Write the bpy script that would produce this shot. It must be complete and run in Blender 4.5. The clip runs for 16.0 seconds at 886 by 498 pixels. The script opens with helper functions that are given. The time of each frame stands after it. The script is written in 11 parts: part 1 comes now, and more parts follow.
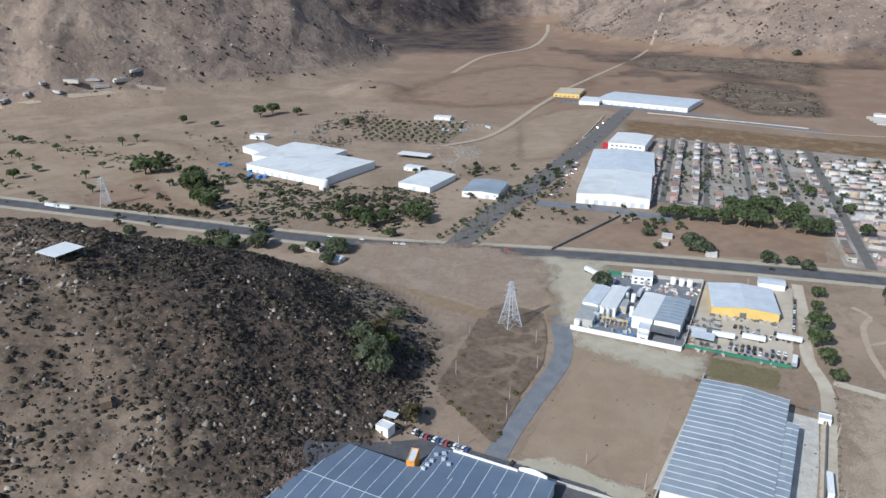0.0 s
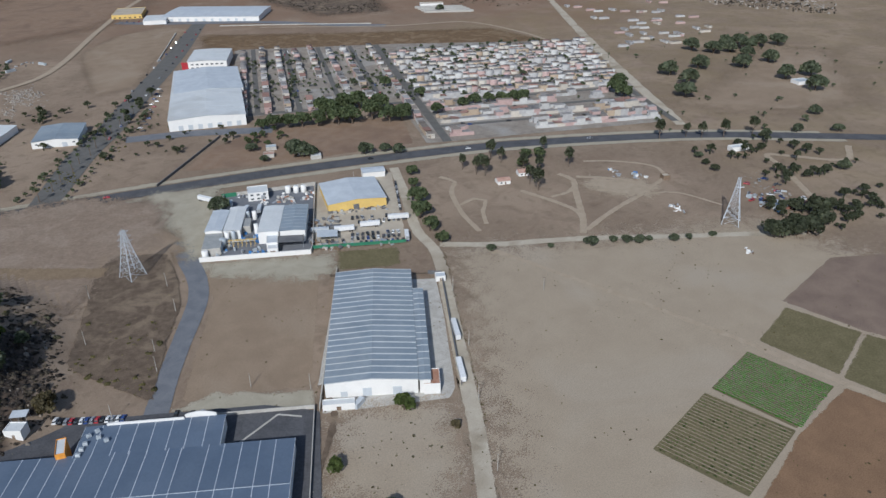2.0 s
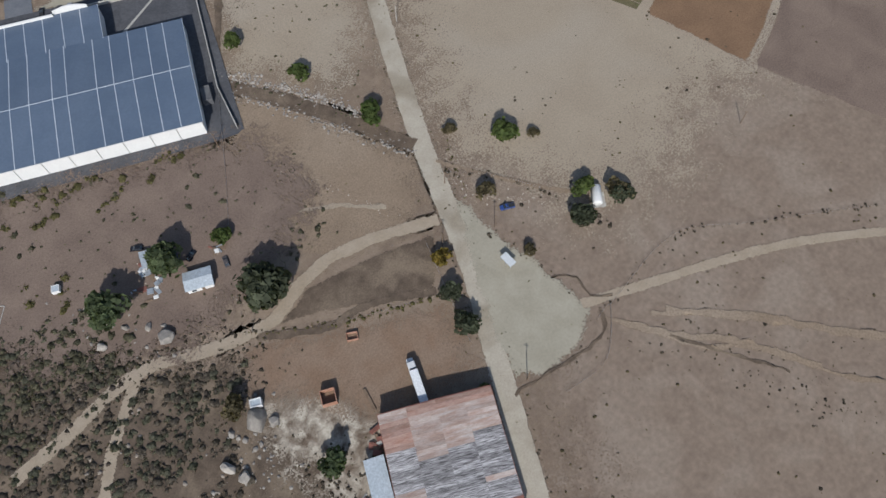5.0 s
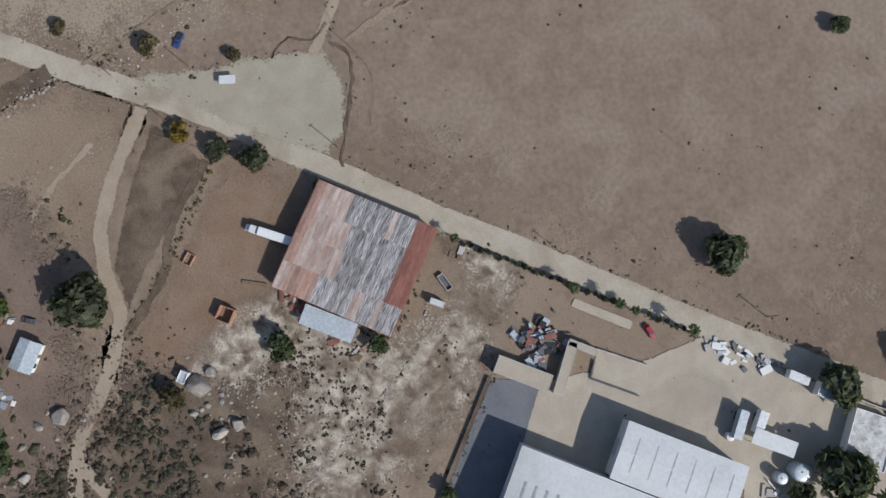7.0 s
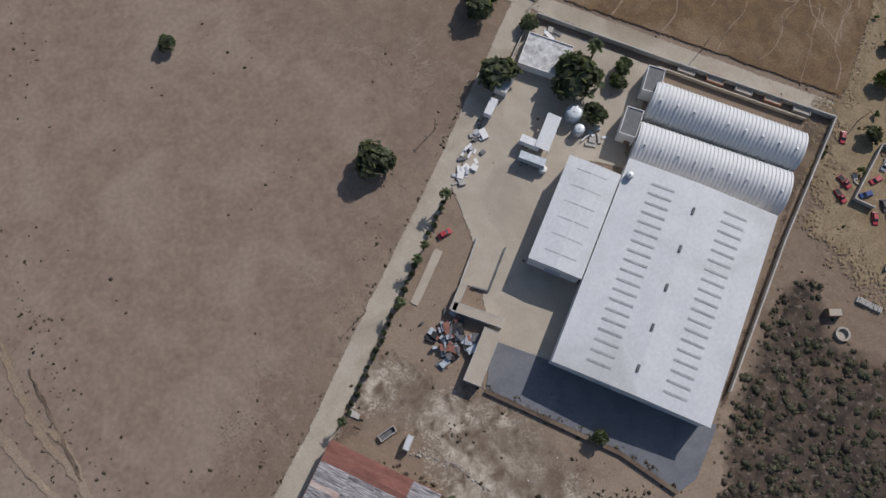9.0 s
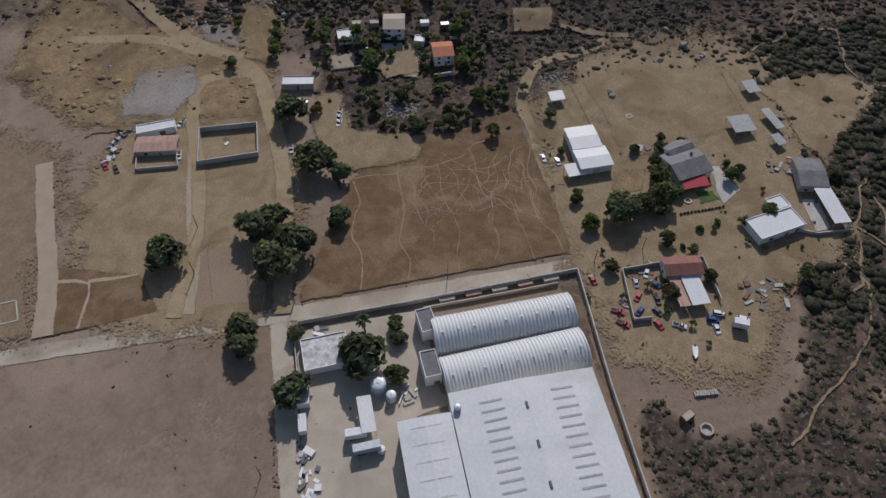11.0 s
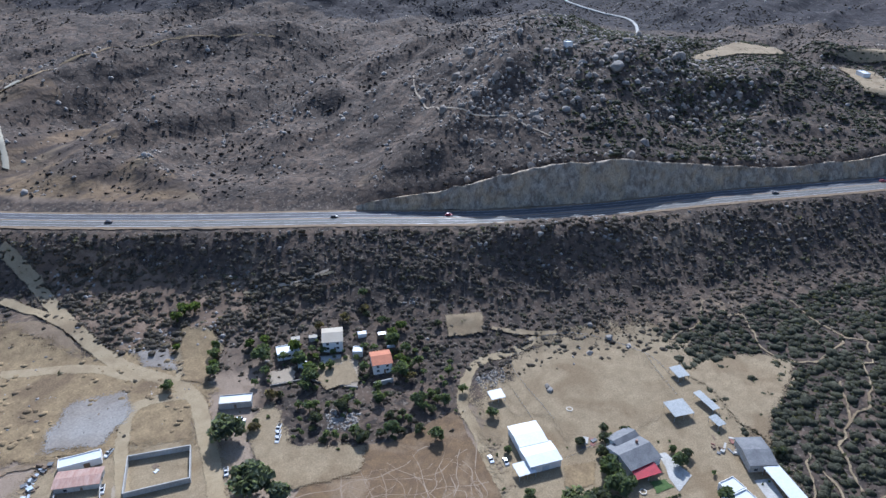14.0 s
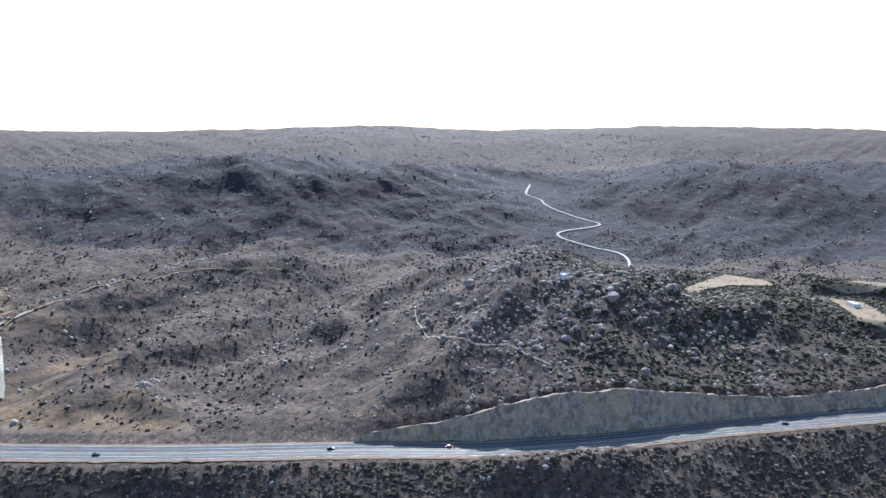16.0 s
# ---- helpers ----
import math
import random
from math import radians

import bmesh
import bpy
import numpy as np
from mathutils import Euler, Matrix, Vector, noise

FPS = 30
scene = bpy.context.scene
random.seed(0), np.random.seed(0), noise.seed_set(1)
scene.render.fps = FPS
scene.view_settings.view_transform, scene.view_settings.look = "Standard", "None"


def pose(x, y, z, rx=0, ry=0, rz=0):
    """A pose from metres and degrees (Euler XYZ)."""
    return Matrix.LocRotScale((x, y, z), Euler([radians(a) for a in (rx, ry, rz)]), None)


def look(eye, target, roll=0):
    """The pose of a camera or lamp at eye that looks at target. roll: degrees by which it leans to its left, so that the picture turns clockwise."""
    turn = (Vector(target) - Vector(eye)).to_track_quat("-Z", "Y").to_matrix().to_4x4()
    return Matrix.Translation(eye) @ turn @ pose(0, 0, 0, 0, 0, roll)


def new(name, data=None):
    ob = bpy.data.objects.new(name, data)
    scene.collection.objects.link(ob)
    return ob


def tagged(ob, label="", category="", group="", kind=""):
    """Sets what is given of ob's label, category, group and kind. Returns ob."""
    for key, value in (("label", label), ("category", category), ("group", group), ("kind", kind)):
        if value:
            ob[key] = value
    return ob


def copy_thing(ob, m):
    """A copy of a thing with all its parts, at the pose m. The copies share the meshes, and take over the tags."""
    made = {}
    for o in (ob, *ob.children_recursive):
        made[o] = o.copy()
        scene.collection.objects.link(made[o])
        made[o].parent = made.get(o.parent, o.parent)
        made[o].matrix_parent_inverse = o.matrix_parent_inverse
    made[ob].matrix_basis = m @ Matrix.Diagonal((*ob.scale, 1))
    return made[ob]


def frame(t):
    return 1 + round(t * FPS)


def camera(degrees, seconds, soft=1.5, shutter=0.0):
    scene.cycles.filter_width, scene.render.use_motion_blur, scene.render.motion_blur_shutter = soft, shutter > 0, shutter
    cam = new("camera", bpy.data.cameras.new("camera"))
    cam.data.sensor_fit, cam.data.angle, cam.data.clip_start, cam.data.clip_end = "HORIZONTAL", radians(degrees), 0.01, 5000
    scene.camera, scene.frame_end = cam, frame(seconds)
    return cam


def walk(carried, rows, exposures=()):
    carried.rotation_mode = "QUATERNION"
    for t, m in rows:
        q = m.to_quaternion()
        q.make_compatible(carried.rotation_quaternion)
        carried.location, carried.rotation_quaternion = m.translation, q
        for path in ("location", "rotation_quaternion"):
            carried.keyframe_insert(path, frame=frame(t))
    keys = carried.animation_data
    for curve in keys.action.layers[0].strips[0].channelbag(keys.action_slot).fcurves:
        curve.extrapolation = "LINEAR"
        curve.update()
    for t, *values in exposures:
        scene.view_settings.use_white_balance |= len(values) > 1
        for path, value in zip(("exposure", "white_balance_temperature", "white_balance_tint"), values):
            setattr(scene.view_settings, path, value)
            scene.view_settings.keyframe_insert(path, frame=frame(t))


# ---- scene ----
cam = camera(63.91, 16.0)
PATH = [
    (0.0, pose(0, 0, 210, 68.19, 0.02, -1.01)),
    (0.5, pose(0, 0, 210, 68.14, -0.12, -13.86)),
    (1.0, pose(0, 0, 210, 67.72, 0.27, -27.67)),
    (1.5, pose(0, 0, 210, 65.88, 0.32, -30.56)),
    (2.0, pose(0, 0, 210, 61.42, 0.38, -34.13)),
    (2.5, pose(0, 0, 210, 55.42, 0.39, -35.34)),
    (3.0, pose(0, 0, 210, 49.50, 0.44, -36.11)),
    (3.5, pose(0, 0, 210, 44.16, 0.44, -37.50)),
    (4.0, pose(0, 0, 210, 38.27, 0.50, -39.02)),
    (4.5, pose(0, 0, 210, 32.28, 0.57, -40.75)),
    (5.0, pose(0, 0, 210, 26.22, 0.61, -45.49)),
    (5.2, pose(0, 0, 210, 23.76, 0.64, -47.45)),
    (7.3, pose(0, 0, 210, 5.48, -0.04, -110.11)),
    (7.5, pose(0, 0, 210, 5.26, -0.13, -118.87)),
    (8.0, pose(0, 0, 210, 5.42, -0.41, -145.39)),
    (8.5, pose(0, 0, 210, 7.70, -0.67, -171.46)),
    (9.0, pose(0, 0, 210, 14.57, -0.59, 174.13)),
    (9.5, pose(0, 0, 210, 20.75, -0.38, 166.94)),
    (10.0, pose(0, 0, 210, 27.21, -0.15, 161.93)),
    (10.2, pose(0, 0, 210, 29.94, -0.18, 155.38)),
    (12.3, pose(0, 0, 210, 47.05, -0.21, 133.2)),
    (12.5, pose(0, 0, 210, 48.90, -0.19, 133.24)),
    (13.0, pose(0, 0, 210, 53.30, -0.10, 133.30)),
    (13.5, pose(0, 0, 210, 57.75, -0.05, 133.34)),
    (14.0, pose(0, 0, 210, 62.19, -0.01, 133.37)),
    (14.5, pose(0, 0, 210, 66.68, 0.03, 133.40)),
    (15.0, pose(0, 0, 210, 71.36, 0.02, 133.42)),
    (15.5, pose(0, 0, 210, 75.90, 0.02, 133.43)),
    (16.0, pose(0, 0, 210, 80.50, 0.00, 133.43)),
]
walk(cam, PATH, [(0.0, 0.49, 5850, 7), (0.5, 0.34, 5900, 7), (1.5, 0.05, 5900, 8), (2.5, -0.05, 5950, 8), (3.5, -0.12, 6100, 9), (5.0, 0.06, 6100, 9), (7.5, 0.01, 6200, 11), (8.5, -0.07, 6350, 13), (9.0, -0.13, 6350, 14), (10.0, -0.35, 6400, 15), (12.5, 0.1, 5800, 14), (13.0, 0.32, 5650, 12), (13.5, 0.58, 5450, 11), (14.0, 0.83, 5300, 11), (14.5, 1.12, 5200, 10), (15.0, 1.54, 5220, 10), (15.5, 1.56, 5350, 9), (16.0, 1.3, 5350, 9)])


# ---- numbers shared by the whole place ----
SUN_AZ, SUN_EL = 227.0, 37.0
rng = np.random.default_rng(7)


def lattice(x, y, seed):
    """Smooth value noise on a unit lattice, 0 to 1."""
    xi, yi = np.floor(x).astype(np.int64), np.floor(y).astype(np.int64)
    fx, fy = x - xi, y - yi
    fx, fy = fx * fx * (3 - 2 * fx), fy * fy * (3 - 2 * fy)

    def corner(i, j):
        n = (i * 374761393 + j * 668265263 + seed * 982451653) & 0xFFFFFFFF
        n = ((n ^ (n >> 13)) * 1274126177) & 0xFFFFFFFF
        return ((n ^ (n >> 16)) & 0xFFFF) / 65535.0

    top = corner(xi, yi) * (1 - fx) + corner(xi + 1, yi) * fx
    low = corner(xi, yi + 1) * (1 - fx) + corner(xi + 1, yi + 1) * fx
    return top * (1 - fy) + low * fy


def fbm(x, y, size, octaves=4, seed=1):
    total, amp, norm = 0.0, 1.0, 0.0
    for k in range(octaves):
        total = total + amp * lattice(x / size + 17.3 * k, y / size - 9.1 * k, seed + k)
        norm += amp
        amp, size = amp * 0.5, size * 0.47
    return total / norm


def ramp(v, xs, ys):
    return np.interp(v, xs, ys)


def smooth(v, a, b):
    t = np.clip((v - a) / (b - a), 0, 1)
    return t * t * (3 - 2 * t)


# the southern highway runs along v at the distance HW_U(v) from the middle
N_S = np.array((-0.653, -0.757))
E_S = np.array((-0.757, 0.653))
HW_Z = 32.0


def uv_south(x, y):
    return x * N_S[0] + y * N_S[1], x * E_S[0] + y * E_S[1]


def highway_u(v):
    return ramp(v, (-420, -216, -160, -20, 60, 130, 215, 330, 520), (437, 396, 387, 378, 371, 374, 385, 396, 430))


def cone(x, y, cx, cy, rx, ry, turn, height, power=2.0):
    c, s = math.cos(math.radians(turn)), math.sin(math.radians(turn))
    dx, dy = x - cx, y - cy
    a, b = (c * dx + s * dy) / rx, (-s * dx + c * dy) / ry
    return height * np.clip(1 - (a * a + b * b), 0, 1) ** power


def near_line(x, y, points):
    """Distance to a line of points on the plan."""
    best = np.full(np.shape(x), 1e9)
    for (x0, y0), (x1, y1) in zip(points, points[1:]):
        dx, dy = x1 - x0, y1 - y0
        t = np.clip(((x - x0) * dx + (y - y0) * dy) / (dx * dx + dy * dy), 0, 1)
        best = np.minimum(best, np.hypot(x - x0 - t * dx, y - y0 - t * dy))
    return best


ZIGZAG = [(-560, -300), (-650, -350), (-739, -407), (-751, -457), (-758, -500), (-770, -523), (-795, -527), (-848, -514), (-868, -520), (-872, -545), (-885, -600), (-900, -635), (-922, -660), (-926, -690), (-960, -715), (-1008, -745)]
# spurs, rock bands and gullies of the southern slope, as places (beyond the highway, along it), rise and half width
SPURS = [([(20, -300), (122, -272), (167, -267), (243, -230), (296, -200), (328, -135), (353, -59)], 20, 40),
         ([(190, -30), (220, -34), (275, 21), (292, 76), (381, 149), (412, 197)], 13, 24),
         ([(130, -105), (150, -82), (172, -45), (171, 0), (185, 50)], 5, 18),
         ([(24, -8), (79, 52), (130, 90), (213, 117), (347, 206)], 12, 26),
         ([(60, -190), (120, -175), (190, -160)], 10, 22),
         ([(40, -120), (70, -150), (110, -140)], 4, 12)]
GULLIES = [([(16, -85), (70, -98), (125, -108), (190, -88), (240, -30), (330, -30), (400, -60)], 8, 28),
           ([(250, -330), (330, -260), (380, -160)], 8, 30), ([(190, 40), (240, 75), (320, 140)], 3, 22), ([(60, -235), (150, -215), (220, -180)], 5, 16)]
PADS = [(-600, -232, 95, 45, 12, 76), (-745, -172, 85, 60, 15, 75), (-655, -142, 60, 48, 50, 64)]
CUT_V, CUT_H = (-14, 4, 37, 68, 108, 151, 201, 265, 320, 374, 470), (1, 4, 8, 14, 20, 20, 14, 8, 9.5, 14, 12)


def burn_edge(x, y, v):
    """How far beyond the highway the burnt ground begins."""
    return ramp(v, (-510, -361, -209, -113, -38, 80, 157, 260, 420, 700), (570, 470, 482, 510, 442, 448, 420, 390, 330, 300)) + 90 * (fbm(x, y, 70, 4, 83) - 0.5)


YARDS = [(-189, -160), (-205, -131), (-197, -112), (-214, -101), (-248, -93), (-262, -60), (-224, -22), (-191, -28), (-150, -12), (-120, -50), (-138, -88)]
HOMES = [(-150, -255), (-170, -250), (-200, -218), (-205, -182), (-186, -162), (-177, -150), (-160, -162), (-124, -182), (-110, -185), (-110, -215), (-130, -242)]
WEST = [(-291, -129), (-250, -62), (-232, -29), (-194, -27), (-162, -8), (-140, -5), (-122, -16), (-120, -36), (-111, -37), (-83, 4), (-78, 26), (-60, 60), (-40, 78), (-9, 74), (2, 90), (-26, 108), (-24, 138), (-60, 170), (-200, 120), (-420, 60), (-520, -20), (-423, -60)]


def ridges(x, y):
    """Noise drawn out along the spurs of the southern slope."""
    return fbm(0.2 * (-0.997 * x - 0.0735 * y), -0.0735 * x + 0.997 * y, 46, 5, 37)


def terrain(x, y):
    """Height of the ground: a level valley, a scrub hill, the southern slope with its road cut, and mountains."""
    x, y = np.asarray(x, float), np.asarray(y, float)
    big = fbm(x, y, 160, 4, 3) - 0.5
    mid = fbm(x, y, 38, 4, 11) - 0.5
    small = fbm(x, y, 11, 3, 23) - 0.5
    z = np.zeros_like(x)
    # the scrub hill west of the warehouses
    hill = cone(x, y, -195, 330, 215, 170, 20, 78, 1.6) + cone(x, y, -330, 310, 190, 150, 0, 52, 1.7)
    hill = np.minimum(hill, 80)
    z += hill + smooth(hill, 2, 25) * (mid * 10 + small * 4)
    # the southern slope
    u, v = uv_south(x, y)
    s = u - highway_u(v)
    prof = ramp(s, (-160, -95, -60, -14, 14, 60, 250, 430), (0, 3, 9, HW_Z, HW_Z, 37, 55, 66))
    crest = ramp(v, (-900, -655, -510, -368, -200, -80, -6, 85, 195, 293, 415, 528, 706, 1004, 1400), (138, 140, 142, 150, 164, 172, 152, 145, 136, 124, 126, 138, 143, 137, 140))
    skyline = ramp(v, (-1250, -950, -545, 20, 390, 650, 1060, 1400, 1930), (206, 193, 207, 222, 207, 199, 224, 216, 207))
    lane = np.exp(-((v - 290) / 120) ** 2)
    prof = prof + np.where(s > 430, (crest - 66) * (lane * np.clip((s - 430) / 480, 0, 1) ** 1.15 + (1 - lane) * smooth(s, 440, 790)), 0)
    prof = prof + (skyline - crest) * smooth(s, 1250, 2100) - 26 * smooth(s, 930, 1200) * (1 - smooth(s, 1300, 1700)) - 8 * smooth(s, 2150, 2600)
    rough = smooth(s, -100, -55) * (1 - smooth(s, -26, -13)) * 0.7 + smooth(s, 18, 55)
    calm = 1 - 0.92 * np.exp(-(near_line(x, y, ZIGZAG) / 60) ** 2)
    for line, rise, wide in SPURS:
        prof = prof + rise * np.exp(-(near_line(s, v, line) / wide) ** 2) * smooth(s, 16, 60)
    for line, deep, wide in GULLIES:
        prof = prof - deep * np.exp(-(near_line(s, v, line) / wide) ** 2) * smooth(s, 30, 80)
    ribs = (1 - 2 * np.abs(ridges(x, y) - 0.5)) - 0.75
    prof = prof + smooth(s, 40, 130) * (1 - smooth(s, 480, 640)) * ribs * 17 * calm
    burnt = smooth(s, 400, 620) * calm
    prof = prof + burnt * (1 - 0.5 * smooth(s, 1000, 1400)) * (((1 - 2 * np.abs(fbm(x, y, 240, 5, 31) - 0.5)) - 0.72) * 36 + mid * 8)
    prof = prof + rough * (mid * 9 + small * 5) * calm
    ravine = -7 * np.exp(-((s + 40) / 16) ** 2) * smooth(v, -20, -110)
    bank = 5.5 * np.exp(-((s + 22) / 9) ** 2) * smooth(v, 45, 75) * (1 - smooth(v, 120, 165))
    tall = ramp(v, CUT_V, CUT_H)
    cut = tall * np.clip((s - 20) / (0.6 * tall + 0.5), 0, 1) * (1 - smooth(s, 110, 400))
    knoll = cone(x, y, -470, -285, 250, 200, 35, 34, 1.3) * smooth(s, 30, 185)
    knoll = knoll + cone(x, y, -560, -170, 190, 150, 0, 12, 1.3) * smooth(s, 16, 175)
    z += np.maximum(prof + ravine + bank, 0) + cut + knoll
    # levelled pads behind the knoll
    for cx, cy, rx, ry, turn, top in PADS:
        flat = smooth(cone(x, y, cx, cy, rx, ry, turn, 1, 1.0), 0.0, 0.55)
        z = z * (1 - flat) + top * flat
    # western scrub
    west = smooth(-x, 170, 420) * smooth(-s, 40, 200) * (1 - smooth(y, 60, 200))
    z += west * (10 + mid * 9 + small * 2)
    # northern and eastern mountains
    r = np.hypot(x, y)
    ridge = 1 - 2 * np.abs(fbm(x, y, 420, 5, 41) - 0.5)
    m = cone(x, y, -736, 1660, 720, 560, 37, 330, 1.4) + cone(x, y, -1500, 1500, 900, 700, 20, 400, 1.2)
    m += cone(x, y, 1500, 2350, 1150, 900, -25, 330, 1.4) + cone(x, y, 2050, 1250, 850, 620, -20, 330, 1.2)
    m += cone(x, y, 250, 3600, 1300, 800, 0, 330, 1.2) + cone(x, y, -105, 1290, 75, 95, 20, 15, 1.1) + cone(x, y, -700, 2900, 900, 600, 0, 380, 1.2)
    m += cone(x, y, 2900, 300, 1100, 1300, 0, 380, 1.2) + cone(x, y, 2300, -1400, 1200, 900, 0, 300, 1.2)
    m += cone(x, y, -2300, 1500, 900, 1100, 0, 300, 1.2)
    z += m * (0.62 + 0.55 * ridge) + smooth(m, 4, 60) * (((1 - 2 * np.abs(fbm(x, y, 170, 4, 33) - 0.5)) - 0.72) * 45 + mid * 10)
    rim = smooth(r, 2900, 4000) * (1 - smooth(u, 300, 900))
    z += rim * (230 + 140 * (ridge - 0.5))
    return z


def height(x, y):
    return float(terrain(np.array([x]), np.array([y]))[0])


# ---- light ----
world = bpy.data.worlds.new("world")
scene.world = world
world.use_nodes = True
wn = world.node_tree.nodes
sky = wn.new("ShaderNodeTexSky")
sky.sky_type, sky.sun_disc = "NISHITA", False
sky.sun_elevation, sky.sun_rotation = radians(SUN_EL), radians(SUN_AZ)
sky.air_density, sky.dust_density, sky.ozone_density, sky.altitude = 1.0, 1.5, 1.2, 300
wn["Background"].inputs["Strength"].default_value = 0.1
world.node_tree.links.new(sky.outputs[0], wn["Background"].inputs[0])

sun_data = bpy.data.lights.new("sun", "SUN")
sun_data.energy, sun_data.angle, sun_data.color = 3.8, radians(0.6), (1.0, 0.965, 0.92)
sun_way = Vector((math.sin(radians(SUN_AZ)) * math.cos(radians(SUN_EL)), math.cos(radians(SUN_AZ)) * math.cos(radians(SUN_EL)), math.sin(radians(SUN_EL))))
sun = new("sun", sun_data)
sun.matrix_world = look(sun_way * 900, (0, 0, 0))


# ---- materials ----
def mat(name, a, b, size=6.0, rough=0.9, fine=0.5, bump=0.25, metal=0.0, coat=(0.75, 1.15), spread=0.0, third=None, stretch=None):
    """A node material: two colours mixed by noise of a size in metres, finer grain over it, a bump, and a spread of tone from object to object."""
    m = bpy.data.materials.new(name)
    m.use_nodes = True
    n, l = m.node_tree.nodes, m.node_tree.links
    p = n["Principled BSDF"]
    p.inputs["Roughness"].default_value, p.inputs["Metallic"].default_value = rough, metal
    if rough >= 0.85:
        p.inputs["Specular IOR Level"].default_value = 0.2
    co = n.new("ShaderNodeTexCoord")

    def noise_node(scale, detail, dist=0.0):
        q = n.new("ShaderNodeTexNoise")
        q.inputs["Scale"].default_value, q.inputs["Detail"].default_value, q.inputs["Distortion"].default_value = scale, detail, dist
        if stretch:
            drawn = n.new("ShaderNodeMapping")
            drawn.inputs["Scale"].default_value = stretch
            own, apart, shift = n.new("ShaderNodeObjectInfo"), n.new("ShaderNodeMath"), n.new("ShaderNodeVectorMath")
            apart.operation, apart.inputs[1].default_value = "MULTIPLY", 60.0
            l.new(own.outputs["Random"], apart.inputs[0])
            l.new(co.outputs["Object"], shift.inputs[0])
            l.new(apart.outputs[0], shift.inputs[1])
            l.new(shift.outputs[0], drawn.inputs["Vector"])
            l.new(drawn.outputs[0], q.inputs["Vector"])
        else:
            l.new(co.outputs["Object"], q.inputs["Vector"])
        return q

    large, grain = noise_node(1 / size, 6, 0.4), noise_node(1 / fine, 3)
    edge = n.new("ShaderNodeMapRange")
    edge.inputs[1].default_value, edge.inputs[2].default_value = 0.35, 0.65
    l.new(large.outputs["Fac"], edge.inputs[0])
    mix = n.new("ShaderNodeMix")
    mix.data_type = "RGBA"
    mix.inputs[6].default_value, mix.inputs[7].default_value = (*a, 1), (*b, 1)
    l.new(edge.outputs[0], mix.inputs[0])
    colour = mix.outputs[2]
    if third:
        patchy = noise_node(0.23 / size, 4, 0.8)
        step = n.new("ShaderNodeMapRange")
        step.inputs[1].default_value, step.inputs[2].default_value = 0.5, 0.66
        l.new(patchy.outputs["Fac"], step.inputs[0])
        more = n.new("ShaderNodeMix")
        more.data_type = "RGBA"
        more.inputs[7].default_value = (*third, 1)
        l.new(step.outputs[0], more.inputs[0])
        l.new(colour, more.inputs[6])
        colour = more.outputs[2]
    tone = n.new("ShaderNodeMapRange")
    tone.inputs[1].default_value, tone.inputs[2].default_value, tone.inputs[3].default_value, tone.inputs[4].default_value = 0.25, 0.75, *coat
    l.new(grain.outputs["Fac"], tone.inputs[0])
    value = tone.outputs[0]
    if spread:
        info = n.new("ShaderNodeObjectInfo")
        each = n.new("ShaderNodeMapRange")
        each.inputs[3].default_value, each.inputs[4].default_value = 1 - spread, 1 + spread
        l.new(info.outputs["Random"], each.inputs[0])
        times = n.new("ShaderNodeMath")
        times.operation = "MULTIPLY"
        l.new(value, times.inputs[0])
        l.new(each.outputs[0], times.inputs[1])
        value = times.outputs[0]
    scale = n.new("ShaderNodeVectorMath")
    scale.operation = "SCALE"
    l.new(colour, scale.inputs[0])
    l.new(value, scale.inputs["Scale"])
    l.new(scale.outputs[0], p.inputs["Base Color"])
    if bump:
        bp = n.new("ShaderNodeBump")
        bp.inputs["Strength"].default_value, bp.inputs["Distance"].default_value = bump, fine * 0.3
        l.new(grain.outputs["Fac"], bp.inputs["Height"])
        l.new(bp.outputs[0], p.inputs["Normal"])
    return m


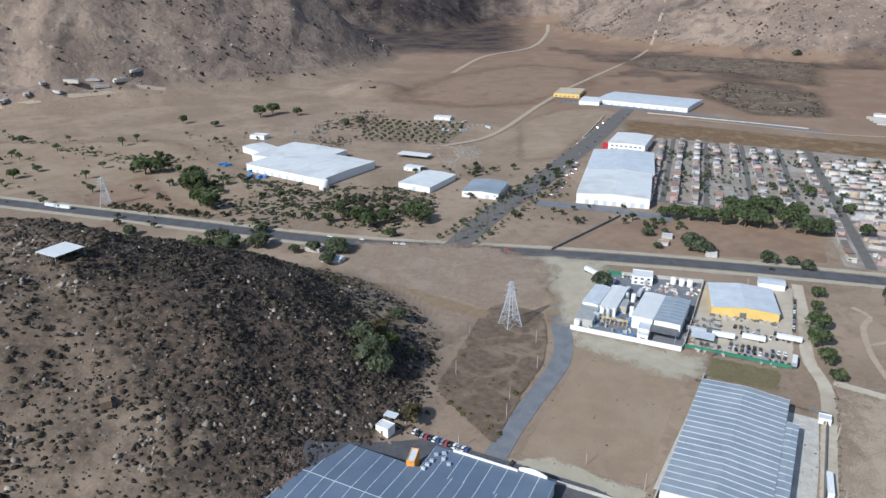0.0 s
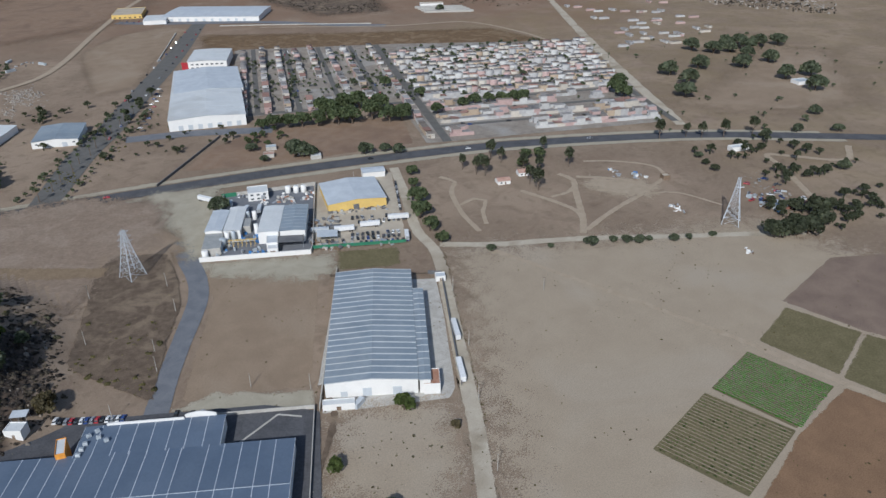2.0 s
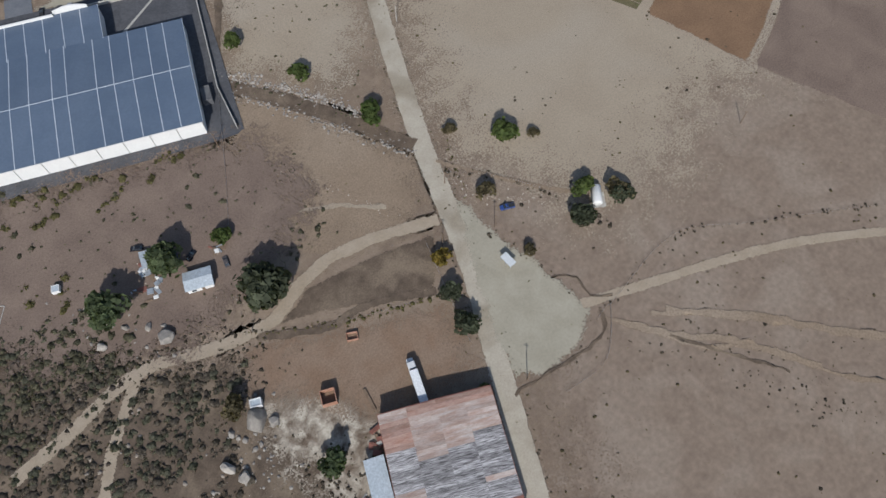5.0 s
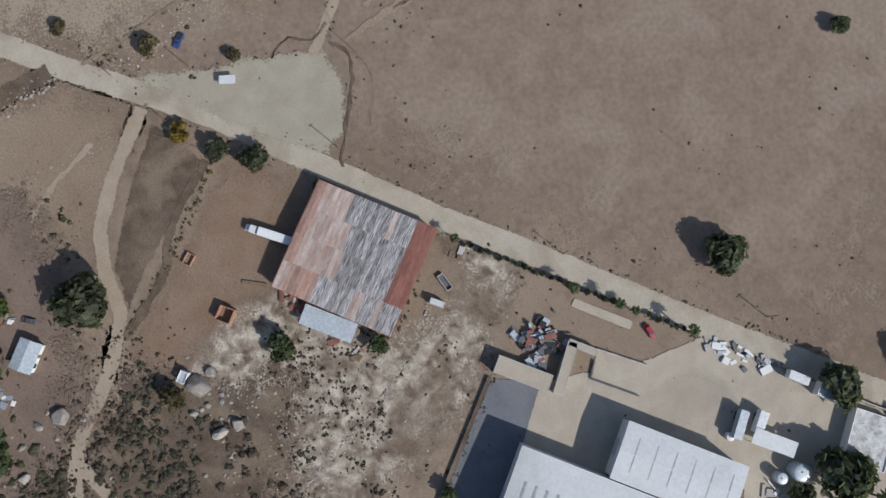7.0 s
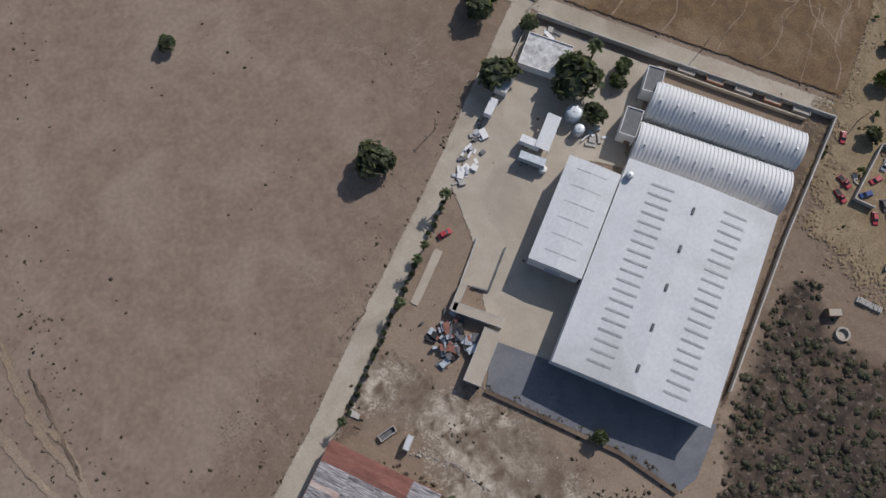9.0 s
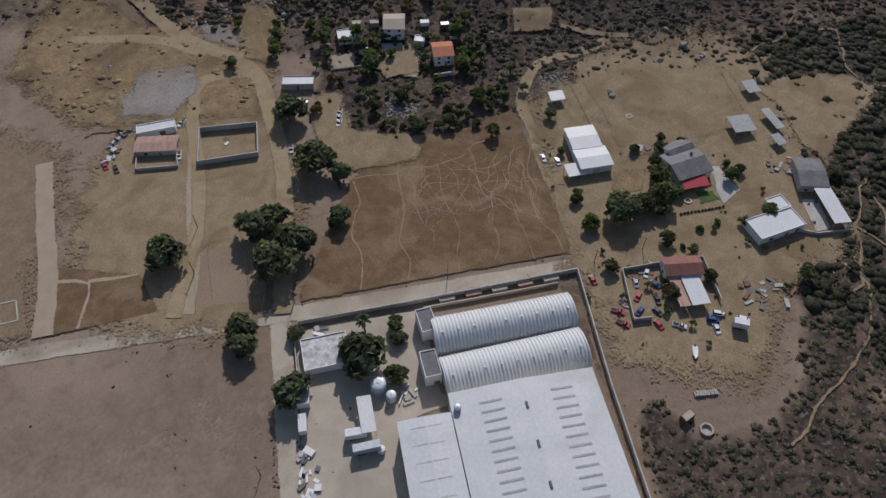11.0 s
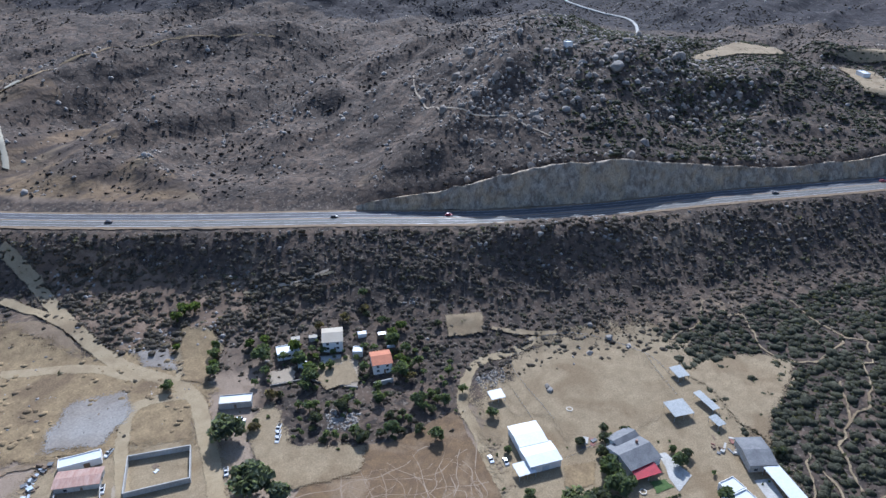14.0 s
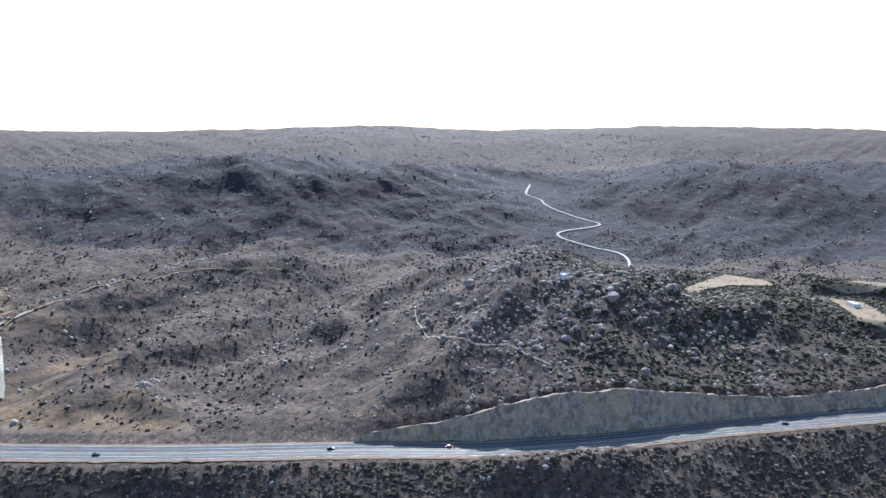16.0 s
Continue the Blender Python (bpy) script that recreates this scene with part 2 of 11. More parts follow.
def foliage(name, a, b):
    """Leaves: tone varies from clump to clump and from tree to tree."""
    m = bpy.data.materials.new(name)
    m.use_nodes = True
    n, l = m.node_tree.nodes, m.node_tree.links
    p = n["Principled BSDF"]
    p.inputs["Roughness"].default_value = 0.75
    p.inputs["Specular IOR Level"].default_value = 0.2
    geo, info = n.new("ShaderNodeNewGeometry"), n.new("ShaderNodeObjectInfo")
    mix = n.new("ShaderNodeMix")
    mix.data_type = "RGBA"
    mix.inputs[6].default_value, mix.inputs[7].default_value = (*a, 1), (*b, 1)
    half = n.new("ShaderNodeMath")
    half.operation, half.inputs[1].default_value = "MULTIPLY_ADD", 0.7
    third = n.new("ShaderNodeMath")
    third.operation, third.inputs[1].default_value = "MULTIPLY", 0.3
    l.new(info.outputs["Random"], third.inputs[0])
    l.new(geo.outputs["Random Per Island"], half.inputs[0])
    l.new(third.outputs[0], half.inputs[2])
    l.new(half.outputs[0], mix.inputs[0])
    co, grain, tone, shade = n.new("ShaderNodeTexCoord"), n.new("ShaderNodeTexNoise"), n.new("ShaderNodeMapRange"), n.new("ShaderNodeVectorMath")
    grain.inputs["Scale"].default_value, grain.inputs["Detail"].default_value, grain.inputs["Roughness"].default_value = 1.5, 5, 0.7
    l.new(co.outputs["Object"], grain.inputs["Vector"])
    tone.inputs[1].default_value, tone.inputs[2].default_value, tone.inputs[3].default_value, tone.inputs[4].default_value = 0.36, 0.64, 0.45, 1.5
    l.new(grain.outputs["Fac"], tone.inputs[0])
    shade.operation = "SCALE"
    l.new(mix.outputs[2], shade.inputs[0])
    l.new(tone.outputs[0], shade.inputs["Scale"])
    bump = n.new("ShaderNodeBump")
    bump.inputs["Strength"].default_value, bump.inputs["Distance"].default_value = 0.8, 0.5
    l.new(grain.outputs["Fac"], bump.inputs["Height"])
    l.new(bump.outputs[0], p.inputs["Normal"])
    l.new(shade.outputs[0], p.inputs["Base Color"])
    through_leaf, both = n.new("ShaderNodeBsdfTranslucent"), n.new("ShaderNodeMixShader")
    both.inputs[0].default_value = 0.5
    warm = n.new("ShaderNodeVectorMath")
    warm.operation, warm.inputs[1].default_value = "MULTIPLY", (1.5, 1.5, 0.95)
    l.new(shade.outputs[0], warm.inputs[0])
    l.new(warm.outputs[0], through_leaf.inputs[0])
    l.new(p.outputs[0], both.inputs[1])
    l.new(through_leaf.outputs[0], both.inputs[2])
    l.new(both.outputs[0], n["Material Output"].inputs["Surface"])
    return m


def ground_material():
    """Soil of the valley, with scrub, burnt and rocky zones taken from the sheet's own attributes."""
    m = bpy.data.materials.new("ground")
    m.use_nodes = True
    n, l = m.node_tree.nodes, m.node_tree.links
    p = n["Principled BSDF"]
    p.inputs["Roughness"].default_value = 0.95
    p.inputs["Specular IOR Level"].default_value = 0.15
    co = n.new("ShaderNodeTexCoord")

    def grain(scale, detail=5, dist=0.3, lo=0.4, hi=0.6, stretch=None):
        q, r = n.new("ShaderNodeTexNoise"), n.new("ShaderNodeMapRange")
        q.inputs["Scale"].default_value, q.inputs["Detail"].default_value, q.inputs["Distortion"].default_value = scale, detail, dist
        r.inputs[1].default_value, r.inputs[2].default_value = lo, hi
        at = co.outputs["Object"]
        if stretch:
            drawn = n.new("ShaderNodeMapping")
            drawn.inputs["Scale"].default_value = stretch
            l.new(at, drawn.inputs["Vector"])
            at = drawn.outputs[0]
        l.new(at, q.inputs["Vector"])
        l.new(q.outputs["Fac"], r.inputs[0])
        return r.outputs[0]

    def blend(fac, a, b):
        q = n.new("ShaderNodeMix")
        q.data_type = "RGBA"
        for slot, c in ((6, a), (7, b)):
            if isinstance(c, tuple):
                q.inputs[slot].default_value = (*c, 1)
            else:
                l.new(c, q.inputs[slot])
        if isinstance(fac, float):
            q.inputs[0].default_value = fac
        else:
            l.new(fac, q.inputs[0])
        return q.outputs[2]

    def times(a, b):
        q = n.new("ShaderNodeMath")
        q.operation, q.use_clamp = "MULTIPLY", True
        l.new(a, q.inputs[0])
        if isinstance(b, float):
            q.inputs[1].default_value = b
        else:
            l.new(b, q.inputs[1])
        return q.outputs[0]

    def zone(name):
        q = n.new("ShaderNodeAttribute")
        q.attribute_name = name
        return q.outputs["Fac"]

    def uneven(name, scale, amount=1.0):
        """A zone whose border is broken up by noise."""
        q, r = n.new("ShaderNodeTexNoise"), n.new("ShaderNodeMath")
        q.inputs["Scale"].default_value, q.inputs["Detail"].default_value, q.inputs["Roughness"].default_value = scale, 8, 0.62
        l.new(co.outputs["Object"], q.inputs["Vector"])
        r.operation, r.inputs[1].default_value = "MULTIPLY_ADD", 2.6 * amount
        l.new(q.outputs["Fac"], r.inputs[0])
        k = n.new("ShaderNodeMath")
        k.operation, k.inputs[1].default_value, k.inputs[2].default_value = "MULTIPLY_ADD", 3.0, -1.5 - 1.3 * amount
        l.new(zone(name), k.inputs[0])
        l.new(k.outputs[0], r.inputs[2])
        t = n.new("ShaderNodeMath")
        t.operation, t.use_clamp, t.inputs[1].default_value = "ADD", True, 0.5
        l.new(r.outputs[0], t.inputs[0])
        return t.outputs[0]

    soil = blend(grain(0.012, 6, 0.6), (0.205, 0.152, 0.109), (0.272, 0.207, 0.15))
    soil = blend(times(grain(0.05, 6, 1.0, 0.5, 0.7), 0.6), soil, (0.172, 0.122, 0.087))
    soil = blend(times(grain(0.35, 6, 0.2, 0.45, 0.75), 0.35), soil, (0.303, 0.240, 0.172))
    soil = blend(times(grain(0.11, 7, 0.6, 0.55, 0.68), 0.4), soil, (0.13, 0.095, 0.066))
    soil = blend(times(grain(1.3, 4, 0.0, 0.56, 0.7), 0.45), soil, (0.125, 0.09, 0.064))
    soil = blend(times(grain(1.7, 4, 0.0, 0.57, 0.7), 0.4), soil, (0.36, 0.295, 0.22))
    soil = blend(times(zone("red"), grain(0.02, 5, 0.5, 0.2, 0.6)), soil, (0.205, 0.132, 0.088))
    soil = blend(times(zone("grass"), grain(0.03, 6, 0.6, 0.3, 0.65)), soil, (0.211, 0.164, 0.075))
    mount = blend(grain(0.006, 8, 0.8, 0.4, 0.6), (0.25, 0.19, 0.145), (0.17, 0.128, 0.1))
    mount = blend(times(grain(0.03, 8, 0.8, 0.48, 0.62), 0.7), mount, (0.12, 0.092, 0.078))
    mount = blend(times(grain(0.11, 6, 0.3, 0.6, 0.7), 0.5), mount, (0.36, 0.31, 0.26))
    mount = blend(times(grain(0.13, 6, 0.3, 0.58, 0.68), 0.5), mount, (0.1, 0.085, 0.07))
    soil = blend(uneven("mount", 0.012, 0.6), soil, mount)
    slope = blend(grain(0.009, 9, 1.4, 0.42, 0.6), (0.19, 0.13, 0.074), (0.1, 0.07, 0.049))
    slope = blend(times(grain(0.035, 9, 0.9, 0.47, 0.62), 0.75), slope, (0.066, 0.05, 0.04))
    slope = blend(times(grain(0.3, 6, 0.3, 0.57, 0.7), 0.4), slope, (0.27, 0.205, 0.135))
    slope = blend(times(grain(0.26, 7, 0.2, 0.54, 0.64), 0.5), slope, (0.055, 0.043, 0.036))
    slope = blend(times(grain(0.07, 9, 0.5, 0.47, 0.6, (0.2, 1, 1)), 0.75), slope, (0.062, 0.047, 0.039))
    slope = blend(times(grain(0.05, 9, 0.5, 0.56, 0.68, (0.2, 1, 1)), 0.6), slope, (0.25, 0.185, 0.115))
    soil = blend(uneven("slope", 0.02), soil, slope)
    # Grey-green brush of the far ridge, with distance haze mixed into its colour.
    grove = blend(grain(0.01, 9, 0.6, 0.42, 0.6), (0.092, 0.093, 0.082), (0.056, 0.058, 0.052))
    soil = blend(uneven("hazy_chaparral", 0.01, 0.5), soil, grove)
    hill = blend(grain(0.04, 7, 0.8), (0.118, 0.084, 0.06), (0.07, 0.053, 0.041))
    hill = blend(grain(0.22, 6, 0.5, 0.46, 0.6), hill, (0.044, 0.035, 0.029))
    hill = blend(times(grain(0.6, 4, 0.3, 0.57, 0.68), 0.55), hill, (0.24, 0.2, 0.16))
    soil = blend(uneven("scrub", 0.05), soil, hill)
    burnt = blend(grain(0.012, 9, 0.9, 0.4, 0.62), (0.017, 0.015, 0.018), (0.033, 0.027, 0.028))
    burnt = blend(times(grain(0.05, 8, 0.6, 0.55, 0.68), 0.7), burnt, (0.085, 0.07, 0.062))
    burnt = blend(times(grain(0.16, 7, 0.3, 0.6, 0.7), 0.6), burnt, (0.16, 0.145, 0.135))
    burnt = blend(times(grain(0.19, 7, 0.3, 0.5, 0.6), 0.6), burnt, (0.02, 0.018, 0.02))
    soil = blend(uneven("burn", 0.012, 0.7), soil, burnt)
    stone = blend(grain(0.16, 8, 0.8, 0.4, 0.62), (0.42, 0.305, 0.19), (0.29, 0.21, 0.135))
    stone = blend(times(grain(0.33, 7, 0.5, 0.5, 0.62, (1, 1, 0.12)), 0.75), stone, (0.13, 0.1, 0.075))
    soil = blend(uneven("rock", 0.06), soil, stone)
    l.new(soil, p.inputs["Base Color"])
    wild = n.new("ShaderNodeMath")
    wild.operation = "MAXIMUM"
    l.new(zone("scrub"), wild.inputs[0])
    both = n.new("ShaderNodeMath")
    both.operation = "MAXIMUM"
    l.new(zone("slope"), both.inputs[0])
    l.new(zone("mount"), both.inputs[1])
    l.new(both.outputs[0], wild.inputs[1])
    coarse, bp = n.new("ShaderNodeBump"), n.new("ShaderNodeBump")
    coarse.inputs["Distance"].default_value = 2.0
    l.new(times(wild.outputs[0], 0.9), coarse.inputs["Strength"])
    l.new(grain(0.07, 9, 0.4, 0.2, 0.8), coarse.inputs["Height"])
    bp.inputs["Strength"].default_value, bp.inputs["Distance"].default_value = 0.3, 0.22
    l.new(grain(0.9, 7, 0.0, 0.2, 0.8), bp.inputs["Height"])
    l.new(coarse.outputs[0], bp.inputs["Normal"])
    l.new(bp.outputs[0], p.inputs["Normal"])
    return m


M = dict(
    ground=ground_material(),
    asphalt=mat("asphalt", (0.075, 0.075, 0.08), (0.1, 0.1, 0.105), 9, 0.85, 0.8, 0.05),
    asphalt_old=mat("asphalt_old", (0.135, 0.142, 0.155), (0.17, 0.174, 0.184), 7, 0.85, 0.8, 0.05, coat=(0.9, 1.08)),
    dirt_road=mat("dirt_road", (0.38, 0.33, 0.255), (0.43, 0.38, 0.3), 7, 0.95, 0.55, 0.05, coat=(0.88, 1.09), third=(0.274, 0.229, 0.166)),
    track=mat("track", (0.32, 0.256, 0.183), (0.36, 0.293, 0.216), 5, 0.95, 0.55, 0.05, coat=(0.88, 1.09)),
    gravel=mat("gravel", (0.362, 0.326, 0.25), (0.316, 0.283, 0.213), 8, 0.95, 0.8, 0.05, coat=(0.92, 1.06)),
    concrete=mat("concrete", (0.385, 0.333, 0.26), (0.43, 0.378, 0.3), 6, 0.85, 0.6, 0.03, coat=(0.93, 1.05), third=(0.345, 0.298, 0.236)),
    pale_concrete=mat("pale_concrete", (0.384, 0.362, 0.321), (0.471, 0.449, 0.408), 5, 0.85, 0.6, 0.1),
    brown_field=mat("brown_field", (0.17, 0.11, 0.058), (0.122, 0.08, 0.046), 4, 0.95, 0.55, 0.2, coat=(0.72, 1.25), third=(0.21, 0.148, 0.09)),
    orange_field=mat("orange_field", (0.218, 0.134, 0.078), (0.182, 0.112, 0.066), 12, 0.95, 0.55, 0.12, coat=(0.78, 1.2)),
    plough=mat("plough", (0.166, 0.121, 0.094), (0.208, 0.154, 0.118), 14, 0.95, 0.55, 0.12, coat=(0.78, 1.2)),
    olive_field=mat("olive_field", (0.125, 0.108, 0.055), (0.155, 0.13, 0.07), 8, 0.95, 1.0, 0.12),
    pale_field=mat("pale_field", (0.33, 0.27, 0.197), (0.304, 0.246, 0.179), 16, 0.95, 0.55, 0.08, coat=(0.82, 1.17), third=(0.335, 0.28, 0.212)),
    red_soil=mat("red_soil", (0.212, 0.14, 0.092), (0.238, 0.17, 0.12), 9, 0.95, 0.55, 0.12, coat=(0.78, 1.2), third=(0.18, 0.122, 0.085)),
    scrub_soil=mat("scrub_soil", (0.095, 0.07, 0.05), (0.145, 0.108, 0.077), 4, 0.95, 0.55, 0.2, coat=(0.78, 1.2), third=(0.2, 0.152, 0.106)),
    lime=mat("lime", (0.5, 0.44, 0.35), (0.15, 0.11, 0.078), 3.8, 0.95, 0.7, 0.3, third=(0.165, 0.122, 0.086)),
    stone=mat("stone", (0.36, 0.325, 0.28), (0.2, 0.178, 0.155), 2.5, 0.9, 0.4, 0.5, spread=0.2),
    pale_stone=mat("pale_stone", (0.52, 0.47, 0.39), (0.4, 0.35, 0.28), 3, 0.9, 0.3, 0.4, spread=0.2),
    white_wall=mat("white_wall", (0.72, 0.705, 0.67), (0.68, 0.665, 0.635), 5, 0.8, 0.7, 0.03, coat=(0.95, 1.03)),
    white_roof=mat("white_roof", (0.53, 0.545, 0.54), (0.58, 0.59, 0.58), 9, 0.55, 0.9, 0.03, coat=(0.9, 1.05), third=(0.45, 0.455, 0.44)),
    grey_roof=mat("grey_roof", (0.42, 0.45, 0.48), (0.5, 0.53, 0.55), 8, 0.5, 0.8, 0.03, coat=(0.9, 1.05)),
    patchy_roof=mat("patchy_roof", (0.6, 0.6, 0.58), (0.33, 0.32, 0.31), 2.2, 0.8, 0.6, 0.05),
    dull_roof=mat("dull_roof", (0.27, 0.28, 0.275), (0.33, 0.335, 0.32), 5, 0.7, 0.6, 0.05, third=(0.22, 0.22, 0.21)),
    dark_roof=mat("dark_roof", (0.1, 0.1, 0.105), (0.15, 0.15, 0.15), 4, 0.7, 0.6, 0.05),
    blue_roof=mat("blue_roof", (0.09, 0.121, 0.17), (0.108, 0.14, 0.19), 12, 0.55, 0.9, 0.03, coat=(0.9, 1.06), spread=0.05),
    slate_roof=mat("slate_roof", (0.2, 0.24, 0.275), (0.25, 0.285, 0.31), 10, 0.55, 0.9, 0.03, coat=(0.9, 1.06), spread=0.06),
    seam=mat("seam", (0.45, 0.49, 0.53), (0.54, 0.57, 0.6), 6, 0.5, 0.8, 0.0),
    skylight=mat("skylight", (0.38, 0.39, 0.38), (0.33, 0.34, 0.335), 3, 0.35, 0.6, 0.0, spread=0.08),
    rust_roof=mat("rust_roof", (0.3, 0.165, 0.12), (0.37, 0.25, 0.2), 2.2, 0.8, 0.35, 0.2, stretch=(1.6, 0.35, 1), spread=0.25),
    pale_rust=mat("pale_rust", (0.46, 0.39, 0.345), (0.36, 0.25, 0.2), 2.0, 0.8, 0.35, 0.2, stretch=(1.6, 0.35, 1), spread=0.2),
    deep_rust=mat("deep_rust", (0.19, 0.075, 0.055), (0.26, 0.11, 0.08), 2.5, 0.8, 0.4, 0.2, stretch=(1.6, 0.35, 1), spread=0.2),
    old_sheet=mat("old_sheet", (0.1, 0.09, 0.09), (0.46, 0.44, 0.43), 0.9, 0.8, 0.3, 0.2, stretch=(3.2, 0.3, 1), spread=0.28),
    zinc=mat("zinc", (0.46, 0.5, 0.52), (0.53, 0.57, 0.59), 4, 0.45, 0.6, 0.05, metal=0.2),
    brick=mat("brick", (0.33, 0.17, 0.11), (0.4, 0.23, 0.16), 1.5, 0.9, 0.25, 0.3),
    red_paint=mat("red_paint", (0.42, 0.035, 0.045), (0.34, 0.03, 0.04), 3, 0.4, 0.5, 0.0),
    yellow_paint=mat("yellow_paint", (0.66, 0.46, 0.14), (0.6, 0.41, 0.13), 4, 0.7, 0.6, 0.03, coat=(0.93, 1.05)),
    orange_paint=mat("orange_paint", (0.72, 0.3, 0.04), (0.66, 0.27, 0.04), 3, 0.7, 0.6, 0.03),
    blue_paint=mat("blue_paint", (0.05, 0.2, 0.5), (0.06, 0.25, 0.55), 3, 0.5, 0.6, 0.03),
    green_paint=mat("green_paint", (0.03, 0.16, 0.09), (0.04, 0.2, 0.11), 3, 0.6, 0.6, 0.03),
    wood=mat("wood", (0.16, 0.11, 0.075), (0.22, 0.16, 0.11), 0.8, 0.9, 0.1, 0.3),
    bark=mat("bark", (0.12, 0.09, 0.065), (0.17, 0.13, 0.1), 0.5, 0.95, 0.1, 0.5),
    glass=mat("window_glass", (0.03, 0.04, 0.05), (0.045, 0.055, 0.065), 2, 0.12, 0.5, 0.0),
    rubber=mat("rubber", (0.02, 0.02, 0.02), (0.03, 0.03, 0.03), 1, 0.8, 0.2, 0.0),
    steel=mat("steel", (0.42, 0.44, 0.46), (0.5, 0.52, 0.53), 2, 0.45, 0.4, 0.0, metal=0.5),
    paint_white=mat("paint_white", (0.72, 0.72, 0.71), (0.66, 0.66, 0.65), 2, 0.35, 0.4, 0.0, spread=0.08),
    oak_leaf=foliage("oak_leaf", (0.07, 0.088, 0.055), (0.175, 0.195, 0.125)),
    green_leaf=foliage("green_leaf", (0.06, 0.082, 0.04), (0.15, 0.178, 0.09)),
    bright_leaf=foliage("bright_leaf", (0.06, 0.09, 0.025), (0.135, 0.165, 0.055)),
    grey_leaf=foliage("grey_leaf", (0.05, 0.06, 0.035), (0.11, 0.12, 0.075)),
    dry_leaf=foliage("dry_leaf", (0.1, 0.085, 0.05), (0.17, 0.14, 0.075)),
    yellow_leaf=foliage("yellow_leaf", (0.17, 0.13, 0.03), (0.27, 0.2, 0.05)),
    scrub_leaf=foliage("scrub_leaf", (0.085, 0.07, 0.052), (0.19, 0.158, 0.12)),
    brush_leaf=foliage("brush_leaf", (0.07, 0.058, 0.048), (0.17, 0.137, 0.108)),
    orange_tile=mat("orange_tile", (0.5, 0.2, 0.11), (0.42, 0.17, 0.1), 2, 0.85, 0.4, 0.1),
    asphalt_pale=mat("asphalt_pale", (0.112, 0.106, 0.096), (0.134, 0.128, 0.118), 8, 0.85, 0.8, 0.05, coat=(0.9, 1.08)),
    earth=mat("earth", (0.275, 0.2, 0.108), (0.2, 0.142, 0.078), 5, 0.95, 0.9, 0.2, coat=(0.7, 1.25), third=(0.155, 0.108, 0.062)),
    heath_leaf=foliage("heath_leaf", (0.05, 0.042, 0.036), (0.12, 0.1, 0.084)),
    tan_field=mat("tan_field", (0.262, 0.197, 0.137), (0.23, 0.17, 0.117), 14, 0.95, 0.55, 0.08, coat=(0.78, 1.2), third=(0.285, 0.222, 0.16)),
    dry_soil=mat("dry_soil", (0.24, 0.182, 0.135), (0.206, 0.154, 0.114), 5, 0.95, 1.6, 0.1, coat=(0.84, 1.14), third=(0.26, 0.204, 0.155)),
    hill_rock=mat("hill_rock", (0.34, 0.29, 0.235), (0.19, 0.16, 0.13), 2.5, 0.9, 0.4, 0.5),
    # The wide tone range stands in for weak shading between the crags.
    cut_rock=mat("cut_rock", (0.42, 0.345, 0.255), (0.185, 0.148, 0.112), 3.2, 0.9, 0.8, 0.8, coat=(0.6, 1.3), third=(0.42, 0.315, 0.2), stretch=(1, 1, 0.4)),
    bush_leaf=foliage("bush_leaf", (0.085, 0.085, 0.055), (0.19, 0.18, 0.125)),
    dry_green=foliage("dry_green", (0.09, 0.085, 0.035), (0.2, 0.175, 0.075)),
    sand=mat("sand", (0.285, 0.22, 0.135), (0.232, 0.175, 0.105), 5, 0.95, 0.55, 0.2, coat=(0.7, 1.25), third=(0.2, 0.145, 0.084)),
    lawn=mat("lawn", (0.06, 0.1, 0.03), (0.09, 0.13, 0.045), 2, 0.95, 0.4, 0.2),
    pale_rock=mat("pale_rock", (0.4, 0.36, 0.31), (0.25, 0.222, 0.19), 2.5, 0.9, 0.4, 0.5),
    worn=mat("worn", (0.232, 0.17, 0.11), (0.2, 0.145, 0.092), 5, 0.95, 0.8, 0.08),
    lane=mat("lane", (0.335, 0.262, 0.16), (0.285, 0.217, 0.128), 5, 0.95, 0.55, 0.1, coat=(0.84, 1.13), third=(0.24, 0.178, 0.105)),
    worn_brush=mat("worn_brush", (0.15, 0.1, 0.066), (0.2, 0.142, 0.098), 4, 0.95, 0.7, 0.25, coat=(0.7, 1.25), third=(0.11, 0.078, 0.055)),
    town_soil=mat("town_soil", (0.285, 0.25, 0.21), (0.22, 0.188, 0.155), 9, 0.95, 0.9, 0.1, third=(0.31, 0.29, 0.26)),
    olive_leaf=foliage("olive_leaf", (0.085, 0.08, 0.05), (0.185, 0.17, 0.11)),
    field_straw=foliage("field_straw", (0.085, 0.055, 0.03), (0.21, 0.145, 0.08)),
    green_scrub=foliage("green_scrub", (0.05, 0.052, 0.034), (0.125, 0.122, 0.078)),
    crop_leaf=foliage("crop_leaf", (0.035, 0.17, 0.016), (0.08, 0.3, 0.03)),
    crop_dull=foliage("crop_dull", (0.055, 0.095, 0.028), (0.12, 0.15, 0.055)),
)


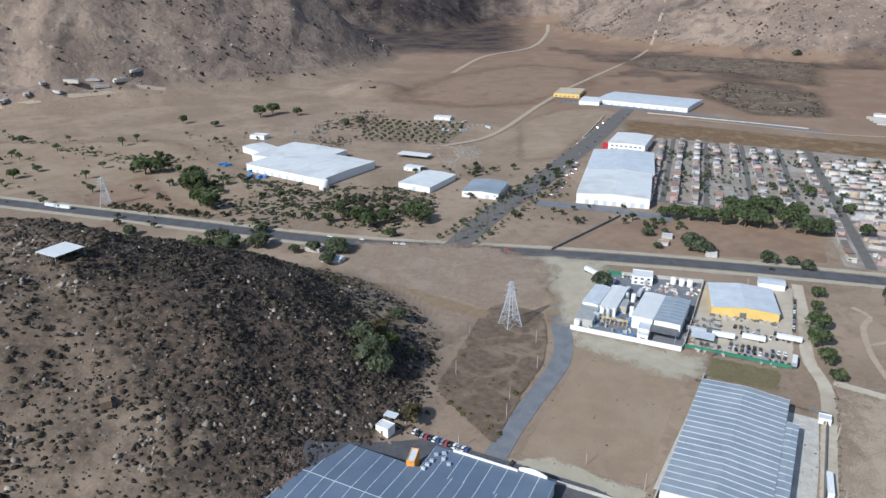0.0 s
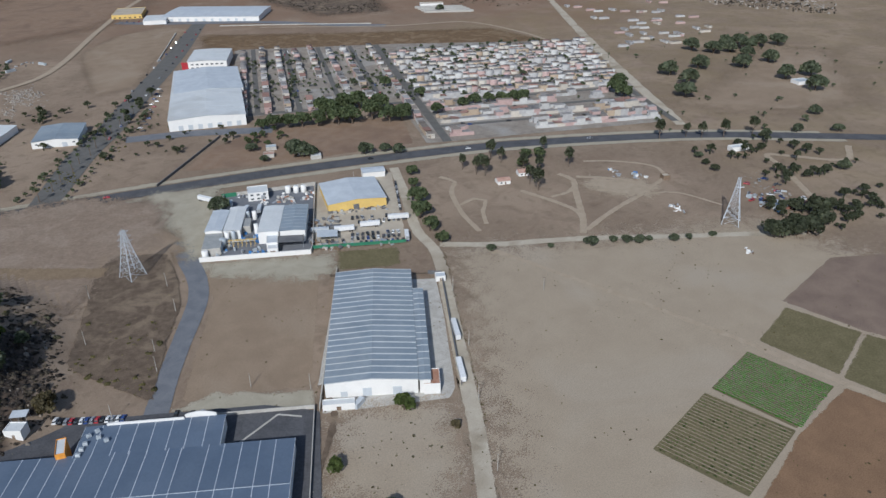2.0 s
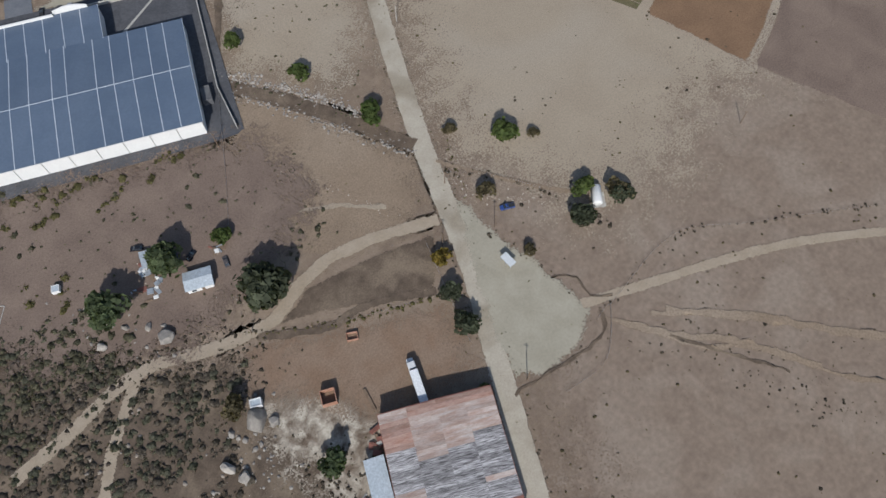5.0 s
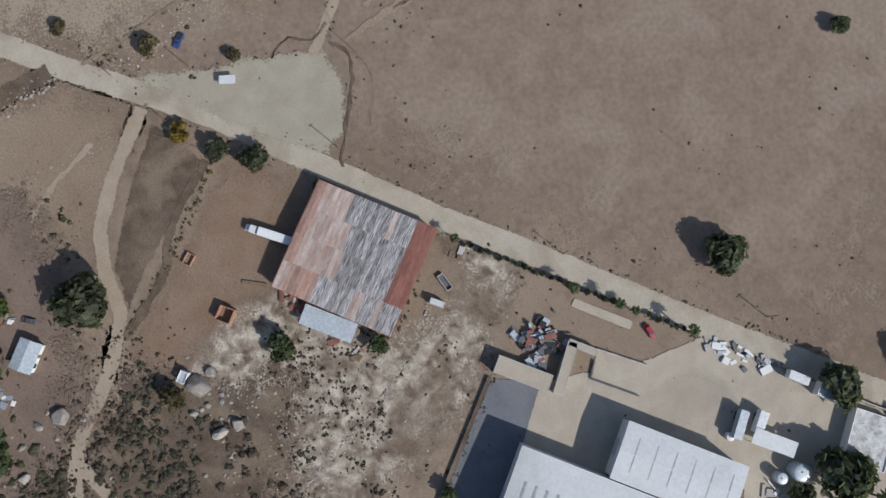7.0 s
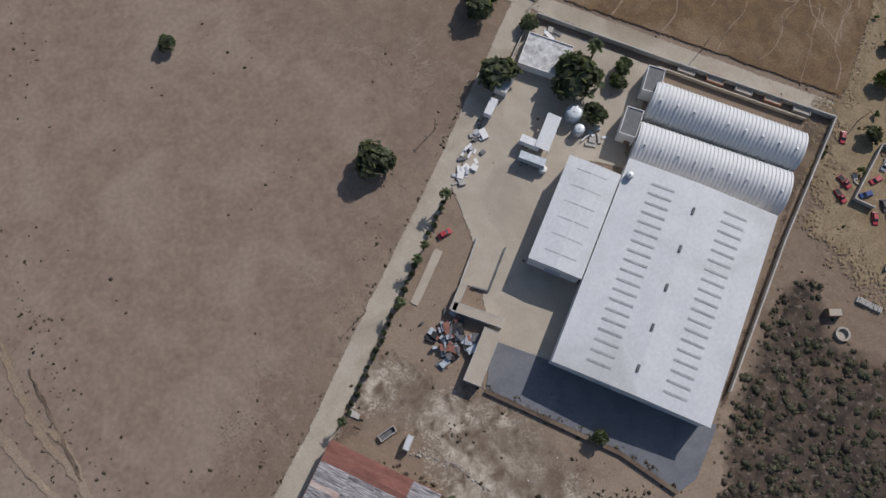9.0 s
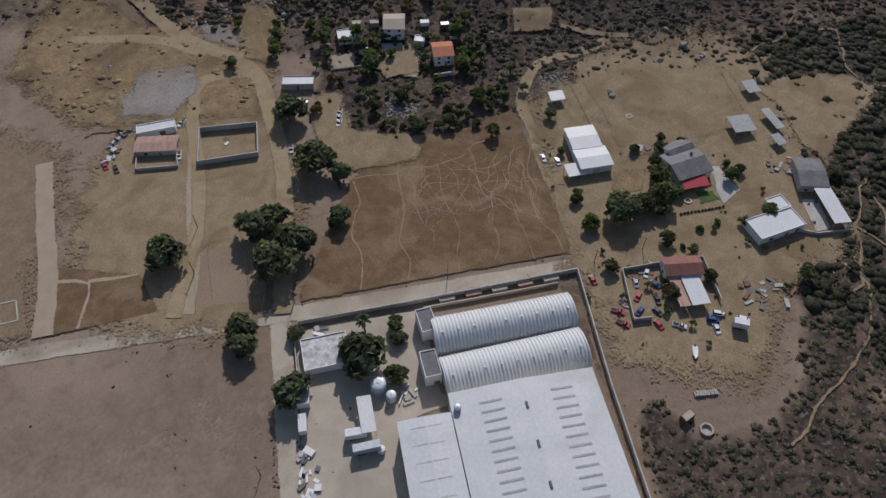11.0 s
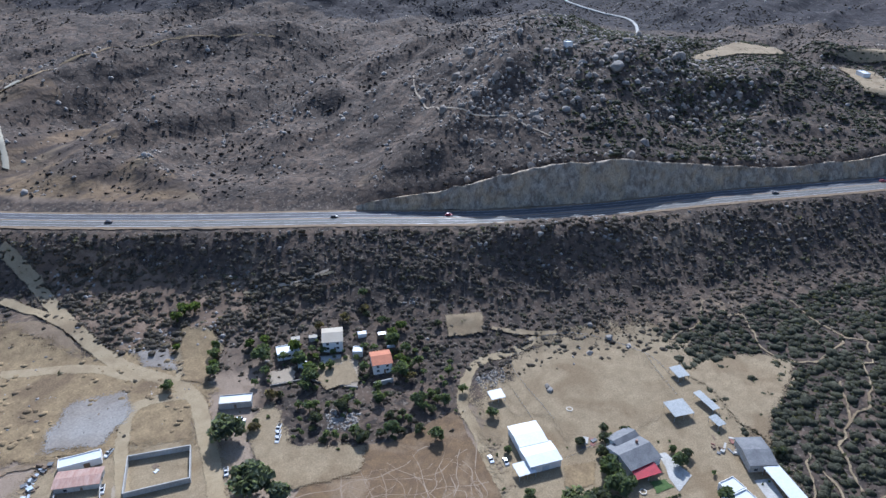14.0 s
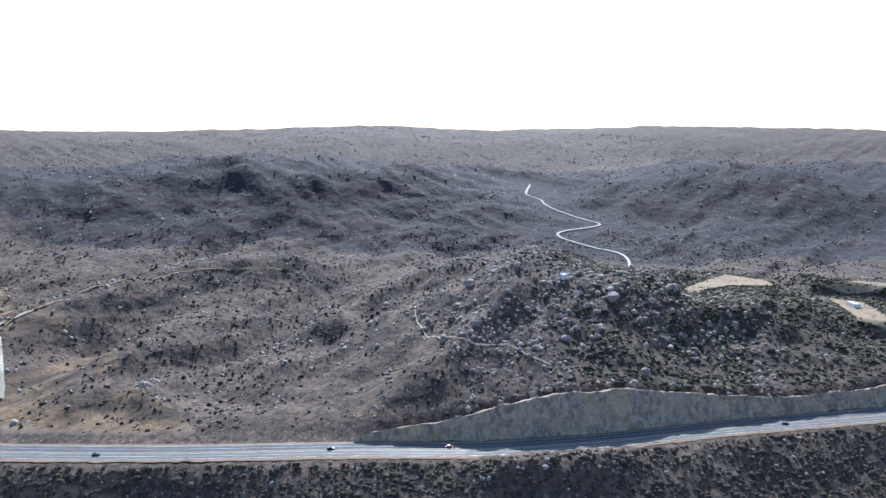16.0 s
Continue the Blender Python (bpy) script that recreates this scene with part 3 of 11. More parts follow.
# ---- builders ----
def fast_mesh(name, verts, faces, material=None, smooth_shade=False):
    """A mesh from arrays; all faces have the same number of corners."""
    verts, faces = np.asarray(verts, np.float32), np.asarray(faces, np.int32)
    me = bpy.data.meshes.new(name)
    me.vertices.add(len(verts))
    me.vertices.foreach_set("co", verts.ravel())
    k = faces.shape[1]
    me.loops.add(faces.size)
    me.loops.foreach_set("vertex_index", faces.ravel())
    me.polygons.add(len(faces))
    me.polygons.foreach_set("loop_start", np.arange(0, faces.size, k, dtype=np.int32))
    if smooth_shade:
        me.polygons.foreach_set("use_smooth", np.ones(len(faces), bool))
    me.update(calc_edges=True)
    if material:
        me.materials.append(material)
    return me


def part(name, bm, material, parent=None, label=""):
    """Links a bmesh, or a ready mesh, as one object under a thing."""
    if isinstance(bm, bmesh.types.BMesh):
        me = bpy.data.meshes.new(name)
        bm.to_mesh(me)
        bm.free()
    else:
        me = bm
    if material and not me.materials:
        me.materials.append(material)
    ob = new(name, me)
    if parent:
        ob.parent = parent
    if label:
        tagged(ob, label)
    return ob


def thing(name, m, label, category, group="", kind=""):
    ob = new(name)
    ob.matrix_world = m
    return tagged(ob, label, category, group, kind)


def box(bm, x0, y0, z0, x1, y1, z1, turn=None):
    got = bmesh.ops.create_cube(bm, size=1)["verts"]
    m = Matrix.Translation(((x0 + x1) / 2, (y0 + y1) / 2, (z0 + z1) / 2)) @ Matrix.Diagonal((abs(x1 - x0), abs(y1 - y0), abs(z1 - z0), 1))
    bmesh.ops.transform(bm, matrix=(turn or Matrix()) @ m, verts=got)
    return got


def boxes(*items, bevel=0.0):
    bm = bmesh.new()
    for it in items:
        box(bm, *it)
    if bevel:
        bmesh.ops.bevel(bm, geom=bm.edges[:], offset=bevel, segments=1, affect="EDGES")
    return bm


def tube(bm, a, b, r0, r1, sides=7):
    """A tapered tube from a to b."""
    a, b = Vector(a), Vector(b)
    q = (b - a).to_track_quat("Z", "Y").to_matrix().to_4x4()
    got = bmesh.ops.create_cone(bm, cap_ends=True, segments=sides, radius1=r0, radius2=r1, depth=(b - a).length)["verts"]
    bmesh.ops.transform(bm, matrix=Matrix.Translation((a + b) / 2) @ q, verts=got)


def loft(bm, sections, close=True):
    """Skins rings of equal length into a surface; caps the ends."""
    rings = [[bm.verts.new(p) for p in ring] for ring in sections]
    k = len(rings[0])
    for r0, r1 in zip(rings, rings[1:]):
        for i in range(k if close else k - 1):
            bm.faces.new((r0[i], r0[(i + 1) % k], r1[(i + 1) % k], r1[i]))
    if close:
        bm.faces.new(rings[0][::-1])
        bm.faces.new(rings[-1])
    bmesh.ops.recalc_face_normals(bm, faces=bm.faces[:])


def spline(points, step):
    """Points along a smooth curve through the given ones."""
    p = [np.array(q, float) for q in points]
    p = [2 * p[0] - p[1]] + p + [2 * p[-1] - p[-2]]
    out = []
    for a, b, c, d in zip(p, p[1:], p[2:], p[3:]):
        n = max(1, int(np.hypot(*(c - b)[:2]) / step))
        for i in range(n):
            t = i / n
            out.append(0.5 * (2 * b + (c - a) * t + (2 * a - 5 * b + 4 * c - d) * t * t + (3 * b - a - 3 * c + d) * t ** 3))
    out.append(p[-2])
    return np.array(out)


LAID, SOFT = [], {}
EDGES = {"asphalt": 0.25, "asphalt_pale": 0.25, "stone": 1.5, "asphalt_old": 0.3, "pale_concrete": 0.25, "concrete": 0.8, "track": 0.9, "dirt_road": 0.8, "gravel": 1.2}


def laid(material, wide=False):
    """The same ground with a ragged border that thins out over what lies below; the mesh carries the distance from its border."""
    key = material.name + (" wide" if wide else "")
    if key not in SOFT:
        m = material.copy()
        n, l = m.node_tree.nodes, m.node_tree.links
        co, at, noisy, k, add = n.new("ShaderNodeTexCoord"), n.new("ShaderNodeAttribute"), n.new("ShaderNodeTexNoise"), n.new("ShaderNodeMath"), n.new("ShaderNodeMath")
        at.attribute_name = "border"
        noisy.inputs["Scale"].default_value, noisy.inputs["Detail"].default_value, noisy.inputs["Roughness"].default_value = 0.13, 9, 0.7
        l.new(co.outputs["Object"], noisy.inputs["Vector"])
        k.operation, k.inputs[1].default_value, k.inputs[2].default_value = "MULTIPLY_ADD", *((2.0, -0.5) if wide else (3.0, -1.0))
        l.new(noisy.outputs["Fac"], k.inputs[0])
        add.operation, add.use_clamp, add.inputs[1].default_value = "MULTIPLY_ADD", True, 0.5 if wide else 1.1
        l.new(at.outputs["Fac"], add.inputs[0])
        l.new(k.outputs[0], add.inputs[2])
        crumbs, spread, less, firm = n.new("ShaderNodeTexNoise"), n.new("ShaderNodeMapRange"), n.new("ShaderNodeMath"), n.new("ShaderNodeMath")
        crumbs.inputs["Scale"].default_value, crumbs.inputs["Detail"].default_value, crumbs.inputs["Roughness"].default_value = 1.3, 5, 0.75
        l.new(co.outputs["Object"], crumbs.inputs["Vector"])
        spread.inputs[1].default_value, spread.inputs[2].default_value, spread.inputs[3].default_value, spread.inputs[4].default_value = 0.34, 0.66, 0.02, 0.98
        l.new(crumbs.outputs["Fac"], spread.inputs[0])
        less.operation = "SUBTRACT"
        l.new(add.outputs[0], less.inputs[0])
        l.new(spread.outputs[0], less.inputs[1])
        firm.operation, firm.use_clamp, firm.inputs[1].default_value, firm.inputs[2].default_value = "MULTIPLY_ADD", True, 14.0, 0.5
        l.new(less.outputs[0], firm.inputs[0])
        l.new(firm.outputs[0], n["Principled BSDF"].inputs["Alpha"])
        SOFT[key] = m
    return SOFT[key]


def bordered(me, values):
    at = me.attributes.new("border", "FLOAT", "POINT")
    at.data.foreach_set("value", np.asarray(values, np.float32))
    return me


def strip_mesh(name, points, width, lift, material, step=6.0, ragged=0.0, level=None, soft=True):
    """A ribbon draped on the ground along a curve."""
    c = spline(points, step)
    d = np.gradient(c, axis=0)
    d /= np.linalg.norm(d, axis=1)[:, None] + 1e-9
    side = np.stack([-d[:, 1], d[:, 0]], 1)
    n = len(c)
    w = np.interp(np.linspace(0, 1, n), np.linspace(0, 1, len(np.atleast_1d(width))), np.atleast_1d(width)) if np.ndim(width) else np.full(n, float(width))
    amp = min(EDGES.get(material.name, 1.2), 0.3 * float(w.min()))
    pad = 1.2 * amp if soft else 0.0
    rows, far = [], []
    for f in (-1, -0.72, 0, 0.72, 1):
        q = c + side * (f * (w / 2 + pad) + ragged * rng.normal(size=n))[:, None]
        z = (terrain(q[:, 0], q[:, 1]) if level is None else np.full(n, level)) + (lift if abs(f) < 1 or lift < 0.7 else 0.1)
        rows.append(np.column_stack([q, z]))
        far.append((1 - abs(f)) * (w / 2 + pad) - pad)
    v = np.concatenate(rows)
    i = np.arange(n - 1)
    f = np.concatenate([np.stack([k * n + i, k * n + i + 1, (k + 1) * n + i + 1, (k + 1) * n + i], 1)[:, ::-1] for k in range(4)])
    me = fast_mesh(name, v, f, laid(material) if soft else material)
    return bordered(me, np.concatenate(far) / amp) if soft else me


def road(name, points, width, material, label, lift=0.12, ragged=0.0, category="road", level=None, step=6.0, soft=True):
    LAID.append(name)
    return tagged(new(name, strip_mesh(name, points, width, lift + 0.0007 * len(LAID), material, step, ragged * 0.5, level, soft)), label, category, kind="structure")


def border_distance(x, y, poly):
    """Distance to the border of a polygon, positive inside."""
    best = np.full(x.shape, 1e9)
    for (x0, y0), (x1, y1) in zip(poly, list(poly[1:]) + [poly[0]]):
        dx, dy = x1 - x0, y1 - y0
        t = np.clip(((x - x0) * dx + (y - y0) * dy) / (dx * dx + dy * dy + 1e-9), 0, 1)
        best = np.minimum(best, np.hypot(x - x0 - t * dx, y - y0 - t * dy))
    return np.where(inside(np.column_stack([x, y]), poly), best, -best)


def patch(name, corners, material, label, lift=0.06, category="field", ragged=1.0, fade=0.0):
    """A piece of ground of another kind inside the given corners. Each lies a little above the last."""
    LAID.append(name)
    lift += 0.0007 * len(LAID)
    amp = fade or (EDGES.get(material.name, 1.3) if ragged else 0.15)
    pts = np.array(corners, float)
    lo, hi = pts.min(0) - 2 * amp, pts.max(0) + 2 * amp
    step = float(np.clip((hi - lo).max() / 55, 0.8, 9))
    nx, ny = (int(q / step) + 2 for q in hi - lo)
    gx, gy = np.meshgrid(lo[0] + step * np.arange(nx), lo[1] + step * np.arange(ny))
    x, y = gx.ravel(), gy.ravel()
    d = border_distance(x, y, [tuple(q) for q in corners])
    i, j = np.meshgrid(np.arange(nx - 1), np.arange(ny - 1))
    a = (j * nx + i).ravel()
    f = np.stack([a, a + 1, a + nx + 1, a + nx], 1)
    f = f[d[f].max(1) > -1.3 * amp]
    used, f = np.unique(f, return_inverse=True)
    x, y, d = x[used], y[used], d[used]
    z = terrain(x, y)
    z = z + lift + (0.35 if z.max() - z.min() > 0.3 else 0.0)
    me = bordered(fast_mesh(name, np.column_stack([x, y, z]), f.reshape(-1, 4), laid(material, fade > 5)), d / amp)
    return tagged(new(name, me), label, category, kind="structure")


def inside(pts, poly):
    x, y = pts[:, 0], pts[:, 1]
    got = np.zeros(len(pts), bool)
    for (x0, y0), (x1, y1) in zip(poly, list(poly[1:]) + [poly[0]]):
        cross = (y0 > y) != (y1 > y)
        with np.errstate(divide="ignore", invalid="ignore"):
            got ^= cross & (x < (x1 - x0) * (y - y0) / (y1 - y0 + 1e-12) + x0)
    return got


# ---- the ground ----
def axis():
    c, q, step = [0.0], 0.0, 5.5
    while q < 4450:
        step = 5.5 if q < 640 else min(step * 1.045, 64)
        q += step
        c.append(q)
    c = np.array(c)
    return np.concatenate([-c[:0:-1], c])


def build_ground():
    ax = axis()
    n = len(ax)
    gx, gy = np.meshgrid(ax - 60, ax - 20)
    x, y = gx.ravel(), gy.ravel()
    z = terrain(x, y)
    i, j = np.meshgrid(np.arange(n - 1), np.arange(n - 1))
    a = (j * n + i).ravel()
    me = fast_mesh("ground", np.column_stack([x, y, z]), np.stack([a, a + 1, a + n + 1, a + n], 1), M["ground"], True)
    u, v = uv_south(x, y)
    s = u - highway_u(v)
    r = np.hypot(x, y)
    az = np.degrees(np.arctan2(x, y))
    gz = z.reshape(n, n)
    dy, dx = np.gradient(gz, ax, ax)
    steep = np.hypot(dx, dy).ravel()
    hill = cone(x, y, -195, 330, 215, 170, 20, 78, 1.6) + cone(x, y, -330, 310, 190, 150, 0, 52, 1.7)
    north = (y > 700) | (x > 1100)
    edge = burn_edge(x, y, v)
    # Heavier dark scrub soil past x + 1.03y also paints the flank's shade.
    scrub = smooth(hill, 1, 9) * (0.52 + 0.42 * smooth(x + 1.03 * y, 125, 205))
    scrub = np.maximum(scrub, smooth(s, -125, -95) * (0.6 + 0.4 * smooth(s, -78, -48)) * (1 - smooth(s, 12, 40)))
    scrub = np.maximum(scrub, smooth(border_distance(x, y, WEST), -6, 8) * (0.82 + 0.18 * smooth(-x, 150, 210)))
    scrub = np.maximum(scrub, 0.85 * smooth(border_distance(x, y, HOMES), -6, 8))
    scrub = np.maximum(scrub, 0.8 * smooth(v, 120, 200) * (1 - smooth(s - edge, -60, 0)) * smooth(s, 30, 50))
    scrub = np.maximum(scrub, 0.62 * smooth(near_line(s, v, GULLIES[0][0]), 30, 8) * (s > 20))
    hollow = smooth(1 - 2 * np.abs(ridges(x, y) - 0.5), 0.8, 0.6)
    scrub = np.maximum(scrub, 0.72 * hollow * smooth(s, 30, 70) * (1 - smooth(s - edge, -30, 10)))
    slope = smooth(s, 14, 40)
    west = smooth(-x - 0.55 * y, 150, 185) * smooth(-x, 90, 140) * (1 - smooth(y, 90, 150)) * (u > 60)
    scrub = np.maximum(scrub, west * 0.9 * (x < -190))
    slope = np.where(north, 0, slope)
    scrub = np.where(north, 0, scrub)
    mount = smooth(z, 6, 30) * north
    burn = smooth(s - edge, -14, 22) * (1 - 0.9 * smooth(s, 1050, 1300)) * (s > 100)
    burn = np.maximum(burn, 0.6 * smooth(r, 1650, 2000) * smooth(az, -15, -10) * (1 - smooth(az, 5, 11)))
    burn = np.maximum(burn, 0.5 * smooth(fbm(x, y, 200, 4, 77), 0.5, 0.62) * north * smooth(r, 1250, 1450) * (az > 2) * (az < 40))
    rock = 0.4 * smooth(fbm(x, y, 60, 4, 61), 0.55, 0.68) * (scrub > 0.3) * (s < 14) * (hill < 1)
    rock = np.maximum(rock, 0.3 * smooth(near_line(s, v, SPURS[3][0]), 26, 8) * (s > 20))
    red = smooth(r, 900, 1300) * smooth(az, -8, 4) * (1 - smooth(az, 44, 52)) * north
    grass = smooth(x, 420, 560) * (y > 100) * (y < 900) * 0.3
    for key, val in (("scrub", scrub), ("slope", slope), ("burn", burn), ("rock", np.clip(rock, 0, 1)), ("red", red), ("grass", grass), ("mount", mount), ("hazy_chaparral", smooth(s, 1050, 1300))):
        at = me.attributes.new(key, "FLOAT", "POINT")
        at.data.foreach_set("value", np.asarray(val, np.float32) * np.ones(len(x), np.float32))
    tagged(new("ground", me), "dry brown valley soil rising to scrub hills and mountains", "ground", kind="structure")


build_ground()

# fields and bare plots of the level valley
patch("field", [(172, 230), (222, 318), (300, 280), (410, 240), (425, 150), (400, 60), (330, -60), (220, -150), (100, -190), (10, -130), (-20, -112), (22, -44), (60, 20), (98, 107)], M["dry_soil"], "wide bare tan field sloping from the dirt road", 0.04, fade=20)
patch("field", [(222, 314), (300, 276), (410, 235), (420, 160), (330, 60), (214, 40), (185, 50), (150, 40), (118, 50), (103, 100), (136, 163), (172, 226)], M["pale_field"], "pale bare dusty field beside the dirt road", fade=24)
patch("field", [(84, 384), (146, 356), (136, 330), (92, 246), (40, 268), (56, 300), (80, 345)], M["tan_field"], "bare tan plot between the asphalt lane and the warehouse")
patch("field", [(-70, 528), (60, 508), (86, 432), (76, 398), (38, 410), (-20, 352), (-60, 400), (-90, 455)], M["tan_field"], "bare tan field beside the highway", fade=8)
patch("field", [(29, 276), (2, 322), (31, 410), (46, 428), (72, 410), (70, 380), (63, 349), (46, 316)], M["scrub_soil"], "dark weedy plot with low bushes", fade=2)
patch("field", [(278.4, 149), (240.8, 141.4), (248.7, 104.4), (287.8, 110.6)], M["olive_field"], "furrowed bed of the bright green crop", 0.08, ragged=0)
patch("field", [(236.2, 141.1), (189.6, 130.4), (200.2, 93.2), (247.6, 103.8)], M["olive_field"], "furrowed bed of the thin green crop", 0.08, ragged=0)
patch("field", [(328.9, 161.6), (290.6, 151.1), (297.6, 114.1), (339.3, 126)], M["olive_field"], "olive stubble plot edged by a dirt track")
patch("field", [(339.5, 123.9), (297.3, 111.6), (305, 79), (353, 92)], M["olive_field"], "olive stubble plot edged by a dirt track")
patch("field", [(246.5, 102), (291, 107), (299, 79), (226, 52), (208, 47.5), (202, 89)], M["orange_field"], "rust-brown fallow plot beside the green crop")
patch("field", [(209, 44), (226, 48.5), (302, 75.5), (326, -6), (222, -10)], M["plough"], "dark ploughed plot beside the fallow one")
patch("field", [(333, 166), (400, 178), (470, 140), (420, 60), (356, 92), (342, 126)], M["plough"], "dark ploughed field beyond the plots")
patch("field", [(-51.8, -139.1), (-99.1, -173.5), (-129.1, -184.6), (-148.1, -169.6), (-180.3, -162.7), (-165.8, -133.2), (-142.3, -91.8)], M["brown_field"], "rust-brown dry grass field crossed by footpaths")
patch("yard", [(5, 93), (57, 59), (50, 40), (19, 51), (15, 64), (-5, 83)], M["red_soil"], "reddish bare earth yard in front of the barn", category="yard", fade=6)
patch("yard", [(19, 48), (-1, 14), (8, -12), (31, -3), (20, -26), (-22, -3), (-52, 34), (-20, 62), (-4, 82), (14, 63)], M["lime"], "rough pale rubble ground behind the barn", 0.05, "yard", fade=8)
patch("yard", [(88.8, 83.8), (88.4, 64.1), (89.5, 47.1), (89, 26.2), (76, 20.1), (64.4, 23), (57.2, 28.6), (62, 41), (77, 66)], M["gravel"], "pale gravel lay-by beside the dirt road", 0.14, "yard", fade=3)
patch("yard", [(87, 389), (146, 361), (192, 457), (128, 473)], M["asphalt_old"], "grey paved yard of the works", category="yard")
patch("yard", [(149, 366), (203, 343), (252, 446), (193, 458)], M["concrete"], "pale dusty yard of the car lot", category="yard")
patch("yard", [(88, 226), (97, 238), (94, 243), (142, 321), (192, 293), (174, 258), (146, 208), (140, 203)], M["pale_concrete"], "pale concrete yard of the striped warehouse", category="yard")
patch("yard", [(-58, 262), (-2, 282), (70, 245), (88, 228), (56, 158), (46, 162), (-40, 205)], M["asphalt"], "dark asphalt yard round the blue-grey warehouse", category="yard")
patch("field", [(-252, -163), (-292, -135), (-290, -101), (-250, -55), (-224, -25), (-191, -30), (-150, -14), (-120, -50), (-138, -88), (-168, -131), (-189, -160)], M["sand"], "pale trodden earth round the southern houses", 0.03, fade=9)
patch("field", [(-225, -167), (-256, -158), (-271, -124), (-248, -93), (-214, -101), (-197, -112), (-205, -131), (-194, -143)], M["sand"], "bare sandy paddock with scattered stones", 0.1, fade=5)
patch("yard", [(-224, -210), (-239, -198), (-229, -188), (-215, -199)], M["sand"], "small cleared pad on the scrub slope", 0.5, "yard")
patch("field", [(190, 905), (285, 1075), (262, 1120), (190, 1090), (128, 1010), (105, 800), (150, 815)], M["tan_field"], "bare tan field beside the boulevard", fade=8)
patch("field", [(310, 1010), (470, 915), (640, 830), (655, 725), (480, 800), (300, 905), (262, 920), (290, 1030)], M["brown_field"], "dark brown fallow strip beyond the town", fade=12)
patch("field", [(150, 575), (205, 600), (330, 560), (300, 490), (180, 515), (120, 540)], M["red_soil"], "reddish brown vacant plot beside the highway", 0.05)
patch("field", [(-420, 720), (-300, 640), (-190, 600), (-160, 690), (-230, 780), (-330, 900), (-560, 900)], M["tan_field"], "smooth tan field beyond the highway", fade=20)
patch("field", [(560, 440), (700, 470), (860, 540), (900, 470), (720, 330), (600, 370)], M["tan_field"], "tan pasture under scattered oaks", fade=30)

patch("field", [(-560, 905), (-418, 848), (-339, 793), (-324, 746), (-419, 668), (-600, 740)], M["tan_field"], "smooth tan field beyond the creek", 0.05, fade=10)
patch("field", [(-338, 675), (-306, 746), (-266, 683), (-194, 605), (-315, 628)], M["red_soil"], "reddish triangle of bare soil beside the highway", 0.07, fade=6)
patch("field", [(433, 1691), (606, 1819), (826, 1680), (881, 1659), (720, 1330), (634, 1499), (494, 1544)], M["scrub_soil"], "dark brushy fallow land on the far slope", 0.3, fade=40)
patch("field", [(467, 1259), (589, 1387), (676, 1254), (589, 1040), (490, 1062)], M["scrub_soil"], "dark weedy fallow land beyond the town", 0.1, fade=25)
patch("field", [(-30, 1330), (60, 1500), (210, 1640), (330, 1560), (290, 1330), (190, 1180), (60, 1130), (-60, 1200)], M["red_soil"], "reddish bare field below the mountains", 0.1, fade=40)
patch("field", [(86, 388), (156, 353), (147, 332), (130, 334), (86, 370)], M["gravel"], "pale graded strip in front of the works wall", 0.09, fade=7)
patch("field", [(-60, 540), (48, 530), (92, 486), (72, 423), (40, 425), (11, 369), (-23, 423), (-60, 460)], M["dry_soil"], "dull brown field below the highway", 0.05, fade=10)
patch("field", [(-90, 455), (-26, 457), (39, 412), (33, 404), (-30, 440), (-92, 440)], M["worn"], "worn dark track across the tan field", 0.08, fade=3)

patch("field", [(35, 264), (54, 266), (91, 242), (88, 233), (60, 246)], M["gravel"], "pale strip beside the warehouse yard", 0.07, fade=4)

# roads
road("road", [(-560, 700), (-400, 650), (-287, 613), (-176, 575), (-75, 543), (16, 527), (120, 508), (194, 492), (284, 468), (376, 436), (507, 369), (605, 296), (760, 170), (960, 10)], 15, M["asphalt"], "two-way asphalt highway across the valley", 0.2, 0.1)
road("road", [(-555, 712), (-287, 625), (-75, 556), (120, 521), (284, 481), (376, 449), (507, 382), (605, 308)], 6, M["gravel"], "pale gravel shoulder of the highway", 0.14, 0.5)
road("road", [(-555, 688), (-287, 601), (-75, 531), (120, 496), (284, 456), (376, 424), (507, 357), (605, 284)], 6, M["gravel"], "pale gravel shoulder of the highway", 0.14, 0.5)
road("road", [(258, 452), (238, 402), (216, 352), (209, 318), (186, 272), (164, 230), (138.5, 181.5), (122.3, 154), (108, 129), (96.5, 108.5), (89.5, 94.5), (83.5, 81.8), (73.3, 61.6), (65, 48.6), (52, 28), (34, -1), (17, -31), (-9, -75), (-25, -104), (-43, -136)], 7.2, M["dirt_road"], "pale dirt road with worn edges", 0.12)
road("road", [(140, -262), (105, -228), (65, -200), (26, -178), (-11, -157), (-46, -137), (-83, -117), (-139, -87), (-158, -78), (-182, -69), (-205, -66)], 6.2, M["dirt_road"], "pale dirt lane past the factory", 0.15)
road("road", [(217, 326), (246, 306), (295, 281), (345, 250), (420, 205)], 6, M["dirt_road"], "dirt track along the field edge", 0.14)
road("road", [(240, 300), (264.3, 224.2), (283.7, 156.2), (292.5, 113), (302, 77.5)], 4.0, M["track"], "thin dirt track across the fields", 0.1, 0.4)
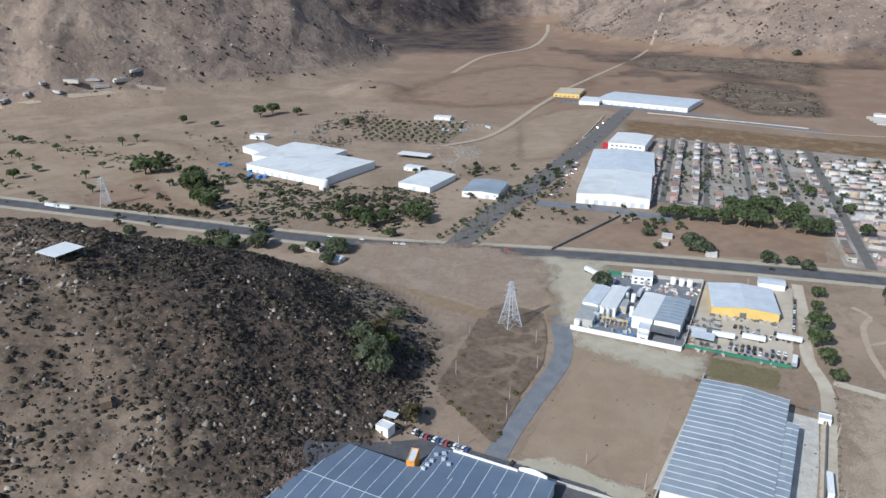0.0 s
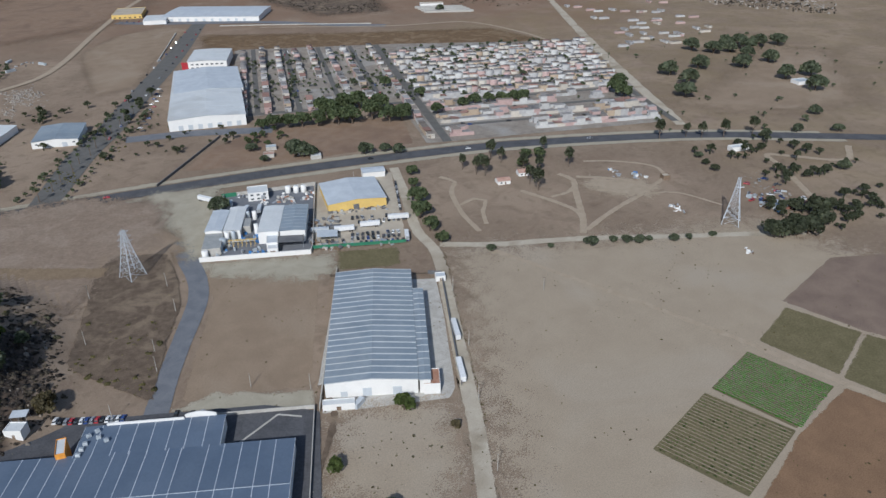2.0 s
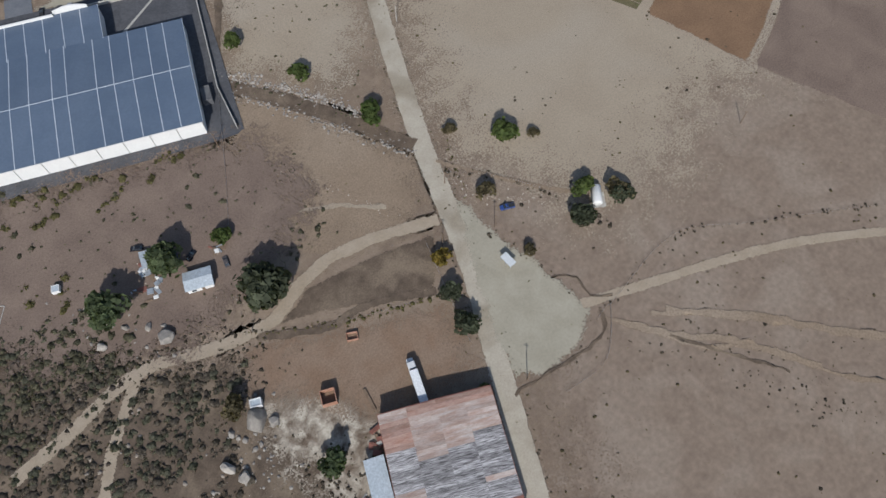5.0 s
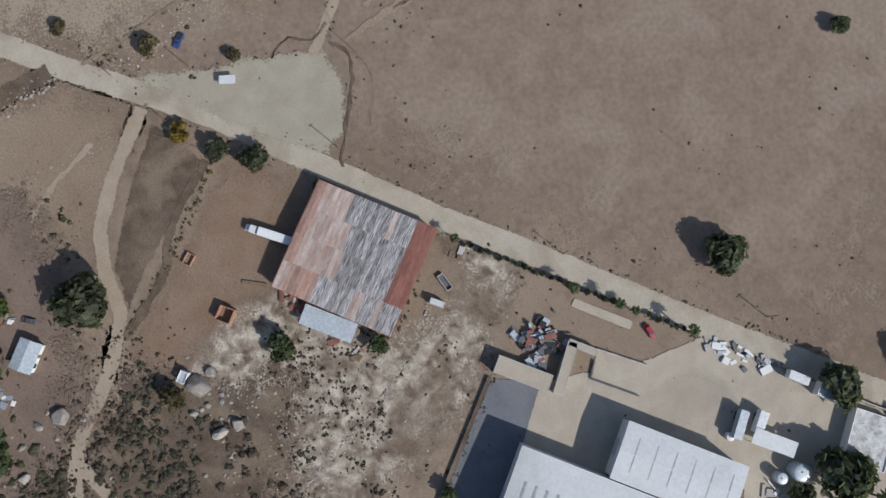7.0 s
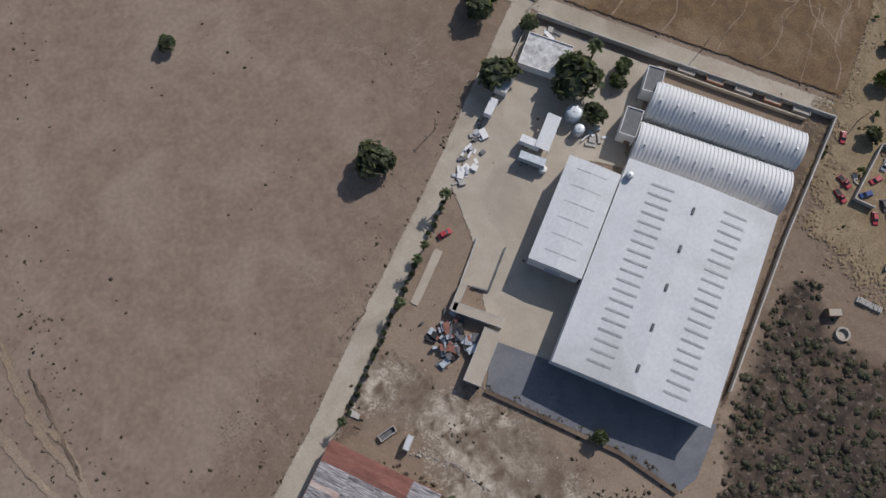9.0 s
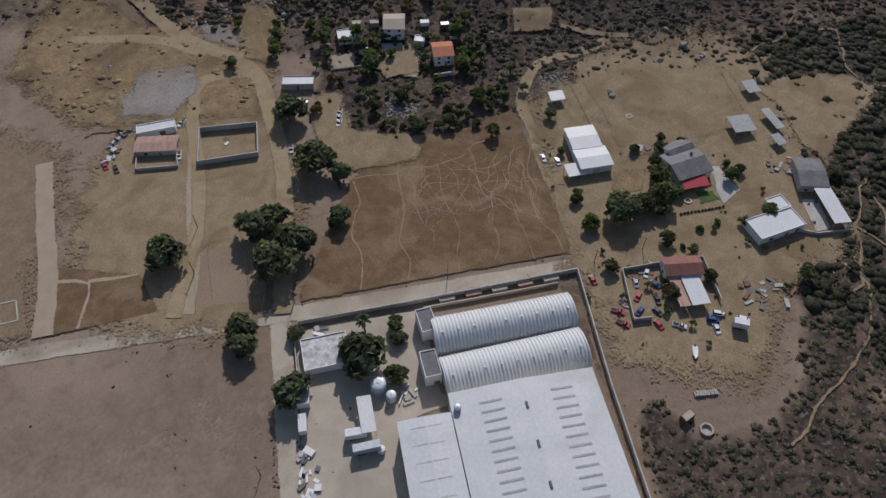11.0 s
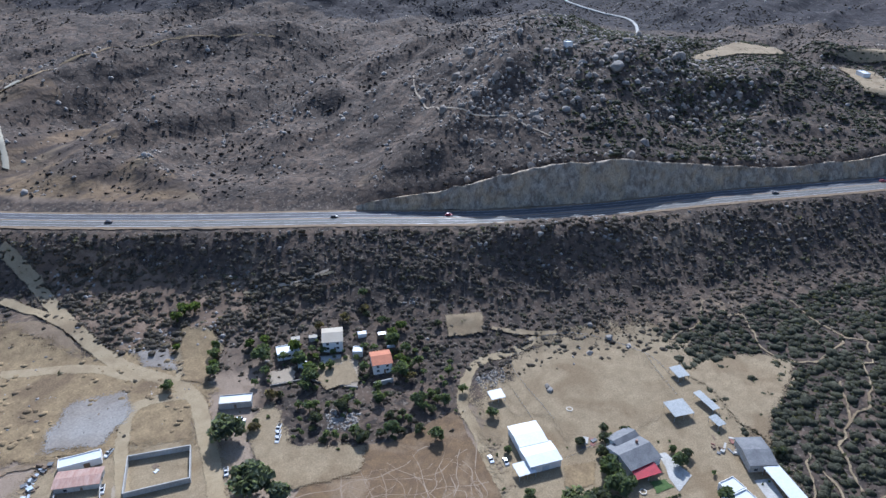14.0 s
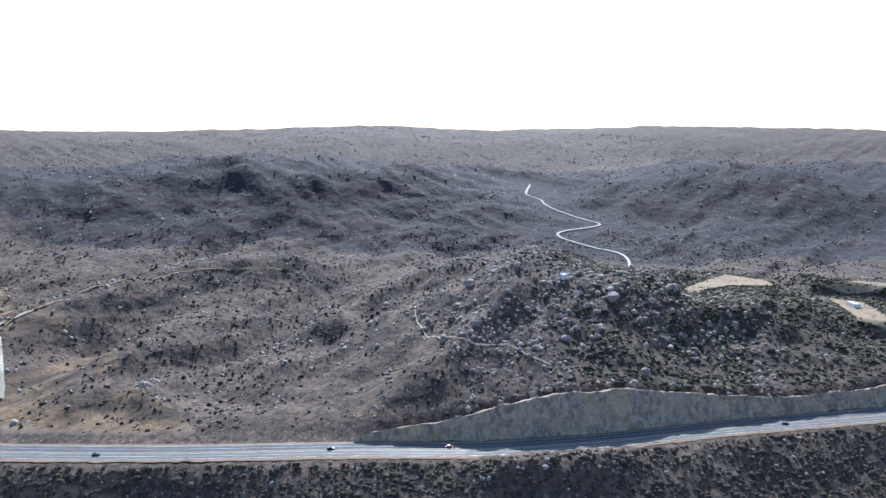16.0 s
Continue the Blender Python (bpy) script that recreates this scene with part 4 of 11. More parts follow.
for pts, w in [([(248, 326), (254, 353), (268, 387), (281, 402), (277, 416)], 3.6), ([(258, 332), (268, 349), (280, 362), (275, 369), (261, 366)], 3.0), ([(301, 286), (319, 307), (320, 325), (316, 343), (311, 361)], 4.0), ([(301, 286), (317, 303), (345, 340), (356, 354), (355, 369)], 4.6),
               ([(306, 288), (334, 297), (359, 303), (381, 308), (390, 323), (383, 338), (362, 357)], 3.8), ([(322, 340), (337, 339), (346, 343)], 3.0), ([(381, 308), (416, 319), (426, 339), (409, 363), (389, 377)], 3.0), ([(380, 305), (401, 294), (410, 262)], 2.4), ([(474, 236), (506, 279), (520, 302), (535, 287), (561, 260), (594, 276)], 5.0)]:
    road("road", pts, w, M["track"], "winding dirt track across bare ground", 0.15)
patch("yard", [(352, 345), (372, 350), (400, 325), (396, 306), (378, 300), (360, 318)], M["track"], "trampled pale earth where tracks meet", 0.05, "yard", fade=9)
road("road", [(79, 83), (60.9, 92.3), (42.3, 98.8), (30.6, 98.3), (17.2, 94.7), (-0.1, 100), (-18.2, 109.8), (-32.3, 111.7), (-46, 110), (-66, 110)], 4.2, M["track"], "dirt track to the smallholding", 0.14)
road("road", [(-24, 110), (-35, 102), (-49, 89), (-62, 70)], 3.4, M["track"], "narrow dirt track on the scrub slope", 0.16)
road("road", [(89, 29), (109.9, 17.9), (131.9, 6.4), (150.1, -4.3), (169.2, -18.3), (200, -45)], 3.2, M["track"], "dirt track across the dry field", 0.12)
road("road", [(24, 258), (42.6, 294.6), (57.8, 321.9), (71.5, 347), (78.4, 370.2), (81, 398), (86, 426)], (11, 10, 10, 11, 11, 12, 14), M["asphalt_old"], "worn bluish grey asphalt lane", 0.16)
patch("yard", [(88, 510), (132, 492), (116, 440), (102, 400), (82, 396), (80, 440), (74, 490)], M["gravel"], "pale dusty forecourt beside the works", 0.2, "yard", fade=9)
road("road", [(18, 528), (40, 575), (62, 622), (93, 674), (143, 771), (217, 914), (296, 1080), (320, 1130)], (20, 24, 24, 24, 24, 24, 22, 20), M["asphalt_pale"], "broad asphalt boulevard into the industrial park", 0.17, 0.1)
road("road", [(210, 1190), (267, 1145), (392, 1066), (470, 985), (530, 935)], 18, M["asphalt_old"], "asphalt road in front of the long white hall", 0.18, 0.1)
road("road", [(100, 640), (150, 625), (215, 592)], 16, M["asphalt_old"], "asphalt access road beside the grey hall", 0.18, 0.1)
road("road", [(375, 1032), (534, 930), (640, 889), (662, 790), (656, 717)], 5, M["track"], "dirt track behind the town", 0.2)
road("road", [(524, 391), (640, 590), (762, 787), (960, 1093), (1050, 1230)], (10, 13, 12, 9, 6), M["dirt_road"], "wide sandy road beside the town", 0.16, 1.2)
road("road", [(13, 867), (81, 929), (169, 1129), (243, 1292), (300, 1400), (420, 1620), (515, 1797), (690, 2200), (866, 2635)], 8, M["track"], "long dirt road towards the mountains", 0.6)
road("road", [(46, 1511), (138, 1805), (275, 1999), (380, 2400), (450, 2824)], 12, M["track"], "pale dirt road up the far valley", 1.0)
road("road", [(-680, 1085), (-652, 1100), (-604, 1128), (-555, 1155), (-494, 1196), (-440, 1225)], 7, M["track"], "pale dirt road below the mountain", 0.4)
road("road", [(-142, -88), (-155, -108), (-167, -132), (-177, -147), (-188, -166), (-211, -177), (-229, -170), (-250, -166)], 5, M["lane"], "sandy lane to the houses", 0.15)
road("road", [(-141, -586), (-170, -604), (-241, -627), (-320, -625), (-390, -587)], 1.8, M["earth"], "old earth track along the hillside", 0.5, 0.3)
for pts in [[(-383, -393), (-366, -374), (-350, -345), (-341, -314), (-345, -298)], [(-345, -298), (-353, -292), (-365, -285), (-363, -267), (-368, -252)]]:
    road("road", pts, 1.1, M["track"], "footpath up the rocky knoll", 0.5, 0.3)


for pts, w in [([(-85, -419), (-89.5, -391), (-89, -354), (-92, -305), (-106, -261), (-98.5, -233), (-83, -197), (-60, -160), (-45, -138)], 7), ([(-72, -392), (-83, -362), (-90, -324), (-94, -303)], 5), ([(-51, -333), (-82, -307), (-95, -282)], 6), ([(-130, -294), (-120, -281), (-104, -263)], 8),
               ([(-106, -256), (-85, -267), (-68.5, -246), (-58, -222), (-40, -190), (-15, -161)], 5.5), ([(-163, -302), (-177, -284), (-194, -277), (-202, -272)], 1.4)]:
    road("road", pts, w, M["lane"], "pale bulldozed earth lane", 0.6)
patch("yard", [(-125, -300), (-137, -291), (-133, -273), (-116, -268), (-113, -283)], M["sand"], "pale cleared earth above the lane", 0.3, "yard", fade=4)


def on_highway(vs, off):
    return [tuple(N_S * (highway_u(v) + off) + E_S * v) for v in vs]


vs = (-420, -300, -216, -120, -20, 60, 130, 215, 330, 450, 520)
road("road", on_highway(vs, -2.6), 7.2, M["asphalt_pale"], "pale grey near carriageway of the southern highway", 0.3, level=HW_Z)
road("road", on_highway(vs, 6.4), 8.0, M["asphalt"], "dark far carriageway of the southern highway", 0.3, level=HW_Z)
road("road", on_highway(vs, 1.7), 2.2, M["worn"], "narrow gravel median of the highway", 0.28, level=HW_Z)
road("road", on_highway(vs, -7.6), 3.0, M["worn"], "earth verge on the valley side of the highway", 0.22, 0.6, level=HW_Z)
road("road", on_highway(vs, 11.6), 2.5, M["worn"], "earth verge below the rock cut", 0.22, 0.5, level=HW_Z)
for off in (-5.9, -2.6, 0.6, 2.8, 6.4, 9.9):
    road("lane_marking", on_highway(vs, off), 0.16, M["paint_white"], "painted white line on the highway", 0.34, 0.0, "road marking", level=HW_Z, soft=False)


def rock_cut():
    """The blasted face above the highway: its foot on the verge, its lip running back into the slope."""
    vs = np.arange(-12, 469, 1.3)
    tall = ramp(vs, CUT_V, CUT_H)
    up = np.concatenate([np.linspace(0, 1, 15), [1.0, 1.0]])
    back = np.concatenate([np.linspace(0, 0.55, 15), [0.6, 0.6]])
    rows = []
    for k, (a, b) in enumerate(zip(up, back)):
        s = 12.6 + b * tall + (0, 2.5, 9)[max(0, k - 14)]
        p = N_S * (highway_u(vs) + s)[:, None] + E_S * vs[:, None]
        lip = N_S * (highway_u(vs) + 22 + 0.6 * tall)[:, None] + E_S * vs[:, None]
        top = terrain(lip[:, 0], lip[:, 1]) + 0.3 + 1.8 * (fbm(vs, vs * 0, 9, 4, 94) - 0.5)
        z = HW_Z - 0.4 + (top - HW_Z + 0.4) * a if k < 15 else top - (1.2, 8)[k - 15]
        if 0 < k < 15:
            crag = np.floor(5 * fbm(vs, z * 1.2, 7, 3, 95)) / 5 + 0.6 * fbm(vs, z, 3, 3, 96) + 0.8 * fbm(vs, z * 0.25, 11, 3, 97)
            p = p - N_S * ((crag - 1.15) * 5.0 * min(1, tall.max() / 10) * np.minimum(1, tall / 8))[:, None]
            z = z + 0.5 * (fbm(vs, np.full(len(vs), 3.0 * k), 4, 2, 98) - 0.5)
        rows.append(np.column_stack([p, z]))
    n = len(vs)
    i = np.arange(n - 1)
    f = np.concatenate([np.stack([k * n + i, k * n + i + 1, (k + 1) * n + i + 1, (k + 1) * n + i], 1) for k in range(len(rows) - 1)])
    tagged(new("rock_face", fast_mesh("rock_face", np.concatenate(rows), f, M["cut_rock"])), "blasted grey and tan rock face above the highway", "rock face", kind="structure")


rock_cut()


# ---- buildings ----
def plan(p0, p1, p2):
    """Middle, turn, length and width of the rectangle whose first side runs from p0 to p1 and whose second ends at p2."""
    p0, p1, p2 = (np.array(p, float) for p in (p0, p1, p2))
    d = p1 - p0
    length = np.hypot(*d)
    d /= length
    side = np.array((-d[1], d[0]))
    width = float((p2 - p1) @ side)
    mid = (p0 + p1) / 2 + side * width / 2
    return mid, math.degrees(math.atan2(d[1], d[0])), length, abs(width)


def slab(bm, corners, thick):
    """A thin plate over four corners."""
    up = Vector((0, 0, thick))
    low = [bm.verts.new(c) for c in corners]
    top = [bm.verts.new(Vector(c) + up) for c in corners]
    bm.faces.new(low[::-1])
    bm.faces.new(top)
    for i in range(4):
        bm.faces.new((low[i], low[(i + 1) % 4], top[(i + 1) % 4], top[i]))


def plate(corners, thick):
    bm = bmesh.new()
    slab(bm, corners, thick)
    bmesh.ops.recalc_face_normals(bm, faces=bm.faces[:])
    return bm


def hall(name, rect, eave, rise, roof, wall, label, panels=8, seam=None, seam_w=0.35, ridge_seam=False, parapet=0.0, doors=(), windows=(), overhang=0.4, base=None, category="warehouse", group="", door_mat="grey_roof", slabs=True, joints=None):
    """A long hall with a ridge along its length: walls, roof panels, seams, doors and windows as parts.
    doors, windows: rows of (side, place along it, sill, width, height)."""
    (mx, my), turn, L, W = plan(*rect)
    z = height(mx, my) if base is None else base
    ob = thing(name, pose(mx, my, z, 0, 0, turn), label, category, group)
    t = 0.3
    hx, hy = L / 2, W / 2
    for sgn in (-1, 1):
        part("wall", boxes((-hx, sgn * hy - (t if sgn > 0 else 0), -0.6, hx, sgn * hy + (t if sgn < 0 else 0), eave)), M[wall], ob)
        bm = bmesh.new()
        x0, x1 = (sgn * hx, sgn * (hx - t))
        prof = [(-hy + t, -0.6), (hy - t, -0.6), (hy - t, eave), (0, eave + rise - 0.02), (-hy + t, eave)]
        loft(bm, [[(x0, a, b) for a, b in prof], [(x1, a, b) for a, b in prof]])
        part("wall", bm, M[wall], ob)
    ox, oy = hx + overhang, hy + overhang
    drop = rise * overhang / hy
    n = panels if slabs else 1
    joints = joints or [-ox + 2 * ox * k / n for k in range(n + 1)]
    n = len(joints) - 1
    for sgn in (-1, 1):
        for k in range(n):
            a, b = joints[k], joints[k + 1]
            pts = [(a, sgn * oy, eave - drop), (b, sgn * oy, eave - drop), (b, 0, eave + rise), (a, 0, eave + rise)]
            part("roof_panel", plate(pts if sgn < 0 else pts[::-1], 0.14), M[roof], ob)
        if seam:
            for k in range(n + 1):
                a = joints[k]
                a0, a1 = max(-ox, a - seam_w / 2), min(ox, a + seam_w / 2)
                pts = [(a0, sgn * oy, eave - drop + 0.14), (a1, sgn * oy, eave - drop + 0.14), (a1, 0, eave + rise + 0.14), (a0, 0, eave + rise + 0.14)]
                part("roof_seam", plate(pts if sgn < 0 else pts[::-1], 0.06), M[seam], ob)
    if ridge_seam:
        part("ridge_cap", boxes((-ox, -0.13, eave + rise + 0.1, ox, 0.13, eave + rise + 0.22)), M[seam or roof], ob)
    if parapet:
        for sgn in (-1, 1):
            part("parapet", boxes((sgn * ox - 0.2, -oy, eave - 0.5, sgn * ox + 0.2, oy, eave + rise + parapet)), M[wall], ob)
    for rows, nm, mt in ((doors, "door", door_mat), (windows, "window", "glass")):
        for side, at, sill, w, h in rows:
            if side in ("s", "n"):
                y = -hy if side == "s" else hy
                q = boxes((at * hx - w / 2, y - 0.08, sill, at * hx + w / 2, y + 0.08, sill + h), bevel=0.03)
            else:
                x = -hx if side == "w" else hx
                q = boxes((x - 0.08, at * hy - w / 2, sill, x + 0.08, at * hy + w / 2, sill + h), bevel=0.03)
            part(nm, q, M[mt], ob)
    return ob


patch("field", [(80.9, -213.7), (64.6, -207.7), (50.5, -247.8), (66.6, -242), (77.8, -237.6)], M["scrub_soil"], "dark weedy plot beyond the lane", 0.42)
patch("field", [(20.4, -181.8), (7.5, -208.8), (-14.3, -185.9), (-12.8, -166.5)], M["brown_field"], "brown weedy plot crossed by paths", 0.42)
patch("field", [(57, -204.4), (50, -224.5), (18.6, -210.7), (26, -187)], M["worn"], "bare brown plot with house footings", 0.42)
patch("field", [(62.6, -285), (33.9, -275.7), (43.8, -252), (66.2, -275.7)], M["scrub_soil"], "dark weedy plot behind the houses", 0.42)
patch("field", [(-22.5, -160), (-35.8, -181.3), (-50.1, -174.8), (-38.7, -150)], M["tan_field"], "small fenced bare plot under the oaks", 0.42)
patch("field", [(-34, 172), (-24, 139), (-26, 111), (0, 92), (-9, 74), (-6, 43), (-45, 60), (-75, 110)], M["scrub_soil"], "brown stony ground at the foot of the scrub slope", 0.04, fade=9)
patch("field", [(-40, 204), (47, 160), (58, 140), (38, 132), (22, 108), (-8, 108), (-24, 118), (-30, 150)], M["plough"], "brown weedy ground round the smallholding", 0.03, fade=9)
patch("field", [(8, 98), (30, 86), (60, 66), (74, 80), (50, 90), (32, 95), (18, 92)], M["scrub_soil"], "brown weedy strip above the red yard", 0.05)
patch("field", [(160, 354), (192, 338), (184, 318), (150, 334)], M["olive_field"], "olive weedy strip behind the warehouse", 0.04, fade=4)
patch("field", [(-60, 255), (-45, 205), (46, 160), (58, 150), (56, 120), (30, 112), (-10, 110), (-40, 130), (-75, 200)], M["plough"], "dark weedy ground below the blue-grey warehouse", 0.02, fade=10)
patch("field", [(59, 175), (74, 163), (89, 108), (79, 90), (52, 105), (36, 133), (44, 151)], M["tan_field"], "bare tan plot below the dry channel", 0.05, fade=6)
patch("yard", [(-2, 133), (-2, 124), (6, 115), (12, 115), (20, 117), (26, 126), (19, 136), (8, 133)], M["track"], "trodden pale earth round the small house", 0.07, "yard", fade=3)
patch("field", [(96, 222), (136, 202), (120, 165), (94, 150), (70, 186)], M["pale_field"], "bare tan plot below the striped warehouse", 0.03, fade=12)
patch("field", [(26, -185), (66, -206), (104, -234), (80, -300), (0, -300), (-20, -262), (10, -215)], M["worn"], "brown weedy plots beyond the lane", 0.03, fade=10)
patch("field", [(58, 172), (74, 140), (88, 108), (70, 88), (42, 100), (28, 128), (42, 150)], M["tan_field"], "bare tan plot beside the dry channel", 0.035, fade=6)
patch("field", [(-58, -262), (-98, -238), (-95, -205), (-86, -181), (-57, -151), (-31, -141), (0, -165), (10, -185), (-5, -225), (-30, -255)], M["sand"], "tan trodden ground round the block shops", 0.025, fade=9)


# ---- plants ----
def leaf_quads(centres, normals, sizes, seed):
    """Small quads, one island each, turned mostly outwards."""
    r = np.random.default_rng(seed)
    n = len(centres)
    nr = normals + r.normal(size=(n, 3)) * 0.7
    nr /= np.linalg.norm(nr, axis=1)[:, None]
    a = np.cross(nr, r.normal(size=(n, 3)))
    a /= np.linalg.norm(a, axis=1)[:, None]
    b = np.cross(nr, a)
    a, b = a * sizes[:, None], b * sizes[:, None] * 0.8
    v = np.stack([centres - a - b * 0.6, centres + a * 0.7 - b, centres + a + b * 0.7, centres - a * 0.6 + b], 1).reshape(-1, 3)
    return v, np.arange(4 * n).reshape(-1, 4)


def crown_mesh(name, seed, clumps, leaves, flat, material, low=0.3, leaf=0.11, spread=0.62):
    """A crown of unit radius: uneven clumps of leaves with gaps between."""
    r = np.random.default_rng(seed)
    cs, ns, ss = [], [], []
    for k in range(clumps):
        d = r.normal(size=3)
        d /= np.linalg.norm(d)
        d[2] = abs(d[2]) * 0.9 - low
        c = d * spread * (0.55 + 0.45 * r.random())
        rad = 0.26 + 0.2 * r.random()
        q = r.normal(size=(leaves, 3))
        q /= np.linalg.norm(q, axis=1)[:, None]
        q[:, 2] = np.where(q[:, 2] < -0.35, -q[:, 2], q[:, 2])
        rr = rad * (0.72 + 0.38 * r.random(leaves))
        cs.append(c + q * rr[:, None])
        ns.append(q)
        ss.append(leaf * (0.6 + 0.9 * r.random(leaves)))
    c, n, s = np.concatenate(cs), np.concatenate(ns), np.concatenate(ss)
    c[:, 2] *= flat
    v, f = leaf_quads(c, n, s, seed + 5)
    return fast_mesh(name, v, f, material)


def trunk_mesh(name, seed, tall, reach, bole, r0):
    """A tapered, slightly bent trunk with limbs that reach into the crown."""
    r = np.random.default_rng(seed)
    bm = bmesh.new()
    bend = r.normal(size=2) * 0.05
    tube(bm, (0, 0, -0.05), (bend[0], bend[1], bole), r0, r0 * 0.7, 7)
    for k in range(6):
        a = 2 * math.pi * (k + r.random() * 0.6) / 6
        tip = (math.cos(a) * reach * (0.5 + 0.4 * r.random()), math.sin(a) * reach * (0.5 + 0.4 * r.random()), tall * (0.65 + 0.3 * r.random()))
        mid = (tip[0] * 0.45, tip[1] * 0.45, bole + (tip[2] - bole) * 0.45)
        tube(bm, (bend[0], bend[1], bole * 0.92), mid, r0 * 0.5, r0 * 0.33, 5)
        tube(bm, mid, tip, r0 * 0.33, r0 * 0.1, 5)
    me = bpy.data.meshes.new(name)
    bm.to_mesh(me)
    bm.free()
    me.materials.append(M["bark"])
    return me


TREE_KINDS = {
    "oak": ("oak_leaf", 20, 54, 0.8, 0.68, "dark green oak with a broad rounded crown"),
    "green": ("green_leaf", 17, 50, 0.92, 0.8, "green leafy tree with an uneven crown"),
    "bright": ("bright_leaf", 13, 55, 0.9, 0.7, "small light green tree on dry ground"),
    "grey": ("grey_leaf", 17, 44, 0.88, 0.72, "grey-green tree with a loose crown"),
    "dry": ("dry_leaf", 12, 30, 0.85, 0.65, "sparse half-bare tree with dry foliage"),
    "yellow": ("yellow_leaf", 12, 48, 0.85, 0.65, "small yellowing tree at the roadside"),
    "tall": ("grey_leaf", 16, 45, 1.9, 2.2, "tall slender eucalyptus with thin foliage"),
}
MADE = {}


def tree(kind, x, y, radius, seed=0):
    leaf, clumps, leaves, flat, mid, label = TREE_KINDS[kind]
    key = (kind, seed % 3)
    turn = (seed * 77.7) % 360
    m = pose(x, y, height(x, y), 0, 0, turn) @ Matrix.Scale(radius, 4)
    if key in MADE:
        return copy_thing(MADE[key], m @ Matrix.Scale(1 / MADE[key].scale.x, 4))
    ob = thing("tree", m, label, "tree", kind + " trees")
    s = 11 * (seed % 3) + len(kind)
    part("trunk", trunk_mesh("trunk", s, mid + 0.2, 0.8, mid * 0.45, 0.075 if kind != "dry" else 0.05), None, ob)
    crown = crown_mesh("crown", s + 1, clumps, leaves, flat, M[leaf])
    crown.transform(Matrix.Translation((0, 0, mid)))
    part("crown", crown, None, ob)
    MADE[key] = ob
    return ob


def palm(x, y, tall, seed=0):
    m = pose(x, y, height(x, y), 0, 0, seed * 53 % 360)
    if ("palm", seed % 2) in MADE:
        return copy_thing(MADE["palm", seed % 2], m @ Matrix.Scale(tall / 8 / MADE["palm", seed % 2].scale.x, 4))
    r = np.random.default_rng(seed + 90)
    ob = thing("palm_tree", m @ Matrix.Scale(tall / 8, 4), "fan palm with a slim trunk and shaggy head", "palm tree", "palms along the road")
    bm = bmesh.new()
    tube(bm, (0, 0, -0.2), (0.1, 0, 4), 0.32, 0.24, 8)
    tube(bm, (0.1, 0, 4), (0.05, 0.1, 8), 0.24, 0.2, 8)
    part("trunk", bm, M["bark"], ob)
    bm = bmesh.new()
    for k in range(26):
        a, lift = r.random() * 6.28, r.random() * 1.5 - 0.55
        d = Vector((math.cos(a), math.sin(a), 0))
        side = Vector((-d.y, d.x, 0)) * 0.42
        base = Vector((0.05, 0.1, 8))
        p1 = base + d * 0.9 + Vector((0, 0, lift * 0.8))
        p2 = base + d * 2.0 + Vector((0, 0, lift * 1.1 - 0.6))
        v = [bm.verts.new(q) for q in (base, p1 - side, p2 - side * 0.3, p2 + side * 0.3, p1 + side)]
        bm.faces.new(v)
    part("crown", bm, M["green_leaf"], ob)
    MADE["palm", seed % 2] = ob
    return ob




# ---- kinds of smaller things ----
def flat_block(name, rect, tall, roof, wall, label, category="building", parapet=0.35, doors=(), windows=(), group="", base=None):
    """A block with a flat roof inside a low parapet."""
    (mx, my), turn, L, W = plan(*rect)
    z = height(mx, my) if base is None else base
    ob = thing(name, pose(mx, my, z, 0, 0, turn), label, category, group)
    hx, hy, t = L / 2, W / 2, 0.22
    for sgn in (-1, 1):
        part("wall", boxes((-hx, min(sgn * hy, sgn * (hy - t)), -0.8, hx, max(sgn * hy, sgn * (hy - t)), tall + parapet)), M[wall], ob)
        part("wall", boxes((min(sgn * hx, sgn * (hx - t)), -hy + t, -0.8, max(sgn * hx, sgn * (hx - t)), hy - t, tall + parapet)), M[wall], ob)
    part("roof", boxes((-hx + t, -hy + t, tall - 0.2, hx - t, hy - t, tall)), M[roof], ob)
    openings(ob, hx, hy, doors, windows)
    return ob


def openings(ob, hx, hy, doors, windows):
    for rows, nm, mt in ((doors, "door", "wood"), (windows, "window", "glass")):
        for side, at, sill, w, h in rows:
            if side in ("s", "n"):
                y = -hy if side == "s" else hy
                q = (at * hx - w / 2, y - 0.06, sill, at * hx + w / 2, y + 0.06, sill + h)
            else:
                x = -hx if side == "w" else hx
                q = (x - 0.06, at * hy - w / 2, sill, x + 0.06, at * hy + w / 2, sill + h)
            part(nm, boxes(q, bevel=0.02), M[mt], ob)


